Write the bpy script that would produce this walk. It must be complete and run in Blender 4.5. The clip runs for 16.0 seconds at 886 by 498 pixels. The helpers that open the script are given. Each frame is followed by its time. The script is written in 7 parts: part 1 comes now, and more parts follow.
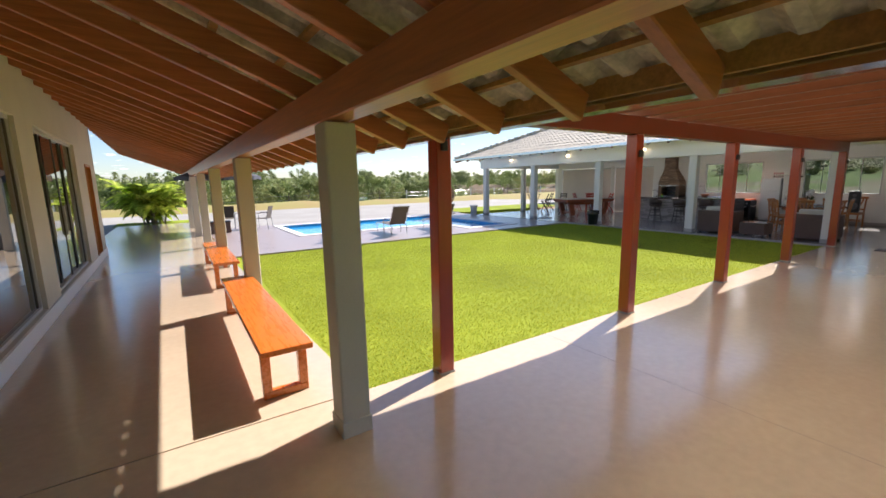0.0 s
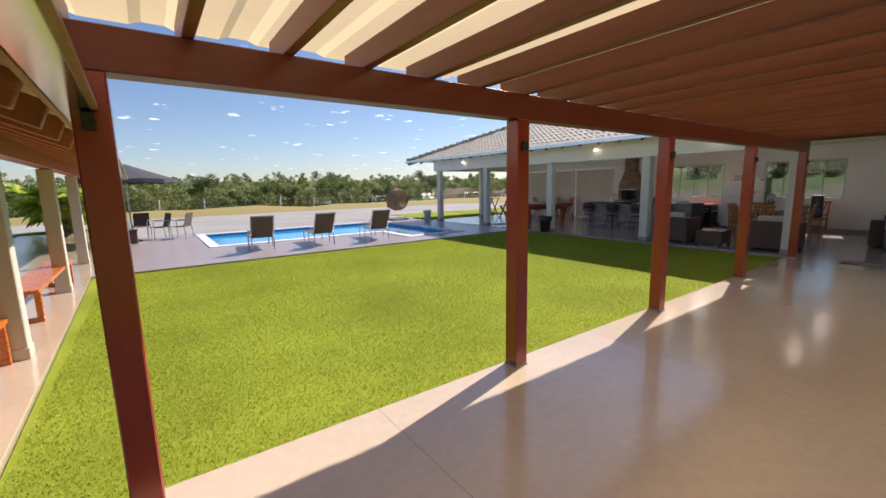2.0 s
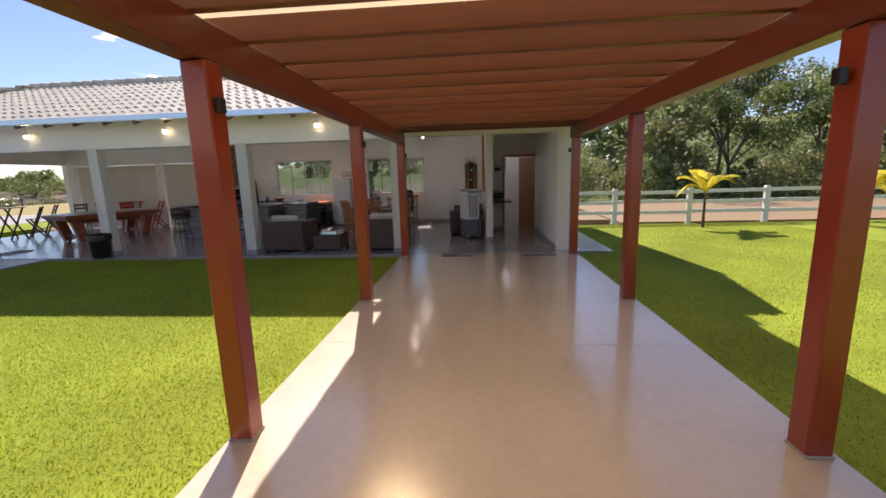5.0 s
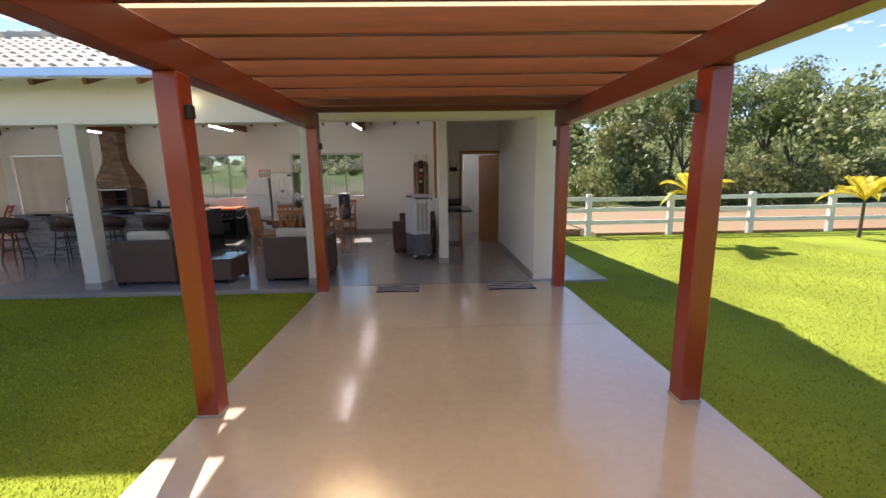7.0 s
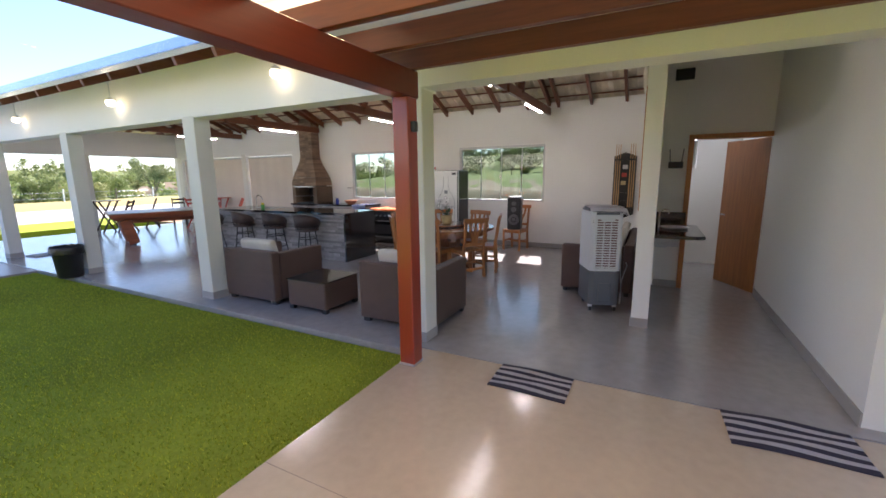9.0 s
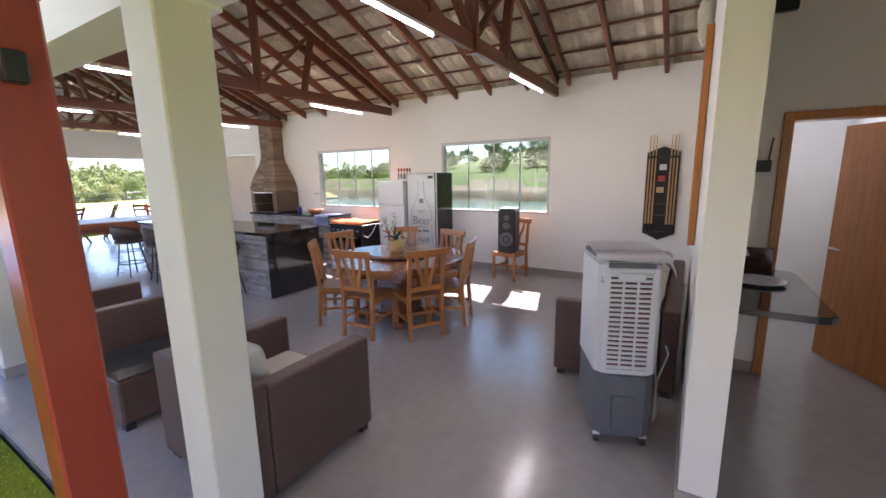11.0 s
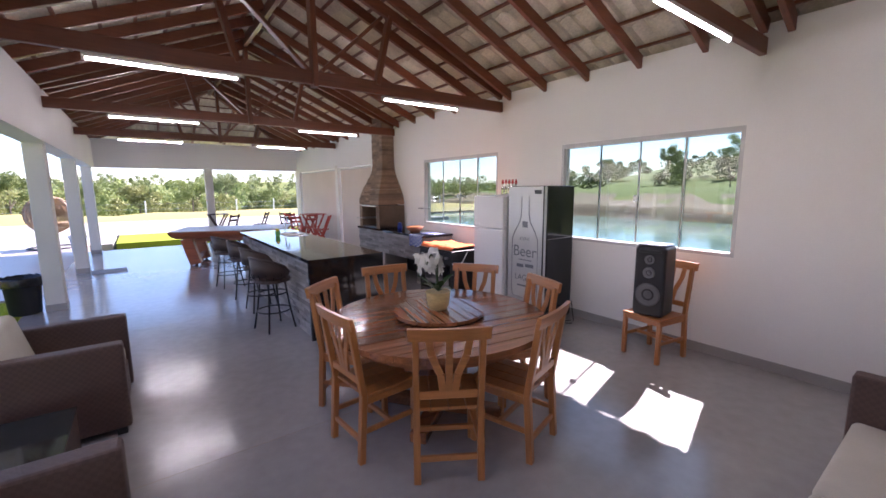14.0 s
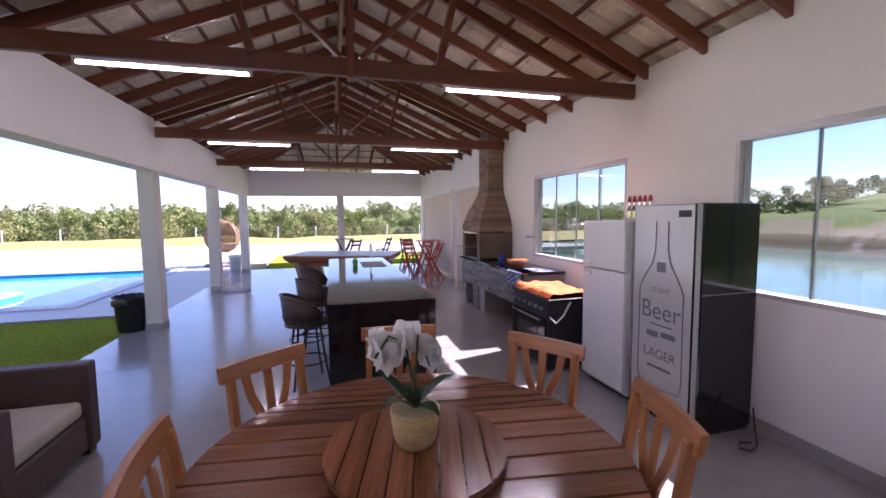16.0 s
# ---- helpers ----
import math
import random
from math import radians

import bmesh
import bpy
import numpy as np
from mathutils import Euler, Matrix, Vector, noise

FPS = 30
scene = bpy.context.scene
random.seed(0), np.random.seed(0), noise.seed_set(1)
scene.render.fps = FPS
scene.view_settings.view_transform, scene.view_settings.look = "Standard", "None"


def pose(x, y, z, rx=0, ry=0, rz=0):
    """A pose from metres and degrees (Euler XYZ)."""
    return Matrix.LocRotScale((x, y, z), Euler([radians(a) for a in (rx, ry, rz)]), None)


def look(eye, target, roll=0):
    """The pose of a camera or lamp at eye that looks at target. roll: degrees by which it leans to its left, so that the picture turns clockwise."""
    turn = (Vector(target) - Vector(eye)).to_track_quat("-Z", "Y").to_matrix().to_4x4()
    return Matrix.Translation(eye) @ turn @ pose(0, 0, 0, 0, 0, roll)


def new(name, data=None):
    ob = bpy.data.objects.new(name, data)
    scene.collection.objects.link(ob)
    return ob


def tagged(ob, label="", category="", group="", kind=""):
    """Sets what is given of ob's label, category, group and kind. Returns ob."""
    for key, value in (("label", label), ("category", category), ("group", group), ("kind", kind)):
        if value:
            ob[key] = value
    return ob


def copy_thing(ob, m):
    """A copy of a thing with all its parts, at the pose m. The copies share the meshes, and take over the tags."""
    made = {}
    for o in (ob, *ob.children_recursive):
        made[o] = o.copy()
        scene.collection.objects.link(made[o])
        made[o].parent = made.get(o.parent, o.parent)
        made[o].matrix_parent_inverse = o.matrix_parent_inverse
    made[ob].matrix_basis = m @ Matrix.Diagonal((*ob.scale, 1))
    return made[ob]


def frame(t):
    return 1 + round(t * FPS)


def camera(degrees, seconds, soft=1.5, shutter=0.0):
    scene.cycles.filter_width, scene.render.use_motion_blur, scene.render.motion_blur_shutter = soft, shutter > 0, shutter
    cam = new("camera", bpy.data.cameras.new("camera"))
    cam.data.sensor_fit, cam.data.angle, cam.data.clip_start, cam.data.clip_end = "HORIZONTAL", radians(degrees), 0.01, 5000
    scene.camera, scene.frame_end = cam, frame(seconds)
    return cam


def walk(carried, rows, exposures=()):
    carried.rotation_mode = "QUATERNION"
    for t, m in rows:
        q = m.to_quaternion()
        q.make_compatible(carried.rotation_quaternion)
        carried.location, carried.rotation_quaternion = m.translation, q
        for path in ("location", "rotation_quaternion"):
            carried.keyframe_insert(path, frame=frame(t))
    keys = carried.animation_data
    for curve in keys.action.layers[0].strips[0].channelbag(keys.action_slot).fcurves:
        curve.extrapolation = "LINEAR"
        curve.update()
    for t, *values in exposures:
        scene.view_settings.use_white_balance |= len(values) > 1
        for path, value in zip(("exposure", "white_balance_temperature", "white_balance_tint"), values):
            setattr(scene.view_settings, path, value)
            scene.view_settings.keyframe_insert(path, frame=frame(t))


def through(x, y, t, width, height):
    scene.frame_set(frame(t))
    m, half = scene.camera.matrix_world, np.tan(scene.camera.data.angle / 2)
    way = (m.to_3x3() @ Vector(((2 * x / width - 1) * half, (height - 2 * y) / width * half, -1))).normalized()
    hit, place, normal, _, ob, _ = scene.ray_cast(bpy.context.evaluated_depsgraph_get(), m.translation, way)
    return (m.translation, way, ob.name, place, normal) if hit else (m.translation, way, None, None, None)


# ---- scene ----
cam = camera(95.2, 16.0, soft=1.6)
# seconds, eye, heading, pitch, roll
PATH = [
    (0, (-0.856, 0.229, 1.720), -33.22, -9.32, -1.13),
    (0.5, (-0.405, 0.248, 1.729), -28.63, -8.59, -0.97),
    (1, (0.074, 0.370, 1.735), -27.15, -8.56, -0.88),
    (1.5, (0.605, 0.466, 1.743), -29.66, -8.76, -1.11),
    (2, (1.229, 0.608, 1.697), -35.78, -8.89, -1.16),
    (2.5, (1.732, 0.780, 1.664), -43.76, -8.96, -1.20),
    (3, (2.238, 1.023, 1.656), -51.99, -9.45, -1.12),
    (3.5, (2.694, 1.279, 1.647), -60.57, -9.58, -1.10),
    (4, (3.220, 1.466, 1.636), -69.03, -9.86, -1.26),
    (4.5, (3.757, 1.620, 1.625), -77.07, -10.06, -1.37),
    (5, (4.352, 1.683, 1.602), -84.87, -10.22, -1.66),
    (5.5, (4.949, 1.758, 1.604), -91.64, -10.25, -1.48),
    (6, (5.555, 1.758, 1.607), -95.10, -10.26, -1.29),
    (6.5, (6.174, 1.705, 1.608), -95.10, -10.28, -1.11),
    (7, (6.810, 1.620, 1.611), -91.48, -10.29, -0.93),
    (7.5, (7.467, 1.526, 1.614), -84.10, -10.32, -0.74),
    (8, (8.142, 1.466, 1.607), -75.17, -10.30, -0.69),
    (8.5, (8.843, 1.395, 1.620), -67.49, -10.26, -0.68),
    (9, (9.562, 1.367, 1.631), -62.63, -10.21, -0.68),
    (9.5, (10.268, 1.377, 1.643), -59.95, -10.18, -0.67),
    (10, (10.928, 1.415, 1.654), -58.79, -10.14, -0.66),
    (10.5, (11.512, 1.476, 1.666), -58.54, -10.09, -0.66),
    (11, (12.035, 1.557, 1.725), -58.67, -10.44, -1.03),
    (11.5, (12.558, 1.606, 1.750), -58.04, -10.44, -1.02),
    (12, (13.060, 1.624, 1.752), -57.01, -10.40, -1.03),
    (12.5, (13.462, 1.666, 1.763), -54.03, -10.22, -0.89),
    (13, (13.718, 1.754, 1.747), -48.58, -9.66, -0.72),
    (13.5, (13.925, 1.860, 1.751), -42.17, -9.12, -0.58),
    (14, (14.109, 2.100, 1.729), -36.50, -8.45, -0.41),
    (14.5, (14.325, 2.408, 1.714), -31.88, -8.06, -0.53),
    (15, (14.687, 2.735, 1.694), -26.87, -7.52, -0.57),
    (15.5, (15.094, 2.969, 1.704), -21.67, -6.40, -0.59),
    (16, (15.591, 3.092, 1.679), -15.47, -4.58, -0.57),
]
walk(cam, [(t, pose(*eye, 90 + pitch, 0, heading) @ pose(0, 0, 0, 0, 0, roll)) for t, eye, heading, pitch, roll in PATH],
     exposures=[(0, 1.6, 6350, 17), (1.5, 1.15, 6400, 18), (3.5, 1.08, 6450, 23), (5.0, 1.4, 6500, 23), (7.5, 2.05, 6300, 20), (8.0, 2.2, 6200, 20),
                (10.5, 3.05, 6150, 25), (11.5, 3.1, 6050, 26), (12.5, 3.0, 5950, 27), (14, 2.75, 5950, 32), (16, 2.5, 5900, 41)])

# ---- sky and sun ----
SUN = Vector((1.0, 0.25, 0.95)).normalized()
world = bpy.data.worlds.new("sky")
scene.world = world
world.use_nodes = True
wn, wl = world.node_tree.nodes, world.node_tree.links
wn.clear()
sky = wn.new("ShaderNodeTexSky")
sky.sky_type = "NISHITA"
sky.sun_disc = False
sky.sun_elevation = math.asin(SUN.z)
sky.sun_rotation = math.atan2(SUN.x, SUN.y)
sky.air_density, sky.dust_density, sky.ozone_density = 1.0, 0.3, 4.0
# small fair-weather clouds
geo = wn.new("ShaderNodeTexCoord")
sep = wn.new("ShaderNodeSeparateXYZ")
wl.new(geo.outputs["Generated"], sep.inputs[0])
lift = wn.new("ShaderNodeMath"); lift.operation = "ADD"; lift.inputs[1].default_value = 0.07
wl.new(sep.outputs["Z"], lift.inputs[0])
divx = wn.new("ShaderNodeMath"); divx.operation = "DIVIDE"
divy = wn.new("ShaderNodeMath"); divy.operation = "DIVIDE"
wl.new(sep.outputs["X"], divx.inputs[0]); wl.new(lift.outputs[0], divx.inputs[1])
wl.new(sep.outputs["Y"], divy.inputs[0]); wl.new(lift.outputs[0], divy.inputs[1])
flat = wn.new("ShaderNodeCombineXYZ")
wl.new(divx.outputs[0], flat.inputs[0]); wl.new(divy.outputs[0], flat.inputs[1])
puff = wn.new("ShaderNodeTexNoise")
puff.inputs["Scale"].default_value = 3.3
puff.inputs["Detail"].default_value = 6
puff.inputs["Roughness"].default_value = 0.55
wl.new(flat.outputs[0], puff.inputs["Vector"])
cover = wn.new("ShaderNodeValToRGB")
cover.color_ramp.elements[0].position = 0.635
cover.color_ramp.elements[1].position = 0.73
wl.new(puff.outputs["Fac"], cover.inputs[0])
cloud = wn.new("ShaderNodeMix"); cloud.data_type = "RGBA"
cloud.inputs["B"].default_value = (15, 15, 15.2, 1)
wl.new(cover.outputs["Color"], cloud.inputs["Factor"])
wl.new(sky.outputs[0], cloud.inputs["A"])
bg = wn.new("ShaderNodeBackground")
bg.inputs["Strength"].default_value = 0.055
wl.new(cloud.outputs["Result"], bg.inputs["Color"])
wout = wn.new("ShaderNodeOutputWorld")
wl.new(bg.outputs[0], wout.inputs[0])
sun = new("sun", bpy.data.lights.new("sun", "SUN"))
sun.data.energy, sun.data.angle, sun.data.color = 3.5, radians(0.55), (1.0, 0.94, 0.84)
sun.matrix_world = look((60, 20, 60), Vector((60, 20, 60)) - SUN)

# ---- materials ----
def node_mat(name):
    m = bpy.data.materials.new(name)
    m.use_nodes = True
    return m, m.node_tree.nodes, m.node_tree.links, m.node_tree.nodes["Principled BSDF"]


def ramp_of(n, stops):
    r = n.new("ShaderNodeValToRGB")
    e = r.color_ramp.elements
    while len(e) < len(stops):
        e.new(0.5)
    for k, (p, c) in enumerate(stops):
        e[k].position, e[k].color = p, (*c, 1)
    return r


def shade(c, f):
    return tuple(min(1, v * f) for v in c)


def surface(name, colour, rough=0.6, metal=0.0, scale=4.0, spread=0.12, bump=0.1, fine=60.0, stretch=(1, 1, 1), rand=0.0, coat=0.0, spec=0.5, alt=None, rough_var=0.1):
    """Colour that drifts at two scales, with fine relief. rand: difference from piece to piece."""
    m, n, l, b = node_mat(name)
    co = n.new("ShaderNodeTexCoord")
    mp = n.new("ShaderNodeMapping")
    mp.inputs["Scale"].default_value = stretch
    l.new(co.outputs["Object"], mp.inputs[0])
    big = n.new("ShaderNodeTexNoise")
    big.inputs["Scale"].default_value, big.inputs["Detail"].default_value = scale, 5
    sm = n.new("ShaderNodeTexNoise")
    sm.inputs["Scale"].default_value, sm.inputs["Detail"].default_value = fine, 4
    l.new(mp.outputs[0], big.inputs["Vector"]); l.new(mp.outputs[0], sm.inputs["Vector"])
    mixf = n.new("ShaderNodeMath"); mixf.operation = "MULTIPLY_ADD"
    mixf.inputs[1].default_value = 0.4
    l.new(sm.outputs["Fac"], mixf.inputs[0])
    sc = n.new("ShaderNodeMath"); sc.operation = "MULTIPLY"; sc.inputs[1].default_value = 0.6
    l.new(big.outputs["Fac"], sc.inputs[0]); l.new(sc.outputs[0], mixf.inputs[2])
    lo, hi = (shade(colour, 1 - spread * 1.6), shade(colour, 1 + spread * 1.6)) if alt is None else (colour, alt)
    r = ramp_of(n, [(0.3, lo), (0.7, hi)])
    l.new(mixf.outputs[0], r.inputs[0])
    last = r.outputs["Color"]
    if rand:
        oi = n.new("ShaderNodeObjectInfo")
        mr = n.new("ShaderNodeMapRange")
        mr.inputs["To Min"].default_value, mr.inputs["To Max"].default_value = 1 - rand, 1 + rand
        l.new(oi.outputs["Random"], mr.inputs[0])
        hs = n.new("ShaderNodeHueSaturation")
        l.new(mr.outputs[0], hs.inputs["Value"]); l.new(last, hs.inputs["Color"])
        last = hs.outputs["Color"]
    l.new(last, b.inputs["Base Color"])
    rr = n.new("ShaderNodeMapRange")
    rr.inputs["To Min"].default_value, rr.inputs["To Max"].default_value = max(0.02, rough - rough_var), min(1, rough + rough_var)
    l.new(mixf.outputs[0], rr.inputs[0]); l.new(rr.outputs[0], b.inputs["Roughness"])
    b.inputs["Metallic"].default_value = metal
    b.inputs["Specular IOR Level"].default_value = spec
    b.inputs["Coat Weight"].default_value = coat
    b.inputs["Coat Roughness"].default_value = 0.12
    if bump:
        bp = n.new("ShaderNodeBump")
        bp.inputs["Strength"].default_value, bp.inputs["Distance"].default_value = bump, 0.01
        l.new(mixf.outputs[0], bp.inputs["Height"]); l.new(bp.outputs[0], b.inputs["Normal"])
    return m


def wood(name, colour, rough=0.4, axis=0, rand=0.12, coat=0.2, contrast=0.35):
    st = [28, 28, 28]
    st[axis] = 1.6
    return surface(name, shade(colour, 1 - contrast), rough, scale=1.0, fine=3.0, stretch=tuple(st), bump=0.12, rand=rand, coat=coat, alt=shade(colour, 1 + contrast))


def glow(name, colour, power):
    m, n, l, b = node_mat(name)
    b.inputs["Base Color"].default_value = (*colour, 1)
    b.inputs["Emission Color"].default_value = (*colour, 1)
    b.inputs["Emission Strength"].default_value = power
    return m


def clear_glass(name, tint=(1, 1, 1), rough=0.0, least=0.045):
    m, n, l, b = node_mat(name)
    n.remove(b)
    tr = n.new("ShaderNodeBsdfTransparent"); tr.inputs[0].default_value = (*tint, 1)
    gl = n.new("ShaderNodeBsdfGlossy"); gl.inputs["Roughness"].default_value = rough
    lw = n.new("ShaderNodeLayerWeight"); lw.inputs["Blend"].default_value = 0.5
    pw = n.new("ShaderNodeMath"); pw.operation = "POWER"; pw.inputs[1].default_value = 4.0
    l.new(lw.outputs["Facing"], pw.inputs[0])
    ad = n.new("ShaderNodeMath"); ad.operation = "MULTIPLY_ADD"; ad.inputs[1].default_value = 0.8; ad.inputs[2].default_value = least
    l.new(pw.outputs[0], ad.inputs[0])
    mx = n.new("ShaderNodeMixShader")
    l.new(ad.outputs[0], mx.inputs[0]); l.new(tr.outputs[0], mx.inputs[1]); l.new(gl.outputs[0], mx.inputs[2])
    l.new(mx.outputs[0], n["Material Output"].inputs[0])
    return m


def leafy(name, dark, light, through=0.35, rough=0.55):
    """Leaves: each differs a little, and some light comes through."""
    m, n, l, b = node_mat(name)
    g = n.new("ShaderNodeNewGeometry")
    r = ramp_of(n, [(0.0, dark), (1.0, light)])
    l.new(g.outputs["Random Per Island"], r.inputs[0])
    oi = n.new("ShaderNodeObjectInfo")
    mr = n.new("ShaderNodeMapRange"); mr.inputs["To Min"].default_value, mr.inputs["To Max"].default_value = 0.75, 1.25
    l.new(oi.outputs["Random"], mr.inputs[0])
    hs = n.new("ShaderNodeHueSaturation")
    l.new(mr.outputs[0], hs.inputs["Value"]); l.new(r.outputs[0], hs.inputs["Color"])
    l.new(hs.outputs[0], b.inputs["Base Color"])
    b.inputs["Roughness"].default_value = rough
    b.inputs["Specular IOR Level"].default_value = 0.25
    tl = n.new("ShaderNodeBsdfTranslucent")
    l.new(hs.outputs[0], tl.inputs[0])
    mx = n.new("ShaderNodeMixShader"); mx.inputs[0].default_value = through
    l.new(b.outputs[0], mx.inputs[1]); l.new(tl.outputs[0], mx.inputs[2])
    l.new(mx.outputs[0], n["Material Output"].inputs[0])
    return m


def see_through(m, share, colour):
    """Lets a share of the light pass diffusely, as thin roofing sheet and cloth do."""
    n, l = m.node_tree.nodes, m.node_tree.links
    b = n["Principled BSDF"]
    tl = n.new("ShaderNodeBsdfTranslucent"); tl.inputs[0].default_value = (*colour, 1)
    mx = n.new("ShaderNodeMixShader"); mx.inputs[0].default_value = share
    l.new(b.outputs[0], mx.inputs[1]); l.new(tl.outputs[0], mx.inputs[2])
    l.new(mx.outputs[0], n["Material Output"].inputs[0])
    return m


WHITE = surface("white_wall_paint", (0.83, 0.82, 0.78), 0.75, scale=0.7, spread=0.025, bump=0.06, fine=120)
COLUMN = surface("off_white_column_paint", (0.70, 0.68, 0.62), 0.7, scale=1.5, spread=0.04, bump=0.08, fine=90)
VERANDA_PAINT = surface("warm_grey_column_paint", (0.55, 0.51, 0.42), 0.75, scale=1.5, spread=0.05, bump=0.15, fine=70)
RED_WOOD_X = wood("red_stained_timber_x", (0.165, 0.026, 0.012), 0.4, 0, contrast=0.12)
RED_WOOD_Y = wood("red_stained_timber_y", (0.175, 0.048, 0.016), 0.5, 1, contrast=0.25)
RED_WOOD_Z = wood("red_stained_timber_z", (0.27, 0.034, 0.014), 0.32, 2, contrast=0.1, coat=0.3)
BROWN_X = wood("brown_stained_timber_x", (0.15, 0.046, 0.019), 0.42, 0, contrast=0.3)
BROWN_Y = wood("brown_stained_timber_y", (0.15, 0.046, 0.019), 0.42, 1, contrast=0.3)
BROWN_Z = wood("brown_stained_timber_z", (0.15, 0.046, 0.019), 0.42, 2, contrast=0.3)
OCHRE = wood("sawn_ochre_timber", (0.36, 0.20, 0.06), 0.6, 0)
TILE_ROOF = surface("cream_roof_tile", (0.60, 0.54, 0.43), 0.8, scale=3, spread=0.2, bump=0.25, fine=40, rand=0.1)
TILE_UNDER = surface("weathered_tile_underside", (0.62, 0.57, 0.45), 0.85, scale=5, spread=0.3, bump=0.3, fine=30)
SHEET = surface("cream_roof_sheet", (0.62, 0.55, 0.40), 0.6, scale=2, spread=0.08, bump=0.05)
FLOOR_BEIGE = surface("polished_beige_concrete", (0.56, 0.45, 0.325), 0.2, scale=0.8, spread=0.06, bump=0.015, fine=14, spec=0.6, rough_var=0.06, coat=0.8)
FLOOR_GREY = surface("polished_grey_concrete", (0.34, 0.325, 0.32), 0.22, scale=0.7, spread=0.09, bump=0.02, fine=10, spec=0.5, rough_var=0.06, coat=0.6)
for m in (FLOOR_BEIGE, FLOOR_GREY):
    m.node_tree.nodes["Principled BSDF"].inputs["Coat Roughness"].default_value = 0.15
DECK = surface("pool_deck_tile", (0.33, 0.27, 0.26), 0.3, scale=1.2, spread=0.06, bump=0.03)
GRASS = surface("lawn_turf", (0.215, 0.265, 0.026), 0.95, scale=0.6, spread=0.25, bump=0.25, fine=45, spec=0.1)
BLADE = leafy("grass_blades", (0.195, 0.265, 0.02), (0.44, 0.45, 0.045), 0.4, 0.7)
PASTURE = surface("pasture_grass", (0.09, 0.125, 0.03), 0.95, scale=0.15, bump=0.5, fine=3, alt=(0.15, 0.17, 0.05), spec=0.1)
MEADOW = surface("dry_meadow", (0.08, 0.115, 0.028), 0.95, scale=0.05, spread=0.3, bump=0.4, fine=1.5, alt=(0.15, 0.16, 0.055), spec=0.1)
GRAVEL = surface("pale_gravel", (0.30, 0.29, 0.27), 0.9, scale=0.4, spread=0.15, bump=0.4, fine=30)
EARTH = surface("red_earth", (0.26, 0.13, 0.07), 0.95, scale=0.5, spread=0.2, bump=0.5, fine=12, alt=(0.20, 0.17, 0.07))
BANK = surface("dry_grass_bank", (0.30, 0.20, 0.08), 0.95, scale=0.4, bump=0.6, fine=10, alt=(0.26, 0.26, 0.07))
WHITE_PAINT = surface("white_painted_rail", (0.75, 0.74, 0.70), 0.6, scale=3, spread=0.06, bump=0.1)
ALU = surface("white_aluminium", (0.55, 0.55, 0.54), 0.4, metal=0.2, scale=2, spread=0.03, bump=0)
BLACK = surface("black_plastic", (0.014, 0.014, 0.016), 0.4, scale=6, spread=0.2, bump=0.05)
STEEL = surface("brushed_steel", (0.52, 0.52, 0.53), 0.28, metal=1.0, scale=2, fine=200, spread=0.05, bump=0.02)
CHROME = surface("chrome", (0.75, 0.75, 0.76), 0.08, metal=1.0, bump=0, spread=0.02)
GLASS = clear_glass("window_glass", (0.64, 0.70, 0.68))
def forward_scatter(m, share, colour, rough):
    """Adds rough straight-on transmission, as milky ribbed roofing sheet has."""
    n, l = m.node_tree.nodes, m.node_tree.links
    out = n["Material Output"].inputs[0]
    last = out.links[0].from_socket
    rf = n.new("ShaderNodeBsdfRefraction")
    rf.inputs["Color"].default_value, rf.inputs["Roughness"].default_value, rf.inputs["IOR"].default_value = (*colour, 1), rough, 1.08
    mx = n.new("ShaderNodeMixShader"); mx.inputs[0].default_value = share
    l.new(last, mx.inputs[1]); l.new(rf.outputs[0], mx.inputs[2]); l.new(mx.outputs[0], out)
    return m


see_through(SHEET, 0.48, (0.97, 0.75, 0.44))
forward_scatter(SHEET, 0.15, (1.0, 0.78, 0.45), 0.75)
BARK = surface("bark", (0.13, 0.10, 0.07), 0.9, scale=8, spread=0.3, bump=0.6, fine=40, stretch=(1, 1, 0.3))
LEAF_A = leafy("leaves_mid_green", (0.09, 0.13, 0.035), (0.26, 0.30, 0.10))
LEAF_B = leafy("leaves_olive", (0.13, 0.15, 0.05), (0.32, 0.32, 0.12))
LEAF_C = leafy("leaves_dark_green", (0.10, 0.135, 0.05), (0.29, 0.32, 0.13))
PALM_GREEN = leafy("palm_fronds_green", (0.28, 0.40, 0.05), (0.70, 0.76, 0.15), 0.6)
PALM_YELLOW = leafy("palm_fronds_yellow", (0.45, 0.36, 0.03), (0.75, 0.62, 0.08), 0.45)
# red-brown veranda timber, its colour raised to stand in for light bounced off the floor
VER_X = wood("veranda_timber_bounce_lit_x", (0.40, 0.135, 0.052), 0.45, 0, contrast=0.25)
VER_Y = wood("veranda_timber_bounce_lit_y", (0.40, 0.135, 0.052), 0.45, 1, contrast=0.25)


# ---- mesh helpers ----
def link(name, bm, material, parent=None, label="", smooth=False):
    me = bpy.data.meshes.new(name)
    if smooth:
        for f in bm.faces:
            f.smooth = True
    bm.to_mesh(me)
    bm.free()
    me.materials.append(material)
    ob = new(name, me)
    ob.parent = parent
    if label:
        ob["label"] = label
    return ob


def part(name, bm, material, parent, label="", smooth=False):
    return link(name, bm, material, parent, label, smooth)


def structure(name, bm, material, label="", category="", smooth=False):
    ob = link(name, bm, material, None, "", smooth)
    return tagged(ob, label, category, "", "structure")


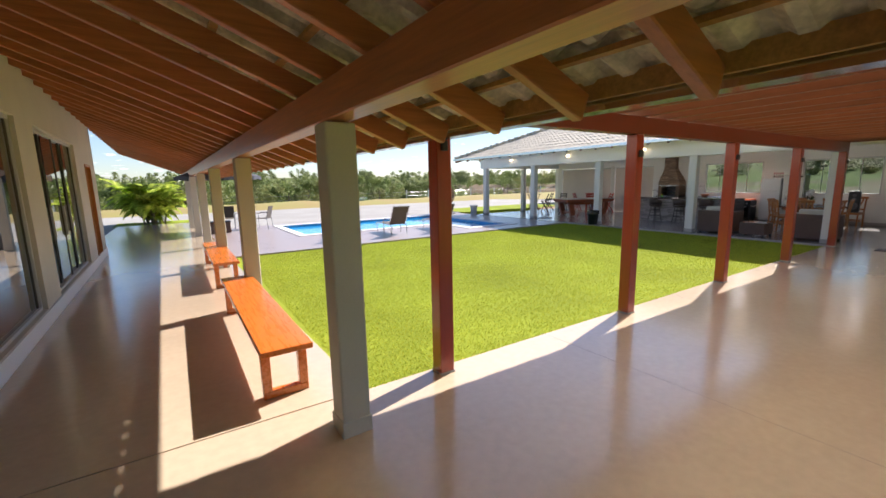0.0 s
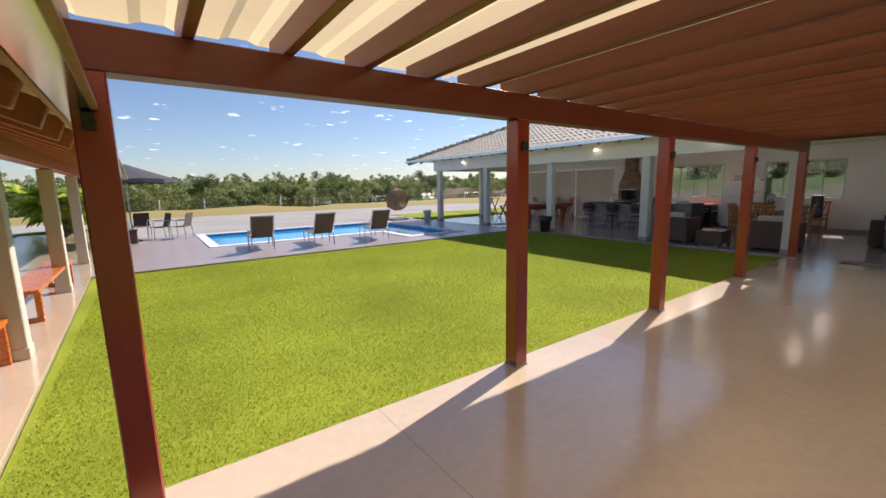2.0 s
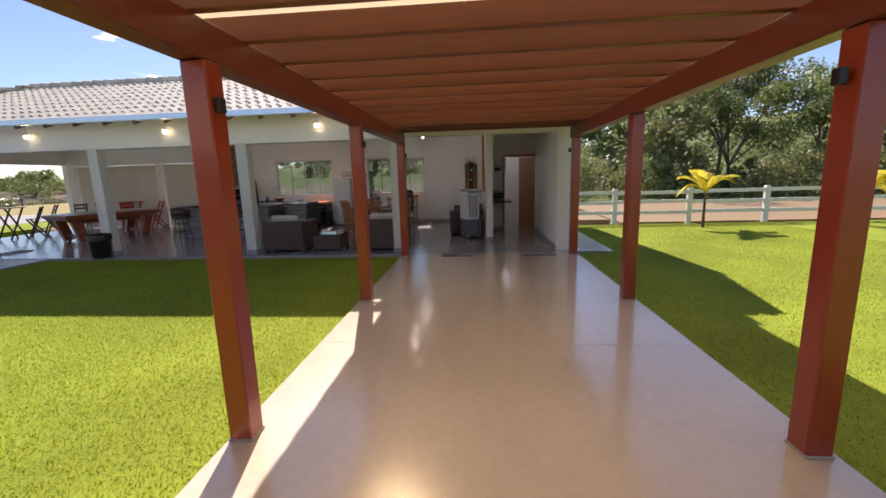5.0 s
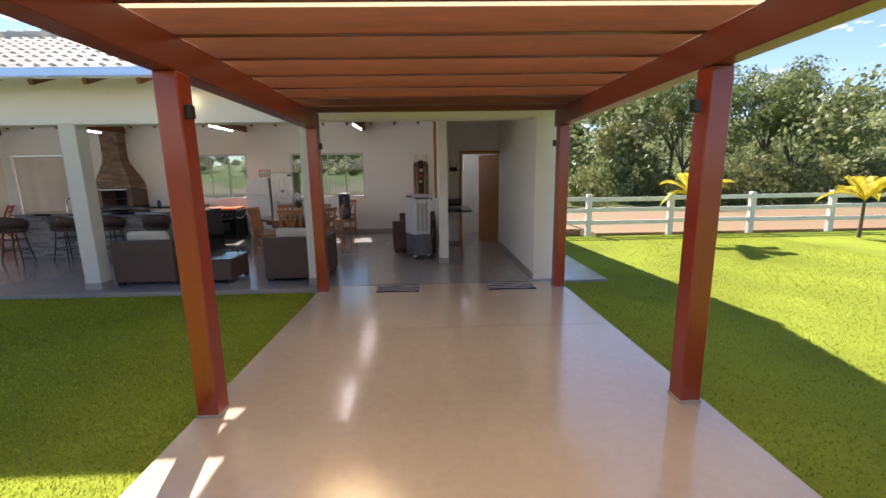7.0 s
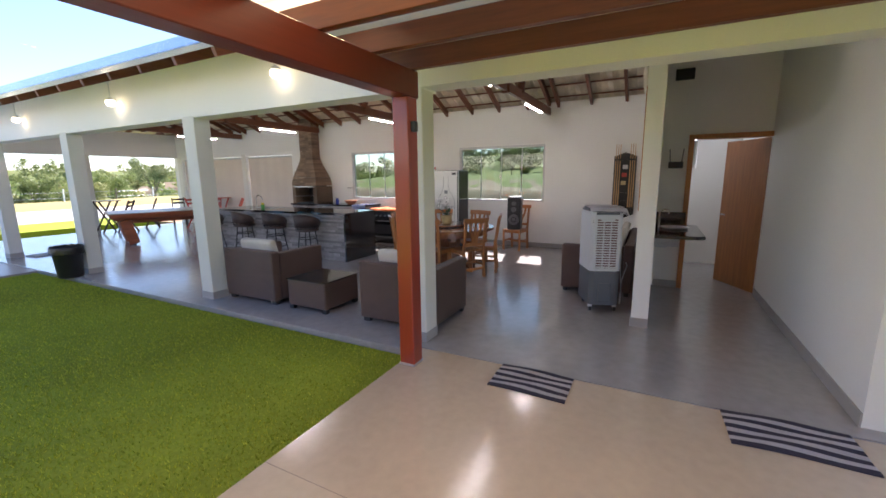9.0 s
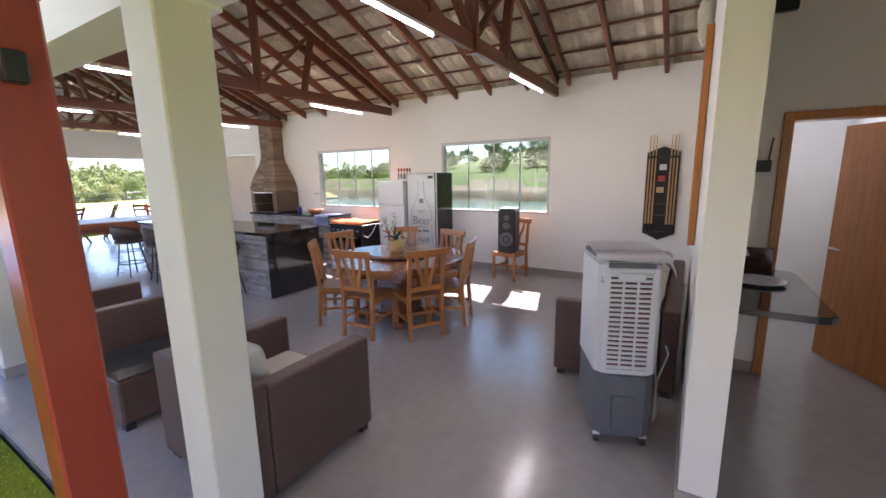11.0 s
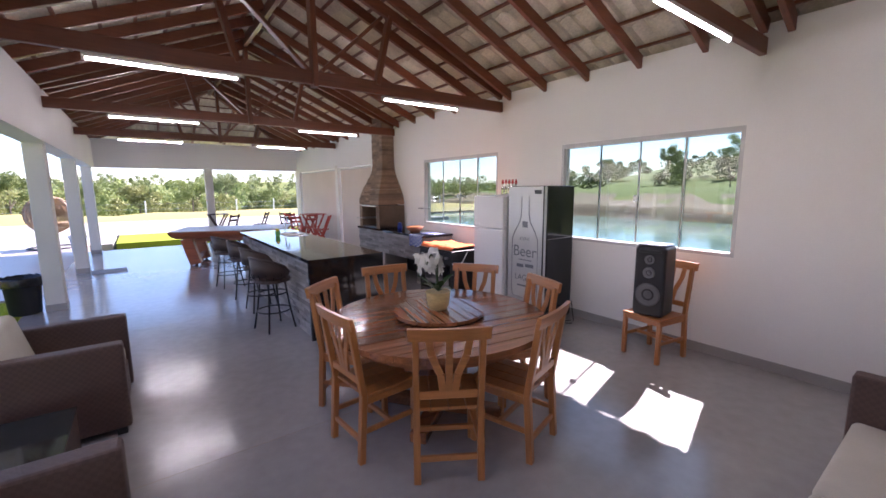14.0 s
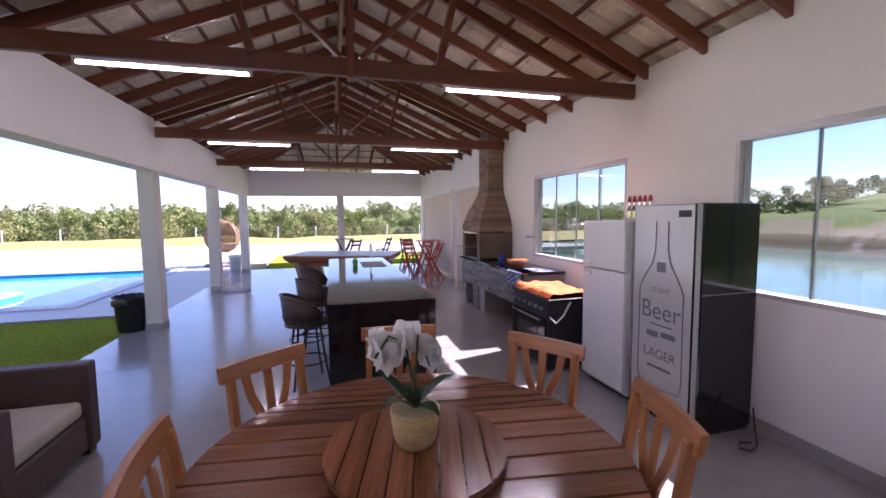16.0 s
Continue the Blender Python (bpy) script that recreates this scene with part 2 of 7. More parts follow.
def thing(name, label, category, at=(0, 0, 0), turn=0.0, group=""):
    ob = new(name)
    ob.matrix_world = pose(*at, 0, 0, turn)
    ob.empty_display_size = 0.1
    return tagged(ob, label, category, group)


def box(bm, x0, x1, y0, y1, z0, z1, bevel=0.0, seg=1):
    m = Matrix.Translation(((x0 + x1) / 2, (y0 + y1) / 2, (z0 + z1) / 2)) @ Matrix.Diagonal((abs(x1 - x0), abs(y1 - y0), abs(z1 - z0), 1))
    vs = bmesh.ops.create_cube(bm, size=1, matrix=m)["verts"]
    if bevel:
        es = list({e for v in vs for e in v.link_edges})
        bmesh.ops.bevel(bm, geom=es, offset=bevel, segments=seg, affect="EDGES", profile=0.5)
    return bm


def one_box(x0, x1, y0, y1, z0, z1, bevel=0.0, seg=1):
    return box(bmesh.new(), x0, x1, y0, y1, z0, z1, bevel, seg)


def beam(bm, a, b, w, h, bevel=0.006, up=(0, 0, 1)):
    """A squared timber from a to b, w wide and h deep, centred on the line."""
    a, b = Vector(a), Vector(b)
    d = (b - a).normalized()
    side = d.cross(Vector(up)).normalized()
    top = side.cross(d)
    rot = Matrix((d, side, top)).transposed().to_4x4()
    m = Matrix.Translation((a + b) / 2) @ rot @ Matrix.Diagonal(((b - a).length, w, h, 1))
    vs = bmesh.ops.create_cube(bm, size=1, matrix=m)["verts"]
    if bevel:
        bmesh.ops.bevel(bm, geom=list({e for v in vs for e in v.link_edges}), offset=bevel, segments=1, affect="EDGES")
    return bm


def one_beam(a, b, w, h, bevel=0.006, up=(0, 0, 1)):
    return beam(bmesh.new(), a, b, w, h, bevel, up)


def rod(bm, a, b, r, r2=None, n=10, caps=True):
    a, b = Vector(a), Vector(b)
    q = (b - a).to_track_quat("Z", "Y").to_matrix().to_4x4()
    bmesh.ops.create_cone(bm, cap_ends=caps, segments=n, radius1=r, radius2=r if r2 is None else r2, depth=(b - a).length,
                          matrix=Matrix.Translation((a + b) / 2) @ q)
    return bm


def one_rod(a, b, r, r2=None, n=10):
    return rod(bmesh.new(), a, b, r, r2, n)


def tube(bm, pts, r, n=8, closed=False):
    """A round tube along points."""
    pts = [Vector(p) for p in pts]
    rings = []
    for i, p in enumerate(pts):
        prev = pts[i - 1] if (i or closed) else p
        nxt = pts[(i + 1) % len(pts)] if (i < len(pts) - 1 or closed) else p
        d = (nxt - prev).normalized()
        s = d.cross(Vector((0, 0, 1)))
        s = s.normalized() if s.length > 0.05 else d.cross(Vector((1, 0, 0))).normalized()
        u = s.cross(d)
        rings.append([bm.verts.new(p + r * (math.cos(a) * s + math.sin(a) * u)) for a in (2 * math.pi * k / n for k in range(n))])
    last = len(rings) if closed else len(rings) - 1
    for i in range(last):
        A, B = rings[i], rings[(i + 1) % len(rings)]
        for k in range(n):
            bm.faces.new((A[k], A[(k + 1) % n], B[(k + 1) % n], B[k]))
    if not closed:
        bm.faces.new(rings[0][::-1]); bm.faces.new(rings[-1])
    return bm


def lathe(bm, profile, n=24, at=(0, 0, 0)):
    rings = []
    for r, z in profile:
        rings.append([bm.verts.new((at[0] + r * math.cos(a), at[1] + r * math.sin(a), at[2] + z)) for a in (2 * math.pi * k / n for k in range(n))])
    for A, B in zip(rings, rings[1:]):
        for k in range(n):
            bm.faces.new((A[k], A[(k + 1) % n], B[(k + 1) % n], B[k]))
    bm.faces.new(rings[0][::-1]); bm.faces.new(rings[-1])
    return bm


def prism(bm, outline, z0, z1, bevel=0.0):
    """An upright slab with the given plan outline."""
    lo = [bm.verts.new((x, y, z0)) for x, y in outline]
    hi = [bm.verts.new((x, y, z1)) for x, y in outline]
    n = len(outline)
    fs = [bm.faces.new(lo[::-1]), bm.faces.new(hi)]
    for k in range(n):
        fs.append(bm.faces.new((lo[k], lo[(k + 1) % n], hi[(k + 1) % n], hi[k])))
    if bevel:
        bmesh.ops.bevel(bm, geom=[e for e in fs[1].edges], offset=bevel, segments=2, affect="EDGES")
    return bm


def wall_along(axis, at, thick, a0, a1, z0, z1, holes=()):
    """A wall in the plane axis = at .. at + thick from a0 to a1, with holes (b0, b1, h0, h1) through it."""
    bm = bmesh.new()
    cuts = sorted({a0, a1, *[h[0] for h in holes], *[h[1] for h in holes]})
    for p, q in zip(cuts, cuts[1:]):
        mid = (p + q) / 2
        spans = [(z0, z1)]
        for b0, b1, h0, h1 in holes:
            if b0 < mid < b1:
                spans = [s for lo, hi in spans for s in ((lo, min(hi, h0)), (max(lo, h1), hi)) if s[1] - s[0] > 0.001]
        for lo, hi in spans:
            if axis == "x":
                box(bm, at, at + thick, p, q, lo, hi)
            else:
                box(bm, p, q, at, at + thick, lo, hi)
    bmesh.ops.remove_doubles(bm, verts=bm.verts, dist=0.0005)
    inner = [f for f in bm.faces if any(g is not f and (g.calc_center_median() - f.calc_center_median()).length < 1e-4 for v in f.verts for g in v.link_faces)]
    bmesh.ops.delete(bm, geom=list(set(inner)), context="FACES_ONLY")
    return bm


# ---- ground ----
def sheet(x0, x1, y0, y1, z, nx=1, ny=1, lift=None):
    bm = bmesh.new()
    vs = [[bm.verts.new((x0 + (x1 - x0) * i / nx, y0 + (y1 - y0) * j / ny, z)) for i in range(nx + 1)] for j in range(ny + 1)]
    if lift:
        for r in vs:
            for v in r:
                v.co.z += lift(v.co.x, v.co.y)
    for j in range(ny):
        for i in range(nx):
            bm.faces.new((vs[j][i], vs[j][i + 1], vs[j + 1][i + 1], vs[j + 1][i]))
    return bm


def ease(a, b, v):
    u = max(0.0, min(1.0, (v - a) / (b - a)))
    return u * u * (3 - 2 * u)


def terrain(x, y):
    """Fields that fall away behind the pool and rise to a ridge far off; a slope beyond the fence; the pond's hollow."""
    z = -0.25
    z += -3.0 * ease(40, 75, y) + 11.0 * ease(100, 420, y)
    z += 10.0 * ease(30, 110, -y) * ease(-60, 10, x)
    pond = ease(21, 23, x) * (1 - ease(40, 44, x)) * ease(2, 8, y) * (1 - ease(60, 70, y))
    z += -1.3 * pond
    z += 1.6 * ease(42, 52, x) + 9.0 * ease(55, 170, x) * (1 - ease(40, 120, y))
    if math.hypot(x, y) > 60:
        z += 1.5 * noise.noise(Vector((x * 0.02, y * 0.02, 0)))
    return z


bm = bmesh.new()
def axis_steps():
    far = [-1800, -1200, -800, -520, -360, -260, -190, -140, -110, -90]
    return far + list(range(-75, 126, 5)) + [140, 165, 200, 260, 340, 440, 600, 900, 1300, 1800]
gx = axis_steps()
grid = [[bm.verts.new((x, y, terrain(x, y))) for x in gx] for y in gx]
for j in range(len(gx) - 1):
    for i in range(len(gx) - 1):
        bm.faces.new((grid[j][i], grid[j][i + 1], grid[j + 1][i + 1], grid[j + 1][i]))
structure("ground", bm, MEADOW, "dry green meadow rolling away to the horizon", "ground", smooth=True)

structure("lawn", prism(bmesh.new(), [(0.32, 3.3), (12.60, 3.3), (12.60, 11.45), (0.13, 11.45)], -0.3, -0.05), GRASS, "bright green mown lawn in the courtyard", "lawn")
structure("lawn_side", prism(bmesh.new(), [(-6, -40), (17.5, -40), (17.5, -0.3), (-6, -0.3)], -0.24, -0.055), GRASS, "bright green mown lawn beside the covered walk", "lawn")
structure("yard_gravel", prism(bmesh.new(), [(-30, 19.65), (13.2, 19.65), (13.2, 22.9), (30, 22.9), (26, 31.5), (-30, 33.5)], -0.245, -0.03), GRAVEL, "pale compacted gravel drive behind the pool", "drive")


def bank_bm(y0, y1, h):
    bm = bmesh.new()
    prof = [(0, 0), (0.3, 0.55), (0.5, 1.0), (0.75, 0.8), (1, 0)]
    cols = []
    for i in range(61):
        x = -60 + i * 2.2
        k = 0.8 + 0.5 * noise.noise(Vector((x * 0.2, y0, 0)))
        sl = -0.035 * x
        cols.append([bm.verts.new((x, y0 + sl + (y1 - y0) * p, -0.3 + h * k * q + 0.06 * noise.noise(Vector((x, p * 5, 3))))) for p, q in prof])
    for A, B in zip(cols, cols[1:]):
        for k in range(len(prof) - 1):
            bm.faces.new((A[k], B[k], B[k + 1], A[k + 1]))
    return bm


structure("earth_bank", bank_bm(33.0, 39.0, 0.75), BANK, "low bank of dry grass and red earth", "bank", smooth=True)
structure("grass_verge", prism(bmesh.new(), [(13.3, 19.5), (22, 19.5), (22, 22.85), (13.3, 22.85)], -0.24, -0.02), GRASS, "strip of green grass behind the pavilion", "lawn")

# ---- floors ----
structure("floor_walk", prism(bmesh.new(), [(-3.0, -2.5), (0.30, -2.5), (0.30, -0.3), (12.74, -0.3), (12.74, 3.28), (-3.0, 3.28)], -0.3, 0.0, 0.008), FLOOR_BEIGE, "polished beige concrete floor of the covered walk", "floor")
structure("floor_veranda", prism(bmesh.new(), [(-3.2, 3.284), (0.31, 3.284), (0.12, 11.45), (0.09, 24.0), (-3.2, 24.0)], -0.3, -0.001, 0.008), FLOOR_BEIGE, "polished beige concrete veranda floor", "floor")
structure("floor_pavilion", prism(bmesh.new(), [(12.745, -0.3), (18.74, -0.3), (18.74, 17.45), (12.62, 17.45), (12.62, 3.284), (12.745, 3.284)], -0.3, 0.003, 0.008), FLOOR_GREY, "polished grey concrete pavilion floor", "floor")
structure("apron", prism(bmesh.new(), [(12.85, -1.1), (18.6, -1.1), (18.6, -0.304), (12.85, -0.304)], -0.3, -0.02, 0.008), FLOOR_GREY, "grey concrete apron beside the service wall", "pavement")

# pool deck round the pool opening
POOL = [(2.88, 14.75), (8.6, 14.75), (8.6, 12.7), (10.48, 12.7), (10.48, 18.7), (2.88, 18.7)]
bm = bmesh.new()
for x0, x1, y0, y1 in ((0.124, 2.58, 11.454, 19.64), (2.58, 8.3, 11.454, 14.45), (8.3, 10.78, 11.454, 12.4), (2.58, 10.78, 19.0, 19.64), (10.78, 12.616, 11.454, 19.64)):
    box(bm, x0, x1, y0, y1, -0.3, -0.012)
bmesh.ops.remove_doubles(bm, verts=bm.verts, dist=0.0005)
structure("deck", bm, DECK, "smooth mauve-grey pool deck", "deck")

# ---- pavilion shell ----
FX, BX, EY = 12.87, 18.73, 17.2         # front line, back wall, end wall
W1, W2 = (6.86, 8.97, 1.04, 2.30), (3.55, 5.63, 1.04, 2.30)
structure("wall_east", wall_along("x", BX, 0.16, -0.3, EY + 0.2, 0.003, 3.16, [W1, W2, (0.72, 1.22, 1.72, 2.22), (11.3, 13.4, 0.0, 2.34), (13.62, 16.9, 0.0, 2.34)]), WHITE, "white painted wall with two wide windows", "wall")
structure("wall_front_lintel", wall_along("x", FX, 0.26, 3.27, EY + 0.2, 2.40, 3.16), WHITE, "white painted beam wall over the open front", "wall")
structure("wall_front_lintel_walk", one_box(FX, FX + 0.26, -0.3, 3.268, 2.42, 3.9), WHITE, "white painted beam wall over the passage", "wall")
structure("wall_north_lintel", wall_along("y", EY, 0.2, FX + 0.262, BX - 0.002, 2.40, 3.2), WHITE, "white painted beam wall over the open end", "wall")
structure("wall_partition", one_box(14.22, BX - 0.002, 1.325, 1.49, 0.003, 4.3), WHITE, "white painted partition wall", "wall")
structure("wall_washroom", wall_along("x", 16.16, 0.14, 0.072, 1.322, 0.003, 4.1, [(0.072, 0.93, 0.0, 2.10)]), WHITE, "white painted washroom wall with a doorway", "wall")
structure("wall_service", one_box(12.89, BX - 0.002, -0.298, -0.02 + 0.09, 0.003, 3.9), WHITE, "white painted service wall beside the passage", "wall")
structure("wall_washroom_back", wall_along("x", 18.2, 0.1, 0.075, 1.322, 0.003, 2.9, [(0.72, 1.22, 1.72, 2.22)]), WHITE, "pale tiled washroom back wall", "wall")


def column(x, y, w=0.24, d=0.22, z1=2.42, mat=COLUMN, base=True, label="white painted square concrete column"):
    ob = thing("column", label, "column", (x + d / 2, y + w / 2, 0.003), group="pavilion columns")
    part("shaft", one_box(-d / 2, d / 2, -w / 2, w / 2, 0, z1 - 0.003, 0.008), mat, ob)
    if base:
        part("plinth", one_box(-d / 2 - 0.006, d / 2 + 0.006, -w / 2 - 0.006, w / 2 + 0.006, 0, 0.1, 0.004), SKIRT, ob, "grey painted plinth")
    return ob


SKIRT = surface("grey_skirting", (0.34, 0.32, 0.30), 0.4, scale=2, spread=0.05, bump=0.03)
for y in (3.27, 6.62, 10.08, 13.5, 16.92):
    column(FX - 0.01, y)
column(15.82, EY - 0.01, 0.22, 0.22)
column(18.72, 16.95, 0.25, 0.2); column(18.72, 13.41, 0.2, 0.2)
# skirtings
structure("baseboard_east", wall_along("x", BX - 0.012, 0.012, 1.49, 11.3, 0.003, 0.1), SKIRT, "grey skirting along the wall", "baseboard")
structure("baseboard_partition", one_box(14.22, BX - 0.014, 1.49, 1.502, 0.003, 0.1), SKIRT, "grey skirting along the partition", "baseboard")
structure("baseboard_end", one_box(14.208, 14.22, 1.325, 1.502, 0.003, 0.1), SKIRT, "grey skirting on the partition end", "baseboard")
structure("baseboard_service", one_box(12.89, 16.155, 0.07, 0.082, 0.003, 0.1), SKIRT, "grey skirting along the service wall", "baseboard")
structure("baseboard_washroom", one_box(16.148, 16.16, 0.97, 1.286, 0.003, 0.1), SKIRT, "grey skirting beside the doorway", "baseboard")

# ---- pavilion roof: hipped at the far end ----
RX, RZ, EZ = 15.8, 4.46, 2.93           # ridge line, ridge and eave heights of the tile plane
EF, EB = 12.2, 19.75                    # front and back eaves
EN, ES = 18.75, -1.0                     # far eave and near gable end
RN = 14.6                               # where the ridge ends


def slope_tiles(bm, origin, along, up, length_at, rise, width=0.21, course=0.36, amp=0.028):
    """Barrel tiles laid in courses on a slope: origin at the eave, along the eave, up the slope; length_at(v) gives the span at a height."""
    along, up = Vector(along).normalized(), Vector(up)
    n_up = max(1, int(up.length / course))
    step = up / n_up
    nrm = along.cross(up).normalized()
    if nrm.z < 0:
        nrm = -nrm
    for r in range(n_up):
        s0, s1 = length_at(r / n_up), length_at((r + 0.5) / n_up)
        a0, a1 = max(s0[0], s1[0] - course * 0.6), min(s0[1], s1[1] + course * 0.6)
        cnt = int((a1 - a0) / width)
        prof = []
        for i in range(cnt * 4 + 1):
            s = a0 + width * i / 4
            prof.append((s, amp * math.cos(2 * math.pi * s / width)))
        lo = [bm.verts.new(Vector(origin) + along * s + step * r + nrm * (h + 0.022)) for s, h in prof]
        hi = [bm.verts.new(Vector(origin) + along * s + step * (r + 1.12) + nrm * h) for s, h in prof]
        lip = [bm.verts.new(Vector(origin) + along * s + step * r + nrm * (h - 0.012)) for s, h in prof]
        for i in range(len(prof) - 1):
            bm.faces.new((lo[i], lo[i + 1], hi[i + 1], hi[i]))
            bm.faces.new((lip[i], lip[i + 1], lo[i + 1], lo[i]))


roof = thing("pavilion_roof", "cream barrel-tile hipped roof over the pavilion", "roof", (RX, 8, 0))
roof["kind"] = "structure"


def in_place(ob):
    ob.matrix_parent_inverse = ob.parent.matrix_world.inverted()
    return ob


fdx, bdx = RX - EF, EB - RX
fz = EZ
bz = RZ - (RZ - EZ) * bdx / fdx
bm = bmesh.new()
TY0, TY1 = 19 * 0.21, 49 * 0.21          # the stretch whose tiles are laid one by one
slope_tiles(bm, (EF, 0, fz), (0, 1, 0), (fdx, 0, RZ - fz), lambda v: (ES, TY0), RZ)
slope_tiles(bm, (EF, 0, fz), (0, 1, 0), (fdx, 0, RZ - fz), lambda v: (TY1, EN - (EN - RN) * v), RZ)
in_place(part("tile_slope", bm, TILE_ROOF, roof))
bm = bmesh.new()
slope_tiles(bm, (EB, 0, bz), (0, 1, 0), (-bdx, 0, RZ - bz), lambda v: (ES, EN - (EN - RN) * v), RZ)
in_place(part("tile_slope", bm, TILE_ROOF, roof))
bm = bmesh.new()
slope_tiles(bm, (0, EN, fz), (1, 0, 0), (0, RN - EN, RZ - fz), lambda v: (EF + fdx * v, EB - bdx * v), RZ)
in_place(part("hip_slope", bm, TILE_ROOF, roof))
# ridge and hip caps
bm = bmesh.new()
for a, b in (((RX, ES, RZ + 0.03), (RX, RN, RZ + 0.03)), ((RX, RN, RZ + 0.03), (EF, EN, fz + 0.05)), ((RX, RN, RZ + 0.03), (EB, EN, bz + 0.05))):
    a, b = Vector(a), Vector(b)
    n = int((b - a).length / 0.33)
    for k in range(n):
        p, q = a.lerp(b, k / n), a.lerp(b, (k + 1.1) / n)
        rod(bm, p, q + Vector((0, 0, 0.02)), 0.085, 0.105, 10)
in_place(part("ridge_cap", bm, TILE_ROOF, roof, "row of rounded ridge tiles", smooth=True))
GUTTER = surface("galvanised_metal_gutter", (0.62, 0.66, 0.70), 0.16, metal=1.0, scale=2, spread=0.05, bump=0)
bm = bmesh.new()
box(bm, EF - 0.12, EF - 0.11, 3.4, EN + 0.05, fz - 0.07, fz + 0.03)
box(bm, EF - 0.12, EF + 0.0, 3.4, EN + 0.05, fz - 0.075, fz - 0.065)
in_place(part("gutter", bm, GUTTER, roof, "folded metal gutter"))
structure("wall_gable_end", one_box(FX + 0.262, BX - 0.002, -0.14, -0.0, 3.902, 4.0), WHITE, "white painted wall under the roof", "wall")


# rafters under the tiles
def roof_z(x, y):
    zf = fz + (RZ - fz) * (x - EF) / fdx
    zb = bz + (RZ - bz) * (EB - x) / bdx
    zn = fz + (RZ - fz) * (EN - y) / (EN - RN)
    return min(zf, zb, zn)


DROP = 0.10
for k in range(27):
    y = -0.7 + 0.665 * k
    if y < RN:
        tops = (RX, RZ)
    else:
        v = (EN - y) / (EN - RN)
        tops = None
    for side in (-1, 1):
        ex = EF + 0.1 if side < 0 else EB - 0.1
        if y < RN:
            px = RX + side * 0.03
        else:
            px = ex + (RX - ex) * max(0.0, (EN - 0.1 - y) / (EN - 0.1 - RN)) if y < EN - 0.3 else None
        if px is None or abs(px - ex) < 0.3:
            continue
        a = (ex, y, roof_z(ex, min(y, RN)) - DROP)
        b = (px, y, roof_z(px, min(y, RN)) - DROP)
        in_place(part("rafter", one_beam(a, b, 0.055, 0.13), BROWN_X, roof))
for k in range(7):
    x = 12.9 + 0.9 * k
    py = RN + (EN - RN) * abs(x - RX) / (fdx if x < RX else bdx)
    if EN - py > 0.5:
        in_place(part("rafter", one_beam((x, EN - 0.1, roof_z(x, EN - 0.1) - DROP), (x, py, roof_z(x, py) - DROP), 0.055, 0.13), BROWN_Y, roof))
for ex in (EF, EB):
    in_place(part("hip_rafter", one_beam((ex, EN, roof_z(ex, EN) - 0.12), (RX, RN, RZ - 0.12), 0.06, 0.15), BROWN_Y, roof))
in_place(part("ridge_beam", one_beam((RX, ES, RZ - 0.2), (RX, RN, RZ - 0.2), 0.06, 0.16), BROWN_Y, roof))
# tile battens, thin and many
bm = bmesh.new()
for r in range(1, 11):
    v = r / 10.5
    y1 = EN - (EN - RN) * v
    for ex, dx, z0 in ((EF, fdx, fz), (EB, -bdx, bz)):
        x, z = ex + dx * v, z0 + (RZ - z0) * v - 0.025
        beam(bm, (x, ES, z), (x, y1, z), 0.04, 0.025, 0)
    beam(bm, (EF + fdx * v, y1, fz + (RZ - fz) * v - 0.025), (EB - bdx * v, y1, fz + (RZ - fz) * v - 0.025), 0.04, 0.025, 0)
bat = in_place(part("battens", bm, BROWN_Y, roof, "thin tile battens"))
bat["kind"] = "stuff"

LED = glow("led_tube_light", (1.0, 0.95, 0.87), 16.0)


def truss(y):
    ob = thing("roof_truss", "dark red-brown timber king-post roof truss with plank members", "roof truss", (RX, y, 2.9), group="pavilion roof trusses")
    x0, x1 = FX + 0.1 - RX, BX - RX
    top = RZ - 2.9 - 0.24
    part("bottom_chord", one_beam((x0, 0, 0.07), (x1, 0, 0.07), 0.06, 0.15), BROWN_X, ob)
    part("king_post", one_beam((0, 0, -0.03), (0, 0, top + 0.05), 0.062, 0.13, up=(0, 1, 0)), BROWN_Z, ob)
    s = (top - 0.24) / (0 - x0)
    part("top_chord", one_beam((x0, 0, 0.24), (0, 0, top), 0.06, 0.14), BROWN_X, ob)
    part("top_chord", one_beam((x1, 0, 0.24), (0, 0, top), 0.06, 0.14), BROWN_X, ob)
    for sx in (-1, 1):
        part("strut", one_beam((sx * 0.78, 0, 0.1), (sx * 0.98, 0, top - 0.98 * s - 0.02), 0.058, 0.11, up=(0, 1, 0)), BROWN_Z, ob)
        part("brace", one_beam((sx * 0.08, 0, 0.15), (sx * 0.86, 0, top - 0.86 * s - 0.1), 0.04, 0.09, up=(0, 1, 0)), BROWN_Z, ob)
    return ob


def tube_light(x, y, z):
    ob = thing("tube_light", "slim lit white tube lamp fixed under a truss", "tube light", (x, y, z), group="tube lights on the trusses")
    part("batten", one_box(-0.6, 0.6, -0.02, 0.02, 0.012, 0.04, 0.004), ALU, ob)
    part("tube", one_rod((-0.575, 0, 0), (0.575, 0, 0), 0.010, n=10), LED, ob, "glowing white tube")
    for sx in (-1, 1):
        part("end_cap", one_rod((sx * 0.575, 0, 0), (sx * 0.6, 0, 0), 0.017, n=10), ALU, ob)
    return ob


for y in (3.48, 6.79, 10.13, 13.5):
    truss(y)
    for x in (14.42, 17.22):
        tube_light(x, y - 0.052, 2.83)

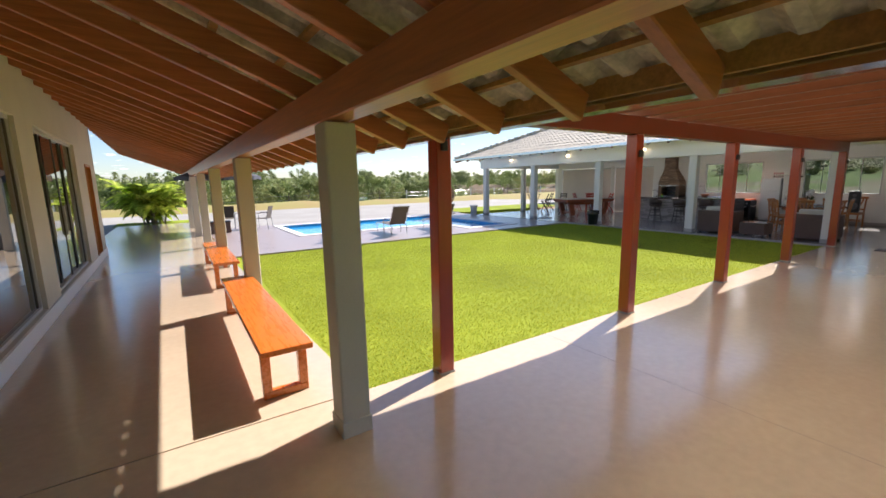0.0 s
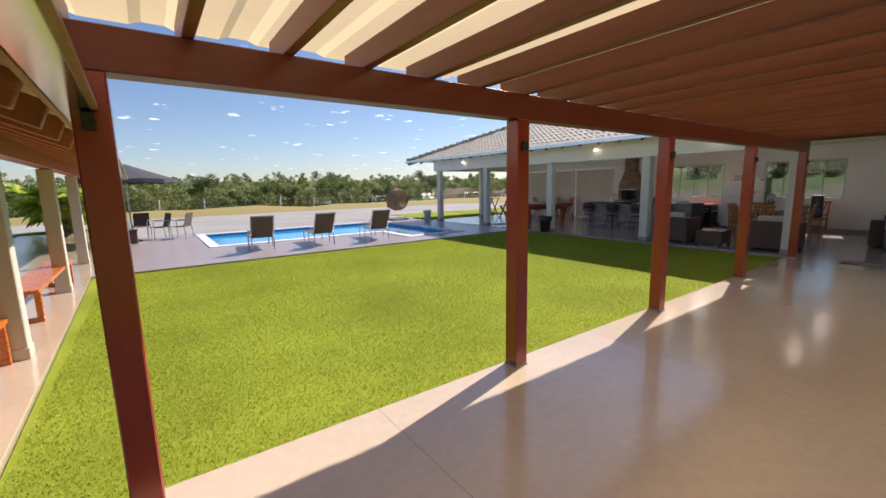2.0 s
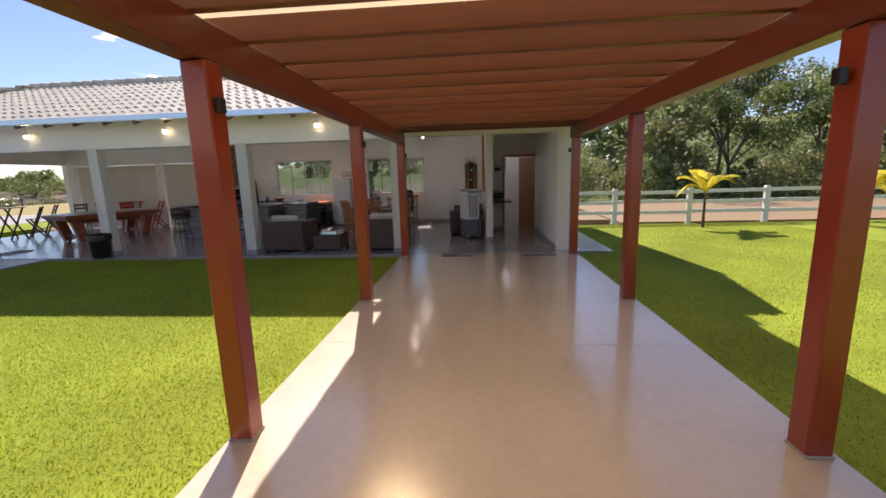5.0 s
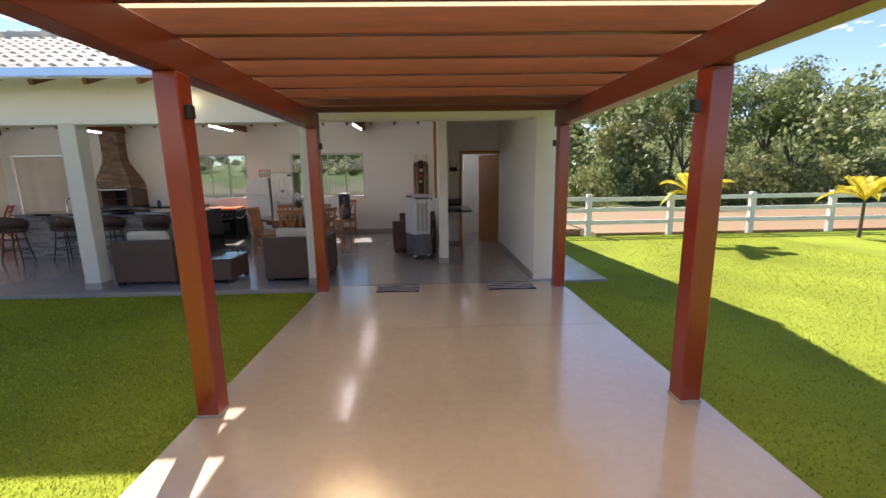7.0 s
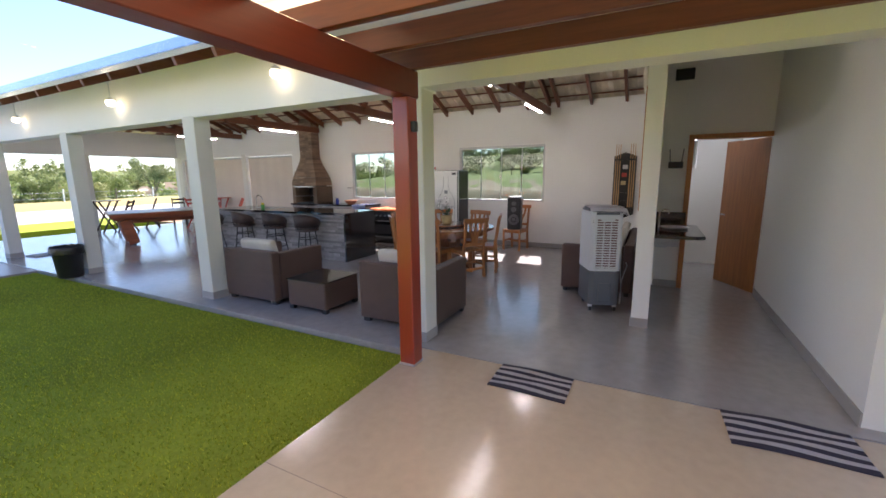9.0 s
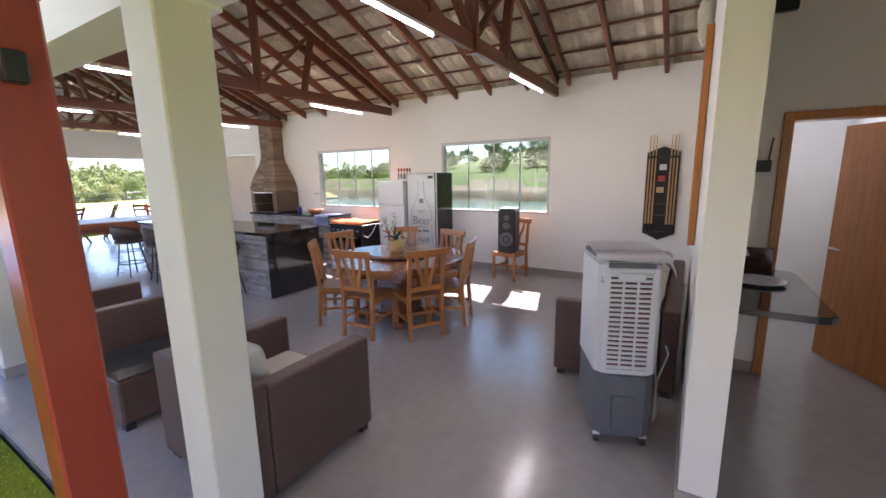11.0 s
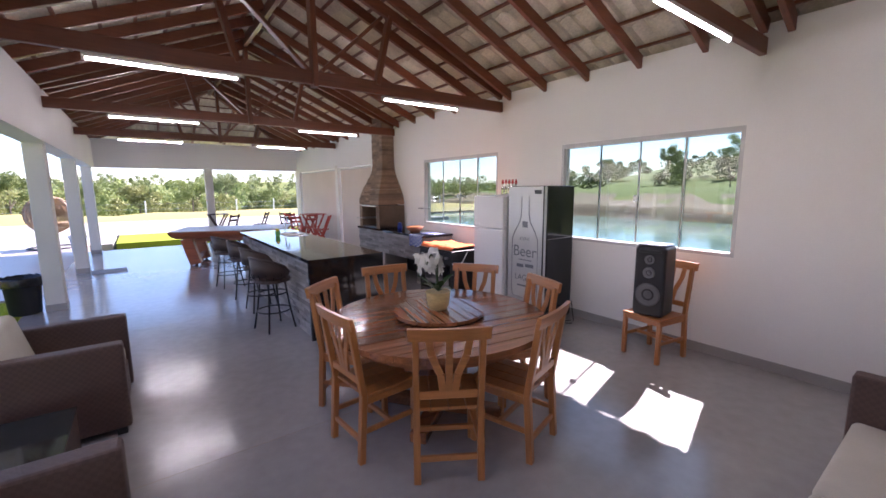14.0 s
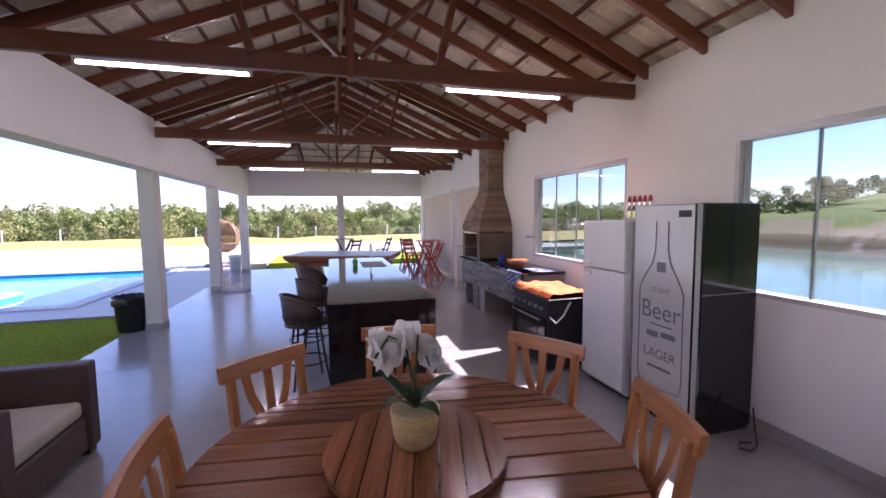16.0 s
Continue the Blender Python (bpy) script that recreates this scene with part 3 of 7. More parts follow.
# ---- windows of the back wall: four glass sliding leaves ----
def sliding_window(name, y0, y1, z0, z1, x):
    ob = thing(name, "aluminium-framed sliding window with four clear glass leaves", "window", (x, (y0 + y1) / 2, z0))
    ob["kind"] = "structure"
    w, h = (y1 - y0) / 2, z1 - z0
    bm = bmesh.new()
    box(bm, -0.03, 0.10, -w, w, 0, 0.035); box(bm, -0.03, 0.10, -w, w, h - 0.05, h)
    box(bm, -0.03, 0.10, -w, -w + 0.035, 0.035, h - 0.05); box(bm, -0.03, 0.10, w - 0.035, w, 0.035, h - 0.05)
    part("window_frame", bm, ALU, ob)
    q = (2 * w - 0.07) / 4
    for k in range(4):
        a = -w + 0.035 + q * k
        xo = 0.02 if k in (0, 3) else 0.045
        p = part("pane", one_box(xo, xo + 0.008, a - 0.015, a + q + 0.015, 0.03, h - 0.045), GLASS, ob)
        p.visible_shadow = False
        part("leaf_edge", one_box(xo - 0.004, xo + 0.012, a + q - 0.010, a + q + 0.004, 0.03, h - 0.045), ALU, ob)
    part("latch", one_box(-0.005, 0.02, -0.03, 0.03, h * 0.42, h * 0.42 + 0.07, 0.006), STEEL, ob, "small square steel latch")
    return ob


sliding_window("window_1", *W1[:2], W1[2], W1[3], BX + 0.03)
sliding_window("window_2", *W2[:2], W2[2], W2[3], BX + 0.03)
BLIND = surface("beige_canvas_blind", (0.66, 0.58, 0.50), 0.85, scale=1.0, spread=0.05, bump=0.1, fine=200)
for k, (a, b) in enumerate(((11.32, 13.38), (13.64, 16.88))):
    ob = thing("roller_blind", "lowered beige canvas roller blind closing an opening", "blind", (BX + 0.08, (a + b) / 2, 0.0), group="roller blinds")
    bm = bmesh.new()
    n = 24
    cols = [[bm.verts.new((0.006 * math.sin(i * 1.3) + t, (a - b) / 2 + (b - a) * i / n, z)) for t, z in ((0, 0.02), (0, 2.28), (0.004, 2.28), (0.004, 0.02))] for i in range(n + 1)]
    for A, B in zip(cols, cols[1:]):
        for q in range(4):
            bm.faces.new((A[q], B[q], B[(q + 1) % 4], A[(q + 1) % 4]))
    part("cloth", bm, BLIND, ob)
    part("roller", one_rod((0.01, (a - b) / 2, 2.30), (0.01, (b - a) / 2, 2.30), 0.03, n=14), ALU, ob)
    part("bottom_bar", one_rod((0.002, (a - b) / 2, 0.02), (0.002, (b - a) / 2, 0.02), 0.014, n=8), ALU, ob)

# ---- washroom doorway with its open leaf ----
DOOR = wood("honey_varnished_door", (0.42, 0.16, 0.035), 0.35, 2, coat=0.3, contrast=0.25)
d = thing("door_1", "honey-varnished wooden door standing open in its frame", "door", (16.15, 0.495, 0.003))
d["kind"] = "structure"
bm = bmesh.new()
box(bm, -0.02, 0.17, -0.49, -0.425, 0, 2.14, 0.004); box(bm, -0.02, 0.17, 0.425, 0.49, 0, 2.14, 0.004); box(bm, -0.02, 0.17, -0.425, 0.425, 2.075, 2.14, 0.004)
part("door_frame", bm, DOOR, d)
leaf = part("door_leaf", one_box(0, 0.80, -0.035, 0.0, 0.008, 2.07, 0.003), DOOR, d)
leaf.matrix_local = pose(0.06, -0.42, 0, 0, 0, 28)
h = part("lever_handle", one_rod((0.74, 0.0, 1.02), (0.74, 0.05, 1.02), 0.01), STEEL, leaf)
part("lever", tube(bmesh.new(), [(0.74, 0.05, 1.02), (0.68, 0.055, 1.02), (0.62, 0.055, 1.02)], 0.008), STEEL, leaf)

# ---- pergola over the walk ----
POSTX = (1.05, 3.91, 6.575, 9.445, 12.42)
perg = thing("pergola", "red-stained timber pergola roof over the walk", "pergola", (6.5, 1.5, 0))
perg["kind"] = "structure"
PB, PT = 2.25, 2.46
in_place(part("long_beam", one_box(0.88, 12.55, 3.12, 3.27, PB, PT, 0.006), RED_WOOD_X, perg))
in_place(part("long_beam", one_box(0.88, 12.55, -0.24, -0.09, PB, PT, 0.006), RED_WOOD_X, perg))
for k in range(24):
    x = 0.98 + 0.5 * k
    in_place(part("cross_rafter", one_box(x - 0.03, x + 0.03, -0.48, 3.44, PT, PT + 0.15, 0.005), RED_WOOD_Y, perg))
bm = bmesh.new()
cols = []
for i in range(0, 221):
    x = 0.70 + i * (12.75 - 0.70) / 220
    z = PT + 0.153 + (0.022 if (i % 8) in (3, 4, 5) else 0.0)
    cols.append((x, z))
for (xa, za), (xb, zb) in zip(cols, cols[1:]):
    vs = [bm.verts.new(p) for p in ((xa, -0.55, za), (xb, -0.55, zb), (xb, 3.56, zb), (xa, 3.56, za))]
    bm.faces.new(vs)
in_place(part("roof_sheet", bm, SHEET, perg, "cream ribbed roofing sheet"))
for x in POSTX:
    for y in (3.195, -0.165):
        p = thing("timber_post", "square red-stained timber post standing on the concrete walk", "post", (x, y, 0), group="pergola posts")
        part("shaft", one_box(-0.063, 0.083, -0.085, 0.06, 0.004, PB - 0.002, 0.008), RED_WOOD_Z, p)
        part("foot", one_box(-0.068, 0.088, -0.09, 0.065, 0.0, 0.02, 0.003), SKIRT, p, "grey mortar foot")
        sy = -1 if y > 1 else 1
        s = part("spot_lamp", one_box(-0.025, 0.025, sy * 0.083, sy * 0.125, 1.98, 2.06, 0.004), BLACK, p, "small black wall spot")

# ---- house veranda ----
before = set(bpy.data.objects)
HX = -2.28
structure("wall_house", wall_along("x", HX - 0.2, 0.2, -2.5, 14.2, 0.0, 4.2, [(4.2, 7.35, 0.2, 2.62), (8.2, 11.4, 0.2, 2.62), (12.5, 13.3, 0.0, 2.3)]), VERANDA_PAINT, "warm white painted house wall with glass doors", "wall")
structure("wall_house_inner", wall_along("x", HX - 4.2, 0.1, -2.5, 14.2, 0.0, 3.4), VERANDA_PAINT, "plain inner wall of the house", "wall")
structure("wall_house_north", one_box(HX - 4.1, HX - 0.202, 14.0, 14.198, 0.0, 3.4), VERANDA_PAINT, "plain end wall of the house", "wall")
structure("floor_house", one_box(HX - 4.1, HX - 0.202, -2.5, 14.0, -0.1, 0.0), FLOOR_GREY, "grey tiled floor inside the house", "floor")
structure("ceiling_house", one_box(HX - 4.1, HX - 0.202, -2.5, 13.998, 3.0, 3.1), WHITE, "white plastered house ceiling", "ceiling")
structure("baseboard_house", one_box(HX, HX + 0.02, -2.5, 14.2, 0.001, 0.19), WHITE, "white sill and skirting of the house wall", "baseboard")
DARKGLASS = clear_glass("tinted_door_glass", (0.35, 0.38, 0.38), 0.0, 0.3)
DARK_ALU = surface("dark_bronze_aluminium", (0.10, 0.09, 0.08), 0.4, metal=0.5, bump=0)
for k, (a, b) in enumerate(((4.2, 7.35), (8.2, 11.4))):
    ob = thing("door_%d" % (k + 2), "tinted sliding glass doors in white aluminium frames", "glass door", (HX - 0.1, (a + b) / 2, 0.2))
    ob["kind"] = "structure"
    w, h = (b - a) / 2, 2.42
    bm = bmesh.new()
    box(bm, -0.05, 0.05, -w, w, 0, 0.04); box(bm, -0.05, 0.05, -w, w, h - 0.05, h); box(bm, -0.05, 0.05, -w, -w + 0.05, 0.04, h - 0.05); box(bm, -0.05, 0.05, w - 0.05, w, 0.04, h - 0.05)
    part("door_frame", bm, ALU, ob)
    n = 2 if k == 0 else 4
    q = (2 * w - 0.1) / n
    for i in range(n):
        p0 = -w + 0.05 + q * i
        x = 0.01 if i % 2 else -0.02
        g = part("pane", one_box(x, x + 0.008, p0, p0 + q, 0.04, h - 0.05), DARKGLASS, ob)
        part("stile", one_box(x - 0.01, x + 0.018, p0 + q - 0.04, p0 + q - 0.001, 0.04, h - 0.05), DARK_ALU, ob)
        part("pull_handle", one_box(x + 0.018, x + 0.05, p0 + q - 0.03, p0 + q - 0.015, 0.75, 1.25, 0.004), ALU, ob)
ob = thing("door_4", "honey-varnished wooden house door, shut", "door", (HX - 0.12, 12.9, 0))
ob["kind"] = "structure"
part("door_leaf", one_box(-0.02, 0.02, -0.36, 0.36, 0.005, 2.25, 0.003), DOOR, ob)
bm = bmesh.new()
box(bm, -0.05, 0.14, -0.398, -0.36, 0, 2.298); box(bm, -0.05, 0.14, 0.36, 0.398, 0, 2.298); box(bm, -0.05, 0.14, -0.36, 0.36, 2.25, 2.298)
part("door_frame", bm, DOOR, ob)

VC = (2.72, 6.38, 9.95, 13.52, 17.1, 20.7)
for y in VC + (-1.2,):
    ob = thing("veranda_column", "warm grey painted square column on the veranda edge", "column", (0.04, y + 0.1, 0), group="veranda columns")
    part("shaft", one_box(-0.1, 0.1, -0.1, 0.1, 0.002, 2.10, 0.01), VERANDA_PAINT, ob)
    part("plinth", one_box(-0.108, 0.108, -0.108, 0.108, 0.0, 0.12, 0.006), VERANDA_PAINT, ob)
vr = thing("veranda_roof", "lean-to veranda roof of brown timber and tiles", "roof", (-1, 10, 2))
vr["kind"] = "structure"
VS = 0.40       # fall per metre
def vz(x):
    return 2.34 - VS * (x - 0.04)
in_place(part("wall_plate_beam", one_box(-0.04, 0.12, -2.4, 24.2, 2.11, 2.34, 0.008), VER_Y, vr))
for k in range(44):
    y = -2.0 + 0.6 * k
    in_place(part("rafter", one_beam((HX - 0.02, y, vz(HX) + 0.07), (0.88, y, vz(0.88) + 0.07), 0.06, 0.14), VER_X, vr))
for k in range(9):
    x = HX + 0.15 + 0.4 * k
    in_place(part("batten", one_box(x - 0.025, x + 0.025, -2.4, 24.4, vz(x) + 0.145, vz(x) + 0.17), OCHRE, vr))
bm = bmesh.new()
slope_tiles(bm, (0.98, 0, vz(0.98) + 0.19), (0, 1, 0), (HX - 0.2 - 0.98, 0, VS * (1.18 - HX)), lambda v: (-2.6, 24.5), 4)
in_place(part("tile_slope", bm, TILE_UNDER, vr, "cream barrel tiles, weathered below"))
# added strip that blocks sun leaking between the tile edge and the gutter
in_place(part("eave_board", one_box(0.90, 0.925, -2.4, 24.4, vz(0.92) + 0.12, vz(0.92) + 0.215), OCHRE, vr))
bm = bmesh.new()
gx0, gz0 = 0.96, vz(0.98) + 0.05
box(bm, gx0, gx0 + 0.11, 0.3, 24.5, gz0 + 0.05, gz0 + 0.055); box(bm, gx0 + 0.106, gx0 + 0.111, 0.3, 24.5, gz0 + 0.055, gz0 + 0.13); box(bm, gx0, gx0 + 0.005, 0.3, 24.5, gz0 + 0.055, gz0 + 0.12)
in_place(part("gutter", bm, GUTTER, vr, "shiny folded metal gutter"))
# the house stands a little askew to the walk
askew = Matrix.Translation((0, 2.8, 0)) @ Matrix.Rotation(radians(1.2), 4, "Z") @ Matrix.Translation((0, -2.8, 0))
for ob in [o for o in bpy.data.objects if o not in before and o.parent is None]:
    ob.matrix_basis = askew @ ob.matrix_basis

# ---- vegetation ----
def leaf_cloud(centres, radii, count, size, seed, flat=1.0):
    """Vertices and faces of loose four-cornered leaves gathered in clumps round the centres."""
    rng = np.random.default_rng(seed)
    c = np.repeat(np.asarray(centres, float), count, axis=0)
    r = np.repeat(np.asarray(radii, float), count)[:, None]
    n = len(c)
    d = rng.normal(size=(n, 3)); d /= np.linalg.norm(d, axis=1)[:, None]
    p = c + d * r * (0.55 + 0.5 * rng.random((n, 1))) * np.array([1, 1, flat])
    u = rng.normal(size=(n, 3)); u -= d * (u * d).sum(1)[:, None] * 0.6; u /= np.linalg.norm(u, axis=1)[:, None]
    w = np.cross(u, d + 0.5 * rng.normal(size=(n, 3))); w /= np.linalg.norm(w, axis=1)[:, None]
    s = (size * (0.6 + 0.8 * rng.random((n, 1))))
    quad = np.stack([p - u * s, p + w * s * 0.72, p + u * s, p - w * s * 0.72], axis=1).reshape(-1, 3)
    return quad, np.arange(4 * n).reshape(-1, 4)


def raw_mesh(name, verts, faces, material, parent=None):
    me = bpy.data.meshes.new(name)
    me.from_pydata(verts.tolist() if hasattr(verts, "tolist") else verts, [], faces.tolist() if hasattr(faces, "tolist") else faces)
    me.materials.append(material)
    ob = new(name, me)
    ob.parent = parent
    return ob


def tree(seed, height, spread, leaf, label, at, leaves=300, leaf_size=0.085, trunk_r=0.13):
    rng = random.Random(seed)
    ob = thing("tree", label, "tree", at, group="trees")
    bm = bmesh.new()
    fork = height * rng.uniform(0.28, 0.4)
    rod(bm, (0, 0, -0.3), (0.1, 0.05, fork), trunk_r, trunk_r * 0.7, 9)
    cs, rs = [], []
    for k in range(9):
        a = k * 2.4 + rng.uniform(-0.4, 0.4)
        reach = spread * rng.uniform(0.35, 0.95)
        top = height * rng.uniform(0.55, 0.95)
        tip = Vector((math.cos(a) * reach, math.sin(a) * reach, top))
        mid = Vector((0.1, 0.05, fork)).lerp(tip, 0.5) + Vector((0, 0, height * 0.05))
        rod(bm, (0.1, 0.05, fork * 0.95), mid, trunk_r * 0.45, trunk_r * 0.28, 6)
        rod(bm, mid, tip, trunk_r * 0.28, trunk_r * 0.08, 5)
        for q in (0.45, 0.75, 1.0):
            c = mid.lerp(tip, q) + Vector((rng.uniform(-1, 1), rng.uniform(-1, 1), rng.uniform(-0.5, 0.6))) * spread * 0.16
            cs.append(c); rs.append(spread * rng.uniform(0.22, 0.38))
    part("trunk", bm, BARK, ob)
    v, f = leaf_cloud([tuple(c) for c in cs], rs, leaves, leaf_size, seed, 0.75)
    raw_mesh("crown", v, f, leaf, ob)
    return ob


protos = []
for k, (h, s, m, lab) in enumerate(((8.5, 3.6, LEAF_C, "tall dark green broadleaf tree beyond the fence"), (7.0, 3.2, LEAF_A, "spreading mid-green broadleaf tree"),
                                    (6.0, 2.8, LEAF_B, "olive-green scrub tree with an open crown"), (9.5, 3.0, LEAF_A, "tall loose-crowned green tree"))):
    protos.append((h, s, m, lab))
spots = [(0, 39, -13, 1.15), (3, 43, -10, 1.0), (1, 35, -16, 1.1), (0, 42, -19, 1.3), (2, 33, -11, 0.9), (3, 47, -16, 1.2), (0, 38, -24, 1.2), (1, 33, -22, 1.0), (2, 45, -6, 1.0), (1, 40, -30, 1.1),
         (1, 74, 22, 0.75), (2, 38, 62, 0.9), (0, 96, 14, 0.8), (1, 104, 30, 0.9), (3, 92, 38, 0.7), (0, 99, 2, 0.9), (2, 86, 46, 0.8), (1, 108, 16, 0.9),
         (1, 6, 47, 0.55), (2, 14, 49, 0.5), (0, 22, 56, 0.62), (1, 29, 46, 0.6), (2, 0, 52, 0.55), (1, -9, 50, 0.5), (2, -18, 53, 0.55), (0, 36, 52, 0.66), (1, 18, 44, 0.45), (2, 26, 42, 0.5), (1, 11, 44, 0.42), (1, 23, 43, 0.52)]
made = {}
rnd = random.Random(5)
for k, x, y, s in spots:
    z = terrain(x, y) - 0.1
    if k not in made:
        h, sp, m, lab = protos[k]
        made[k] = tree(30 + k, h, sp, m, lab, (x, y, z))
        made[k].scale = (s, s, s)
    else:
        t = copy_thing(made[k], pose(x, y, z, 0, 0, rnd.uniform(0, 360)))
        q = s / made[k].scale.x
        t.scale = (s, s, s)

# far woods: clumps past counting
rng = np.random.default_rng(8)
def wood_belt(name, n, place, size, leaf, count, material, label, seed):
    cs, rs = [], []
    for _ in range(n):
        x, y, h = place(rng)
        z = terrain(x, y)
        for q in range(4):
            cs.append((x + rng.normal() * h * 0.22, y + rng.normal() * h * 0.22, z + h * (0.25 + 0.18 * q)))
            rs.append(h * size * (1.15 - 0.15 * q))
    v, f = leaf_cloud(cs, rs, int(count * 1.7), leaf * 0.66, seed, 0.8)
    ob = raw_mesh(name, v, f, material)
    return tagged(ob, label, "woods", "", "stuff")


wood_belt("woods", 330, lambda r: (r.uniform(-70, 75), r.uniform(47, 85), r.uniform(2.6, 4.6)), 0.30, 0.20, 84, LEAF_A, "band of mixed green woodland below the drive", 1)
wood_belt("woods_olive", 210, lambda r: (r.uniform(-80, 85), r.uniform(52, 110), r.uniform(2.6, 5.2)), 0.30, 0.21, 76, LEAF_B, "olive-green scrub among the woodland", 2)
wood_belt("woods_far", 260, lambda r: (r.uniform(-220, 230), r.uniform(120, 330), r.uniform(4, 8.5)), 0.29, 0.6, 34, LEAF_C, "scattered dark trees on the far fields", 3)
wood_belt("woods_fence", 110, lambda r: (r.uniform(27, 75), r.uniform(-62, -7), r.uniform(2.5, 8.0)), 0.30, 0.20, 110, LEAF_C, "dense dark wood beyond the rail fence", 4)
wood_belt("woods_pond", 90, lambda r: (r.uniform(72, 130), r.uniform(-8, 75), r.uniform(2.2, 5.5)), 0.29, 0.30, 60, LEAF_A, "green trees on the slope beyond the pond", 5)
wood_belt("scrub", 130, lambda r: (r.uniform(-50, 50), r.uniform(41, 50), r.uniform(1.0, 2.6)), 0.34, 0.13, 80, LEAF_B, "low scrub along the foot of the bank", 6)

wood_belt("undergrowth", 150, lambda r: (r.uniform(26, 36), r.uniform(-60, -4), r.uniform(1.2, 3.2)), 0.36, 0.13, 90, LEAF_B, "thick olive undergrowth at the edge of the wood", 7)

# ---- pond beyond the windows ----
WATER = surface("green_pond_water", (0.16, 0.24, 0.20), 0.08, scale=0.6, spread=0.1, bump=0.03, fine=4)
structure("pond", prism(bmesh.new(), [(20.9, 0.4), (43.2, 0.4), (43.2, 66), (20.9, 66)], -0.95, -0.42), WATER, "still green pond water", "water")
bm = bmesh.new()
prof = [(0, -0.5), (0.8, -0.1), (1.6, 0.3), (2.4, 0.42), (4.2, 0.6), (7.0, 1.2)]
cols = []
for i in range(60):
    y = -12 + i * 1.5
    cols.append([bm.verts.new((41.4 + p + 0.5 * noise.noise(Vector((y * 0.3, p, 0))), y, q + 0.22 * noise.noise(Vector((y * 0.5, p * 2, 5))))) for p, q in prof])
for A, B in zip(cols, cols[1:]):
    for k in range(len(prof) - 1):
        bm.faces.new((A[k], A[k + 1], B[k + 1], B[k]))
# red earth darkened in its colour to hold down the bank's sunlit glare
structure("pond_bank", bm, surface("darkened_red_earth", (0.15, 0.075, 0.04), 0.95, scale=0.5, spread=0.2, bump=0.5, fine=12, alt=(0.12, 0.11, 0.045)), "eroded red earth bank across the pond", "bank", smooth=True)
structure("pond_slope", sheet(43.6, 130, -14, 90, 0.0, 24, 30, lambda x, y: terrain(x, y) + 0.35), PASTURE, "green pasture slope beyond the pond", "pasture", smooth=True)
structure("ground_back", prism(bmesh.new(), [(18.95, -2.9), (21.6, -2.9), (21.3, 30), (18.95, 22)], -0.6, -0.065), EARTH, "bare red earth behind the pavilion", "ground")

# ---- white rail fence ----
fence = thing("rail_fence", "white painted wooden rail fence along the side lawn", "fence", (17.8, -12, -0.06))
for k in range(14):
    y = 11.6 - 2.28 * k
    part("post", one_box(-0.07, 0.07, y - 0.07, y + 0.07, -0.2, 1.10, 0.012), WHITE_PAINT, fence)
    if k < 13:
        for z in (0.34, 0.66, 0.97):
            dz = 0.015 * math.sin(k * 2.1 + z * 9)
            part("rail", one_box(-0.03, 0.03, y - 2.21, y - 0.07, z + dz - 0.055, z + dz + 0.055, 0.006), WHITE_PAINT, fence)
structure("fence_track", prism(bmesh.new(), [(17.95, -45), (26, -45), (26, -3), (18.0, -3)], -0.27, -0.06), EARTH, "bare reddish earth beyond the fence", "ground")
wire = thing("wire_fence", "old wire fence on grey wooden posts", "fence", (5, 40.2, 0))
for k in range(40):
    x = -62 + 3.1 * k
    part("post", one_rod((x, 0.5 * math.sin(k * 3.0), -0.6), (x + 0.05, 0.5 * math.sin(k * 3.0), 1.0), 0.055, 0.045, 7), WHITE_PAINT if k % 3 else BARK, wire)
for z in (0.35, 0.75):
    part("wire", tube(bmesh.new(), [(-62 + 3.1 * k, 0.5 * math.sin(k * 3.0), z) for k in range(40)], 0.008, 4), STEEL, wire)


def frond(bm, base, yaw, length, rise, droop, leaflets, lw, ll):
    pts = []
    for i in range(leaflets + 1):
        u = i / leaflets
        rr = length * u
        pts.append(Vector(base) + Vector((math.cos(yaw) * rr, math.sin(yaw) * rr, rise * u - droop * u * u)))
    for i in range(1, leaflets):
        d = (pts[i + 1] - pts[i - 1]).normalized()
        s = d.cross(Vector((0, 0, 1))).normalized()
        k = math.sin(math.pi * min(0.97, 0.12 + i / leaflets * 0.9)) * ll
        for sg in (-1, 1):
            tip = pts[i] + (s * sg * 0.8 + d * 0.6 + Vector((0, 0, 0.15))) * k
            a, b = pts[i] - d * lw, pts[i] + d * lw
            m = (pts[i] + tip) / 2 + Vector((0, 0, 0.04))
            vs = [bm.verts.new(p) for p in (a, m - d * lw, tip, m + d * lw, b)]
            bm.faces.new(vs)
    for i in range(leaflets):
        d = (pts[i + 1] - pts[i]).normalized()
        s = d.cross(Vector((0, 0, 1))).normalized() * 0.012
        vs = [bm.verts.new(p) for p in (pts[i] - s, pts[i] + s, pts[i + 1] + s, pts[i + 1] - s)]
        bm.faces.new(vs)


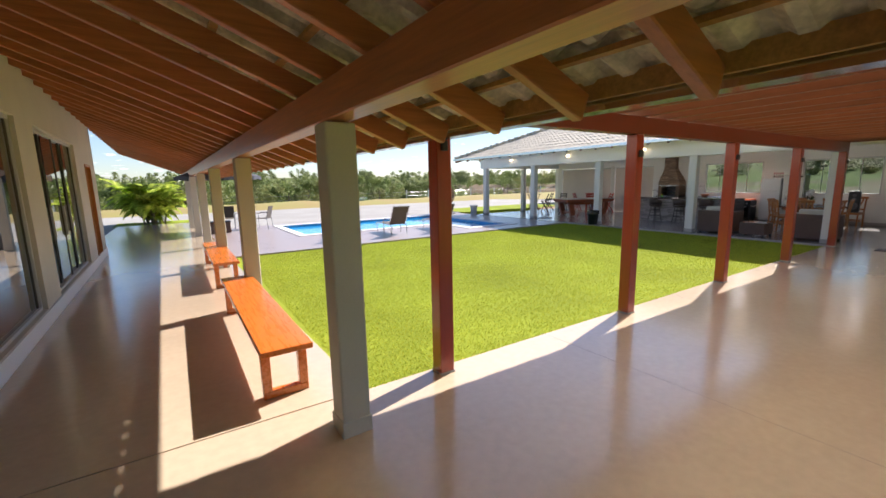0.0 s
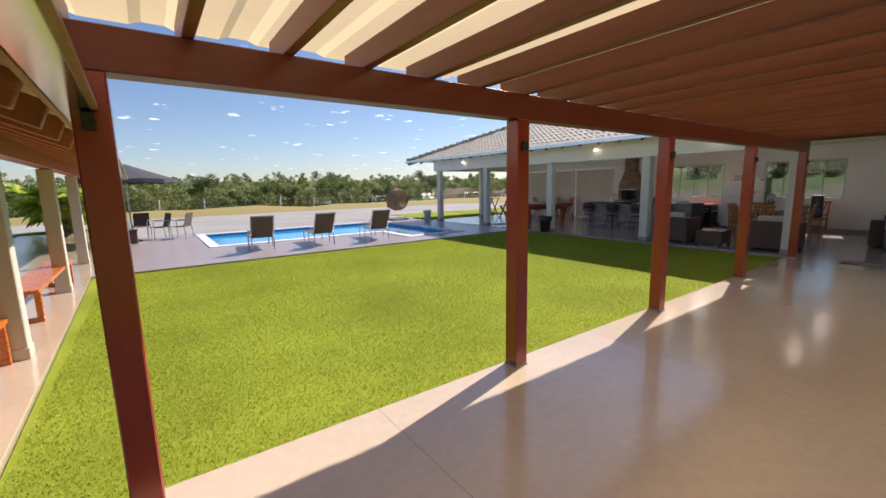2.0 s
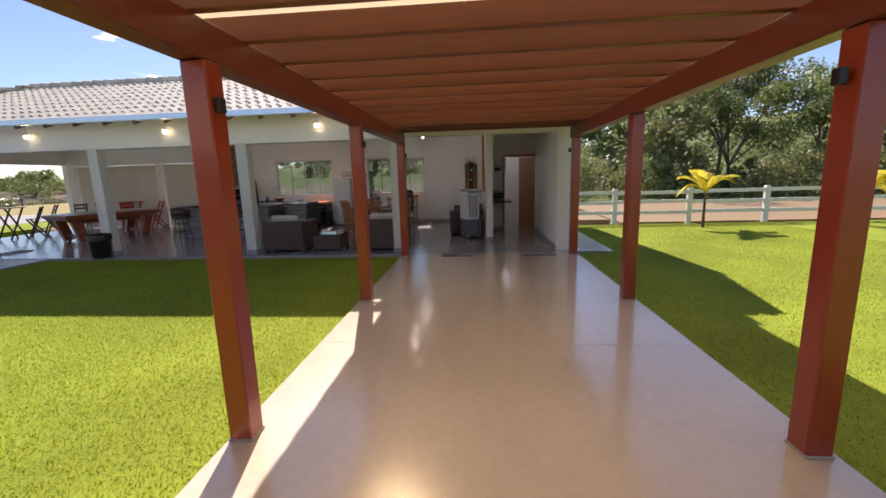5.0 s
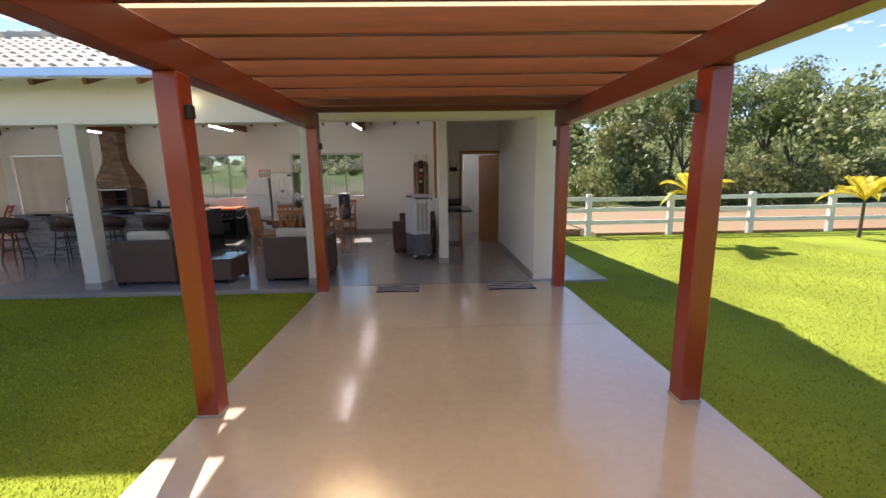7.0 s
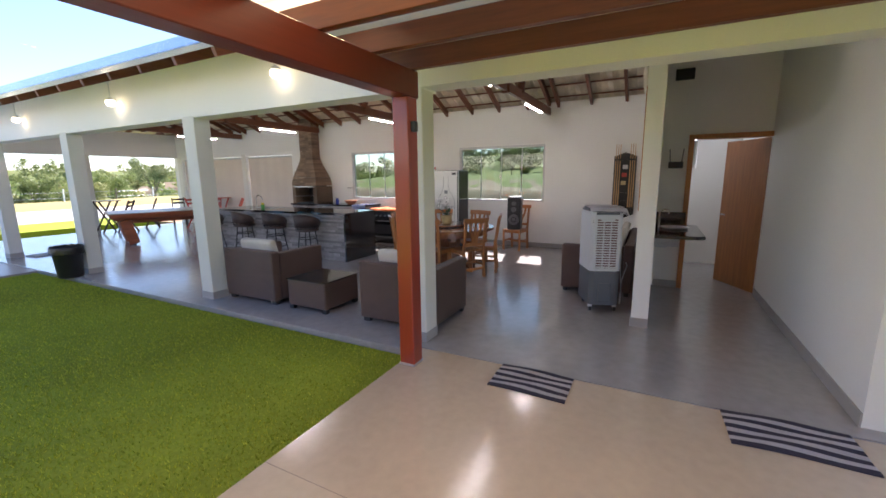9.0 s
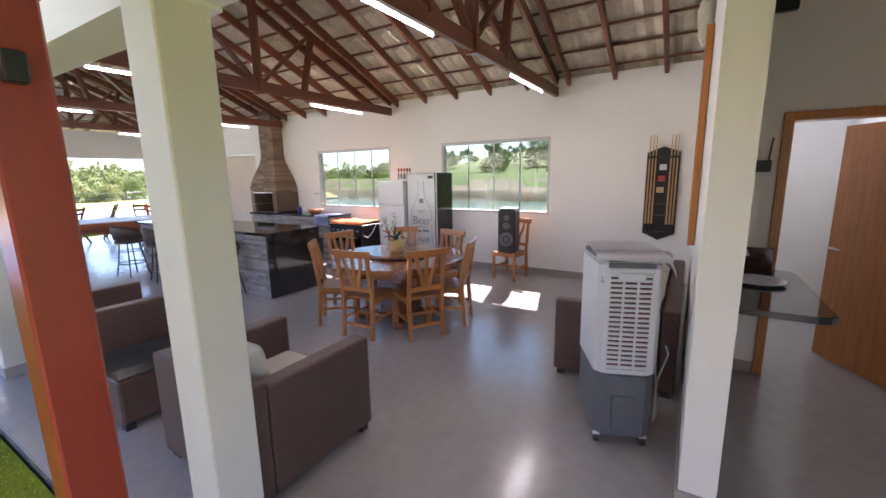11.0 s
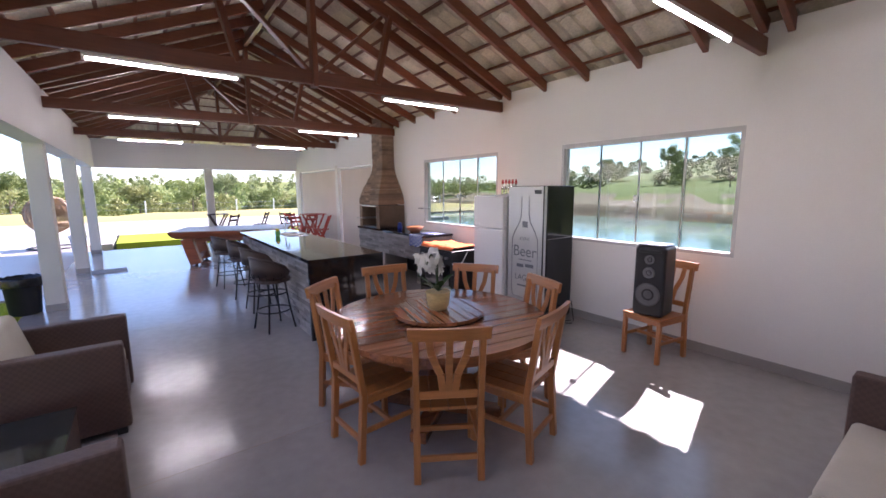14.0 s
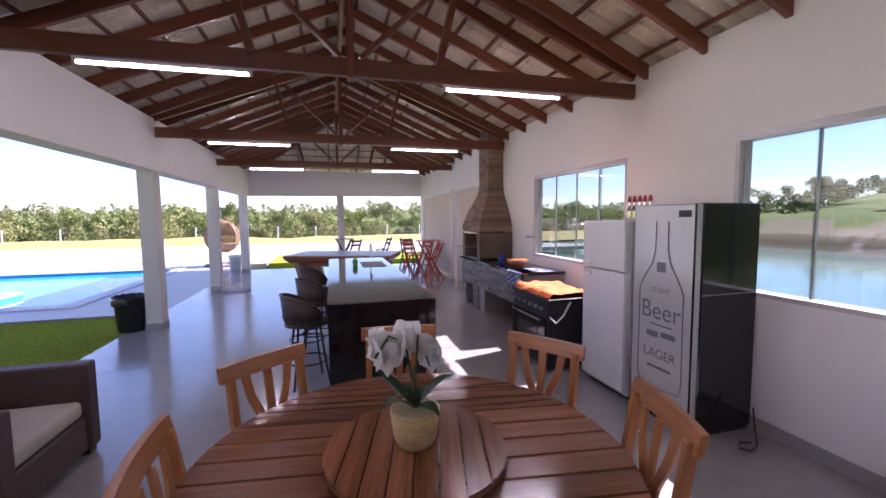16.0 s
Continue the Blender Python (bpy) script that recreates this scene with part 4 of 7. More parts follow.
def palm(name, label, at, stems, fronds, height, length, leaf, seed, spread=0.3, broad=0.026):
    rng = random.Random(seed)
    ob = thing(name, label, "palm", at)
    for k in range(stems):
        a = rng.uniform(0, 6.28)
        bx, by = math.cos(a) * spread * rng.random(), math.sin(a) * spread * rng.random()
        h = height * (rng.uniform(0.75, 1.0) if stems == 1 else rng.uniform(0.1, 1.0))
        part("stem", one_rod((bx, by, -0.05), (bx * 1.4, by * 1.4, h), 0.045, 0.03, 8), BARK, ob)
        for q in range(fronds):
            bm = bmesh.new()
            yaw = q * 6.283 / fronds + rng.uniform(-0.3, 0.3)
            frond(bm, (bx * 1.4, by * 1.4, h), yaw, length * rng.uniform(0.75, 1.1), length * rng.uniform(0.7, 1.5), length * rng.uniform(0.6, 1.1), 22, broad, 0.32 * length)
            part("frond", bm, leaf, ob)
    return ob


palm("areca_palm", "bushy bright green areca palm at the end of the veranda", (-1.75, 24.9, -0.05), 15, 11, 1.15, 1.5, PALM_GREEN, 3, 0.55, 0.045)
structure("palm_bed", prism(bmesh.new(), [(-3.4, 24.05), (-0.2, 24.05), (-0.2, 26.4), (-3.4, 26.4)], -0.3, -0.02), GRASS, "small grass bed round the palm", "lawn")
palm("young_palm", "young yellow-leaved palm on the side lawn", (16.45, -4.72, -0.06), 1, 9, 1.25, 0.95, PALM_YELLOW, 4, 0.02)
palm("young_palm", "young yellow-leaved palm on the side lawn", (16.4, -8.9, -0.06), 1, 9, 1.1, 0.9, PALM_YELLOW, 6, 0.02)

# ---- pool ----
POOL_TILE = surface("pool_blue_liner", (0.03, 0.30, 0.60), 0.3, scale=1.2, spread=0.1, bump=0.02)
COPING = surface("white_pool_coping", (0.72, 0.70, 0.68), 0.5, scale=2, spread=0.05, bump=0.08)
pool = thing("swimming_pool", "blue swimming pool with a white stone coping", "pool", (6.7, 17.7, 0))
pool["kind"] = "structure"
bm = bmesh.new()
n = len(POOL)
lo = [bm.verts.new((x, y, -1.3)) for x, y in POOL]; hi = [bm.verts.new((x, y, -0.03)) for x, y in POOL]
bm.faces.new(lo)
for k in range(n):
    bm.faces.new((lo[k], hi[k], hi[(k + 1) % n], lo[(k + 1) % n]))
in_place(part("basin", bm, POOL_TILE, pool))
PW = surface("pool_water", (0.02, 0.30, 0.62), 0.05, scale=1.5, spread=0.06, bump=0.12, fine=5, alt=(0.05, 0.42, 0.72))
in_place(part("water", prism(bmesh.new(), POOL, -0.3, -0.11), PW, pool))
bm_edges = [((2.58, 14.45), (2.88, 19.0)), ((2.88, 14.45), (8.3, 14.75)), ((8.3, 12.4), (8.6, 14.75)), ((8.6, 12.4), (10.78, 12.7)), ((10.48, 12.7), (10.78, 19.0)), ((2.88, 18.7), (10.48, 19.0))]
for (x0, y0), (x1, y1) in bm_edges:
    in_place(part("coping_slab", one_box(x0, x1, y0, y1, -0.06, 0.012, 0.008), COPING, pool))

# ---- pool loungers ----
SLING = surface("brown_sling_mesh", (0.105, 0.078, 0.058), 0.75, scale=3, spread=0.1, bump=0.3, fine=400)


def lounger(at, turn):
    ob = thing("sun_lounger", "brown mesh sun lounger with a pale metal frame, backrest raised", "sun lounger", at, turn, "loungers by the pool")
    ob.scale = (1.0, 1.0, 1.0)
    for sy in (-0.29, 0.29):
        part("side_rail", tube(bmesh.new(), [(0.15, sy, 0.33), (0.4, sy, 0.36), (1.2, sy, 0.36), (1.5, sy, 0.30)], 0.016), STEEL, ob)
        part("back_rail", tube(bmesh.new(), [(0.22, sy, 0.34), (-0.02, sy, 0.62), (-0.24, sy, 0.98)], 0.016), STEEL, ob)
        part("arm", tube(bmesh.new(), [(0.05, sy * 1.12, 0.55), (0.45, sy * 1.15, 0.55), (0.62, sy * 1.12, 0.45), (0.62, sy * 1.1, 0.02)], 0.015), STEEL, ob)
        for x in (0.02, 1.35):
            part("leg", one_rod((x, sy, 0.012), (x + 0.04, sy, 0.35), 0.015, n=8), STEEL, ob)
    part("seat_sling", one_box(0.2, 1.48, -0.28, 0.28, 0.345, 0.353, 0.003), SLING, ob)
    bm = one_beam((0.22, 0, 0.35), (-0.24, 0, 0.98), 0.56, 0.008, 0.002)
    part("back_sling", bm, SLING, ob)
    part("top_bar", one_rod((-0.24, -0.29, 0.98), (-0.24, 0.29, 0.98), 0.016), STEEL, ob)
    return ob


l0 = lounger((3.74, 12.75, -0.012), 84)
copy_thing(l0, pose(5.42, 12.5, -0.012, 0, 0, 86))
copy_thing(l0, pose(7.25, 12.45, -0.012, 0, 0, 82))

# ---- umbrella, planter seats by the house ----
CANVAS = surface("charcoal_canvas", (0.055, 0.055, 0.065), 0.8, scale=3, bump=0.15, fine=150)
um = thing("garden_umbrella", "charcoal canvas garden umbrella, opened, on a metal pole", "umbrella", (0.68, 18.3, -0.012))
part("pole", one_rod((0, 0, 0.05), (0, 0, 2.62), 0.024), STEEL, um)
part("base", lathe(bmesh.new(), [(0.26, 0), (0.26, 0.04), (0.08, 0.07), (0.04, 0.25)], 20), BLACK, um)
bm = bmesh.new()
tips = []
top = bm.verts.new((0, 0, 2.66))
for k in range(16):
    a = 2 * math.pi * k / 16
    r = 1.5 if k % 2 == 0 else 1.42
    tips.append((bm.verts.new((math.cos(a) * r, math.sin(a) * r, 2.12 if k % 2 == 0 else 2.15)), bm.verts.new((math.cos(a) * r, math.sin(a) * r, 1.98 if k % 2 == 0 else 2.02))))
for k in range(16):
    A, B = tips[k], tips[(k + 1) % 16]
    bm.faces.new((top, A[0], B[0])); bm.faces.new((A[0], A[1], B[1], B[0]))
canopy = part("canopy", bm, CANVAS, um)
for k in range(8):
    a = 2 * math.pi * k / 8
    part("rib", one_rod((math.cos(a) * 0.05, math.sin(a) * 0.05, 2.58), (math.cos(a) * 1.46, math.sin(a) * 1.46, 2.1), 0.009, n=6), STEEL, canopy)
WICKER = surface("brown_wicker", (0.105, 0.062, 0.045), 0.55, scale=5, spread=0.2, bump=0.6, fine=160, stretch=(1, 1, 2.2))
pl = thing("wicker_table", "low square brown wicker table under the umbrella", "table", (0.42, 17.75, -0.012))
part("body", one_box(-0.4, 0.4, -0.3, 0.3, 0.02, 0.42, 0.015), WICKER, pl)
part("top", one_box(-0.42, 0.42, -0.32, 0.32, 0.421, 0.45, 0.006), BLACK, pl)


def deck_chair(at, turn):
    ob = thing("deck_chair", "brown mesh armchair with thin metal legs on the deck", "chair", at, turn, "deck chairs under the umbrella")
    part("seat", one_box(-0.25, 0.25, -0.25, 0.25, 0.42, 0.435, 0.004), SLING, ob)
    part("backrest", one_beam((-0.24, 0, 0.44), (-0.36, 0, 0.92), 0.5, 0.014, 0.004), SLING, ob)
    for sy in (-0.27, 0.27):
        part("arm", tube(bmesh.new(), [(-0.33, sy, 0.66), (0.2, sy, 0.66), (0.27, sy, 0.6), (0.27, sy, 0.01)], 0.014), STEEL, ob)
        part("leg", one_rod((-0.3, sy, 0.0), (-0.24, sy, 0.5), 0.014, n=8), STEEL, ob)
    return ob


dc = deck_chair((1.45, 18.5, -0.012), 200)
copy_thing(dc, pose(2.1, 18.3, -0.012, 0, 0, 150))
copy_thing(dc, pose(0.9, 19.3, -0.012, 0, 0, 260))

# ---- hanging egg chair ----
egg = thing("hanging_egg_chair", "brown rattan hanging egg chair on a curved metal stand", "hanging chair", (11.8, 19.3, -0.012), 110)
egg.scale = (1.08, 1.08, 1.0)
part("stand", tube(bmesh.new(), [(0.55, 0, 0.04), (0.62, 0, 0.7), (0.62, 0, 1.5), (0.5, 0, 1.95), (0.2, 0, 2.1), (0, 0, 2.05)], 0.03, 10), BLACK, egg)
part("base_ring", tube(bmesh.new(), [(0.55 * math.cos(a), 0.55 * math.sin(a), 0.03) for a in (2 * math.pi * k / 24 for k in range(24))], 0.025, 8, True), BLACK, egg)
part("chain", one_rod((0, 0, 1.62), (0, 0, 2.05), 0.012, n=6), STEEL, egg)
RATTAN = surface("honey_rattan", (0.30, 0.19, 0.11), 0.6, scale=4, spread=0.2, bump=0.3)
for k in range(34):
    q = (k + 0.5) / 34
    z = 0.50 + 1.12 * q
    r = 0.52 * math.sqrt(max(0.02, 1 - (2 * q - 0.95) ** 2))
    gap = 0.8 if 0.3 < q < 0.92 else 0.0
    pts = [(r * math.cos(a), r * math.sin(a), z) for a in (math.pi + gap + (2 * math.pi - 2 * gap) * i / 20 for i in range(21))]
    part("hoop", tube(bmesh.new(), pts, 0.0145, 5), RATTAN, egg)
for k in range(20):
    a = math.pi + 0.75 + (2 * math.pi - 1.5) * k / 19
    pts = []
    for i in range(11):
        q = i / 10
        r = 0.52 * math.sqrt(max(0.0, 1 - (2 * q - 0.97) ** 2)) + 0.01
        pts.append((r * math.cos(a), r * math.sin(a), 0.48 + q * 1.16))
    part("stave", tube(bmesh.new(), pts, 0.014, 5), RATTAN, egg)
CREAM = surface("cream_cushion_cloth", (0.58, 0.54, 0.46), 0.9, scale=4, spread=0.06, bump=0.25, fine=150)
bm = bmesh.new()
bmesh.ops.create_icosphere(bm, subdivisions=3, radius=1, matrix=Matrix.Translation((0, 0, 0.68)) @ Matrix.Diagonal((0.4, 0.4, 0.12, 1)))
part("cushion", bm, CREAM, egg, "cream seat cushion", smooth=True)

# ---- dining table and chairs ----
TABLE_WOOD = wood("varnished_red_brown_planks", (0.23, 0.085, 0.035), 0.22, 0, rand=0.35, coat=0.5, contrast=0.4)
CHAIR_X = wood("honey_chair_wood", (0.40, 0.155, 0.045), 0.38, 2, rand=0.08, coat=0.25, contrast=0.22)
CHAIR_Y = wood("honey_chair_wood_rails", (0.40, 0.155, 0.045), 0.38, 1, rand=0.08, coat=0.25, contrast=0.22)
TC = (15.87, 4.55)


def disc_planks(parent, name, radius, z0, z1, count, mat, gap=0.006, edge=14):
    """A round top sawn from parallel planks along x, with open joints."""
    w = 2 * radius / count
    for k in range(count):
        a, b = -radius + w * k + gap / 2, -radius + w * (k + 1) - gap / 2
        out = []
        for i in range(edge + 1):
            y = a + (b - a) * i / edge
            out.append((math.sqrt(max(0, radius ** 2 - y ** 2)), y))
        outline = out + [(-x, y) for x, y in out[::-1]]
        clean = [p for i, p in enumerate(outline) if (Vector(p) - Vector(outline[i - 1])).length > 1e-4]
        part(name, prism(bmesh.new(), clean, z0, z1, 0.003), mat, parent)


tb = thing("dining_table", "large round varnished hardwood dining table of parallel planks", "table", (*TC, 0.003), -8)
disc_planks(tb, "plank", 0.82, 0.725, 0.765, 13, TABLE_WOOD)
part("apron_ring", lathe(bmesh.new(), [(0.66, 0.64), (0.70, 0.64), (0.70, 0.724), (0.66, 0.724)], 40), TABLE_WOOD, tb)
part("pedestal", one_box(-0.17, 0.17, -0.17, 0.17, 0.06, 0.64, 0.012), TABLE_WOOD, tb)
for a in (45, 135):
    bm = one_box(-0.5, 0.5, -0.06, 0.06, 0.0, 0.08, 0.01)
    bm.transform(pose(0, 0, 0, 0, 0, a))
    part("foot", bm, TABLE_WOOD, tb)
    bm = one_box(-0.6, 0.6, -0.05, 0.05, 0.645 - 0.08, 0.64, 0.008)
    bm.transform(pose(0, 0, 0, 0, 0, a))
    part("bearer", bm, TABLE_WOOD, tb)
ls = thing("lazy_susan", "round plank turntable lying on the dining table", "turntable", (15.88, 4.55, 0.768), 76)
disc_planks(ls, "plank", 0.345, 0.02, 0.045, 8, TABLE_WOOD, 0.005, 10)
part("bearing", lathe(bmesh.new(), [(0.12, 0), (0.12, 0.02)], 20), STEEL, ls)


def dining_chair(at, turn, label="honey-varnished wooden dining chair with a fan-slatted back"):
    """Faces +x; the back stands at the rear."""
    ob = thing("dining_chair", label, "chair", at, turn, "chairs round the dining table")
    for k in range(4):
        y0 = -0.21 + 0.105 * k
        part("seat_plank", one_box(-0.2, 0.22, y0 + 0.002, y0 + 0.103, 0.435, 0.458, 0.004), CHAIR_Y, ob)
    for sy in (-0.19, 0.19):
        part("front_leg", one_beam((0.185, sy, 0), (0.185, sy, 0.434), 0.04, 0.04, 0.005, (0, 1, 0)), CHAIR_X, ob)
        bm = bmesh.new()
        beam(bm, (-0.235, sy, 0), (-0.205, sy, 0.46), 0.042, 0.042, 0.004, (0, 1, 0))
        beam(bm, (-0.205, sy, 0.45), (-0.275, sy, 0.93), 0.042, 0.036, 0.004, (0, 1, 0))
        part("back_leg", bm, CHAIR_X, ob)
        part("side_rail", one_box(-0.2, 0.17, sy - 0.012, sy + 0.012, 0.385, 0.432, 0.003), CHAIR_Y, ob)
        part("stretcher", one_box(-0.215, 0.17, sy - 0.011, sy + 0.011, 0.19, 0.222, 0.003), CHAIR_Y, ob)
    part("front_rail", one_box(0.175, 0.197, -0.17, 0.17, 0.385, 0.432, 0.003), CHAIR_Y, ob)
    part("cross_stretcher", one_box(-0.02, 0.005, -0.18, 0.18, 0.19, 0.222, 0.003), CHAIR_Y, ob)
    part("back_stretcher", one_box(-0.235, -0.212, -0.17, 0.17, 0.13, 0.165, 0.003), CHAIR_Y, ob)
    bm = bmesh.new()
    n = 8
    vs = []
    for i in range(n + 1):
        y = -0.235 + 0.47 * i / n
        bow = 0.018 * (1 - (y / 0.235) ** 2)
        vs.append([bm.verts.new((-0.262 - bow - (0.017 if z > 0.95 else 0), y, z)) for z in (0.90, 0.975)] + [bm.verts.new((-0.289 - bow - (0.017 if z > 0.95 else 0), y, z)) for z in (0.975, 0.90)])
    for A, B in zip(vs, vs[1:]):
        for k in range(4):
            bm.faces.new((A[k], B[k], B[(k + 1) % 4], A[(k + 1) % 4]))
    bm.faces.new(vs[0]); bm.faces.new(vs[-1][::-1])
    part("crest_rail", bm, CHAIR_Y, ob)
    part("lower_rail", one_beam((-0.222, -0.17, 0.55), (-0.222, 0.17, 0.55), 0.022, 0.05, 0.003), CHAIR_Y, ob)
    for sy in (-1, 0, 1):
        bm = bmesh.new()
        pts = [(-0.225, sy * 0.035, 0.57), (-0.240, sy * 0.05, 0.68), (-0.256, sy * 0.10, 0.80), (-0.271, sy * 0.115, 0.905)]
        for a, b in zip(pts, pts[1:]):
            beam(bm, a, b, 0.016, 0.042, 0.002, (0, 1, 0))
        part("slat", bm, CHAIR_Y, ob)
    return ob


first = None
for a, r in ((238.4, 0.60), (184.3, 0.57), (129.9, 0.69), (83.6, 0.79), (33, 0.76), (343.8, 0.66), (286.6, 0.64)):
    m = pose(TC[0] + r * math.cos(radians(a)), TC[1] + r * math.sin(radians(a)), 0.003, 0, 0, a + 180)
    if first is None:
        first = dining_chair((0, 0, 0), 0)
        first.matrix_world = m
    else:
        copy_thing(first, m)
spc = copy_thing(first, pose(18.24, 4.04, 0.003, 0, 0, 171))
spc["group"] = "spare chair"
spc["label"] = "honey-varnished wooden chair carrying a loudspeaker by the wall"

# loudspeaker on the spare chair
sp = thing("party_speaker", "tall black party loudspeaker standing on a chair", "loudspeaker", (18.19, 4.04, 0.461), 186)
spk = part("cabinet", one_box(-0.15, 0.15, -0.145, 0.145, 0, 0.70, 0.035, 3), BLACK, sp)
part("top_panel", one_box(-0.12, 0.12, -0.13, 0.13, 0.70, 0.715, 0.006), STEEL, sp, "grey control panel")
CONE = surface("grey_speaker_cone", (0.10, 0.10, 0.105), 0.5, scale=8, bump=0.05)
for z, r in ((0.22, 0.115), (0.44, 0.055), (0.57, 0.045)):
    bm = lathe(bmesh.new(), [(r, 0), (r, 0.012), (r * 0.85, 0.012), (r * 0.4, -0.004), (r * 0.3, 0.006), (0.001, 0.012)], 24)
    bm.transform(pose(0.15, 0, z, 0, 90, 0))
    part("driver", bm, CONE, spk, smooth=True)
part("handle", one_box(0.145, 0.165, -0.10, 0.10, 0.635, 0.665, 0.006), BLACK, sp)

# ---- orchid in a woven pot ----
POT = surface("woven_straw_pot", (0.50, 0.37, 0.17), 0.7, scale=10, spread=0.2, bump=0.8, fine=60, stretch=(1, 1, 3))
oc = thing("potted_orchid", "white orchid in a woven straw pot on the turntable", "flower pot", (15.88, 4.56, 0.814))
oc.scale = (0.86, 0.86, 1.1)
pot = part("pot", lathe(bmesh.new(), [(0.075, 0), (0.095, 0.03), (0.105, 0.08), (0.108, 0.12), (0.098, 0.12), (0.09, 0.10)], 28), POT, oc, smooth=True)
part("rim", lathe(bmesh.new(), [(0.104, 0.112), (0.112, 0.114), (0.112, 0.126), (0.104, 0.128)], 28), POT, pot)
part("moss", lathe(bmesh.new(), [(0.095, 0.095), (0.09, 0.115), (0.04, 0.125)], 20), BARK, oc)
LEAF_D = leafy("orchid_leaves", (0.02, 0.05, 0.02), (0.05, 0.10, 0.04), 0.1, 0.3)
PETAL = leafy("white_orchid_petals", (0.72, 0.72, 0.70), (0.85, 0.85, 0.84), 0.35, 0.5)
rng2 = random.Random(11)
def blade_leaf(bm, base, yaw, length, width, rise, droop, n=8):
    rows = []
    for i in range(n + 1):
        u = i / n
        p = Vector(base) + Vector((math.cos(yaw) * length * u, math.sin(yaw) * length * u, rise * u - droop * u * u))
        s = Vector((-math.sin(yaw), math.cos(yaw), 0)) * width * math.sin(math.pi * (0.08 + 0.9 * u))
        rows.append((bm.verts.new(p - s + Vector((0, 0, 0.01))), bm.verts.new(p), bm.verts.new(p + s + Vector((0, 0, 0.01)))))
    for A, B in zip(rows, rows[1:]):
        bm.faces.new((A[0], A[1], B[1], B[0])); bm.faces.new((A[1], A[2], B[2], B[1]))
for k in range(7):
    bm = bmesh.new()
    blade_leaf(bm, (0, 0, 0.12), k * 0.9 + rng2.uniform(-0.2, 0.2), rng2.uniform(0.13, 0.2), 0.035, rng2.uniform(0.1, 0.2), rng2.uniform(0.05, 0.14))
    part("leaf", bm, LEAF_D, oc, smooth=True)
for k in range(3):
    a = (3.6, 2.4, 1.0)[k]
    pts = [(0, 0, 0.12), (math.cos(a) * 0.02, math.sin(a) * 0.02, 0.26), (math.cos(a) * 0.05, math.sin(a) * 0.05, 0.37), (math.cos(a) * 0.13, math.sin(a) * 0.13, 0.40 - 0.05 * k), (math.cos(a) * 0.20, math.sin(a) * 0.20, 0.34 - 0.06 * k)]
    part("stalk", tube(bmesh.new(), pts, 0.005, 6), LEAF_D, oc)
    for q in range(6):
        base = Vector(pts[2]).lerp(Vector(pts[4]), q / 5) + Vector((rng2.uniform(-0.03, 0.03), rng2.uniform(-0.03, 0.03), rng2.uniform(-0.02, 0.05)))
        bm = bmesh.new()
        ty, tz = rng2.uniform(0, 6.28), rng2.uniform(-0.5, 0.5)
        for pt in range(5):
            t = Matrix.Translation(base) @ Matrix.Rotation(ty, 4, "Z") @ Matrix.Rotation(1.2 + tz, 4, "Y")
            sub = bmesh.new()
            blade_leaf(sub, (0, 0, 0), pt * 1.257, 0.062, 0.036 if pt % 2 else 0.026, 0.012, 0.02, 4)
            sub.transform(t)
            me = bpy.data.meshes.new("tmp"); sub.to_mesh(me); sub.free(); bm.from_mesh(me); bpy.data.meshes.remove(me)
        part("blossom", bm, PETAL, oc, smooth=True)

# ---- kitchen island ----
GRANITE = surface("polished_black_granite", (0.012, 0.012, 0.014), 0.07, scale=20, spread=0.3, bump=0, fine=200, spec=0.7, rough_var=0.03)
LEDGE = surface("grey_ledge_stone", (0.26, 0.24, 0.23), 0.75, scale=4, spread=0.15, bump=0.5, fine=30, rand=0.35)
TAN_LEDGE = surface("tan_ledge_stone", (0.20, 0.135, 0.09), 0.8, scale=4, spread=0.2, bump=0.5, fine=30, rand=0.4)


def ledge_strips(parent, frame_m, w, h, mat, seed, course=0.045, depth=0.03, z0=0.0):
    """Split-stone strips on an upright face: local x along the face, z up, y out of it."""
    rng = random.Random(seed)
    z = z0
    while z < h - 0.01:
        ch = min(course * rng.uniform(0.7, 1.2), h - z)
        x = 0.0
        while x < w - 0.005:
            ln = min(rng.uniform(0.12, 0.42), w - x)
            d = depth * rng.uniform(0.4, 1.0)
            bm = one_box(x + 0.0015, x + ln - 0.0015, 0, d, z + 0.0012, z + ch - 0.0012)
            bm.transform(frame_m)
            part("stone", bm, mat, parent)
            x += ln
        z += ch


isl = thing("kitchen_island", "long kitchen island with black granite top and ledge-stone sides", "kitchen island", (16.01, 8.54, 0.003))
part("core", one_box(-0.40, 0.42, -1.86, 1.90, 0, 0.905), BLACK, isl)
bm = bmesh.new()
SINK = ((0.02, 0.38, 0.52, 0.86), (0.02, 0.38, 0.92, 1.26))      # two bowls cut into the top
xs, ys = (-0.465, 0.02, 0.38, 0.47), (-1.97, 0.52, 0.86, 0.92, 1.26, 1.96)
for x0, x1 in zip(xs, xs[1:]):
    for y0, y1 in zip(ys, ys[1:]):
        if (x0, x1, y0, y1) not in SINK:
            box(bm, x0, x1, y0, y1, 0.906, 0.946)
bmesh.ops.remove_doubles(bm, verts=bm.verts, dist=0.0005)
inner = [f for f in bm.faces if any(g is not f and (g.calc_center_median() - f.calc_center_median()).length < 1e-4 for v in f.verts for g in v.link_faces)]
bmesh.ops.delete(bm, geom=list(set(inner)), context="FACES_ONLY")
wtop = part("worktop", bm, GRANITE, isl, "polished black granite worktop")
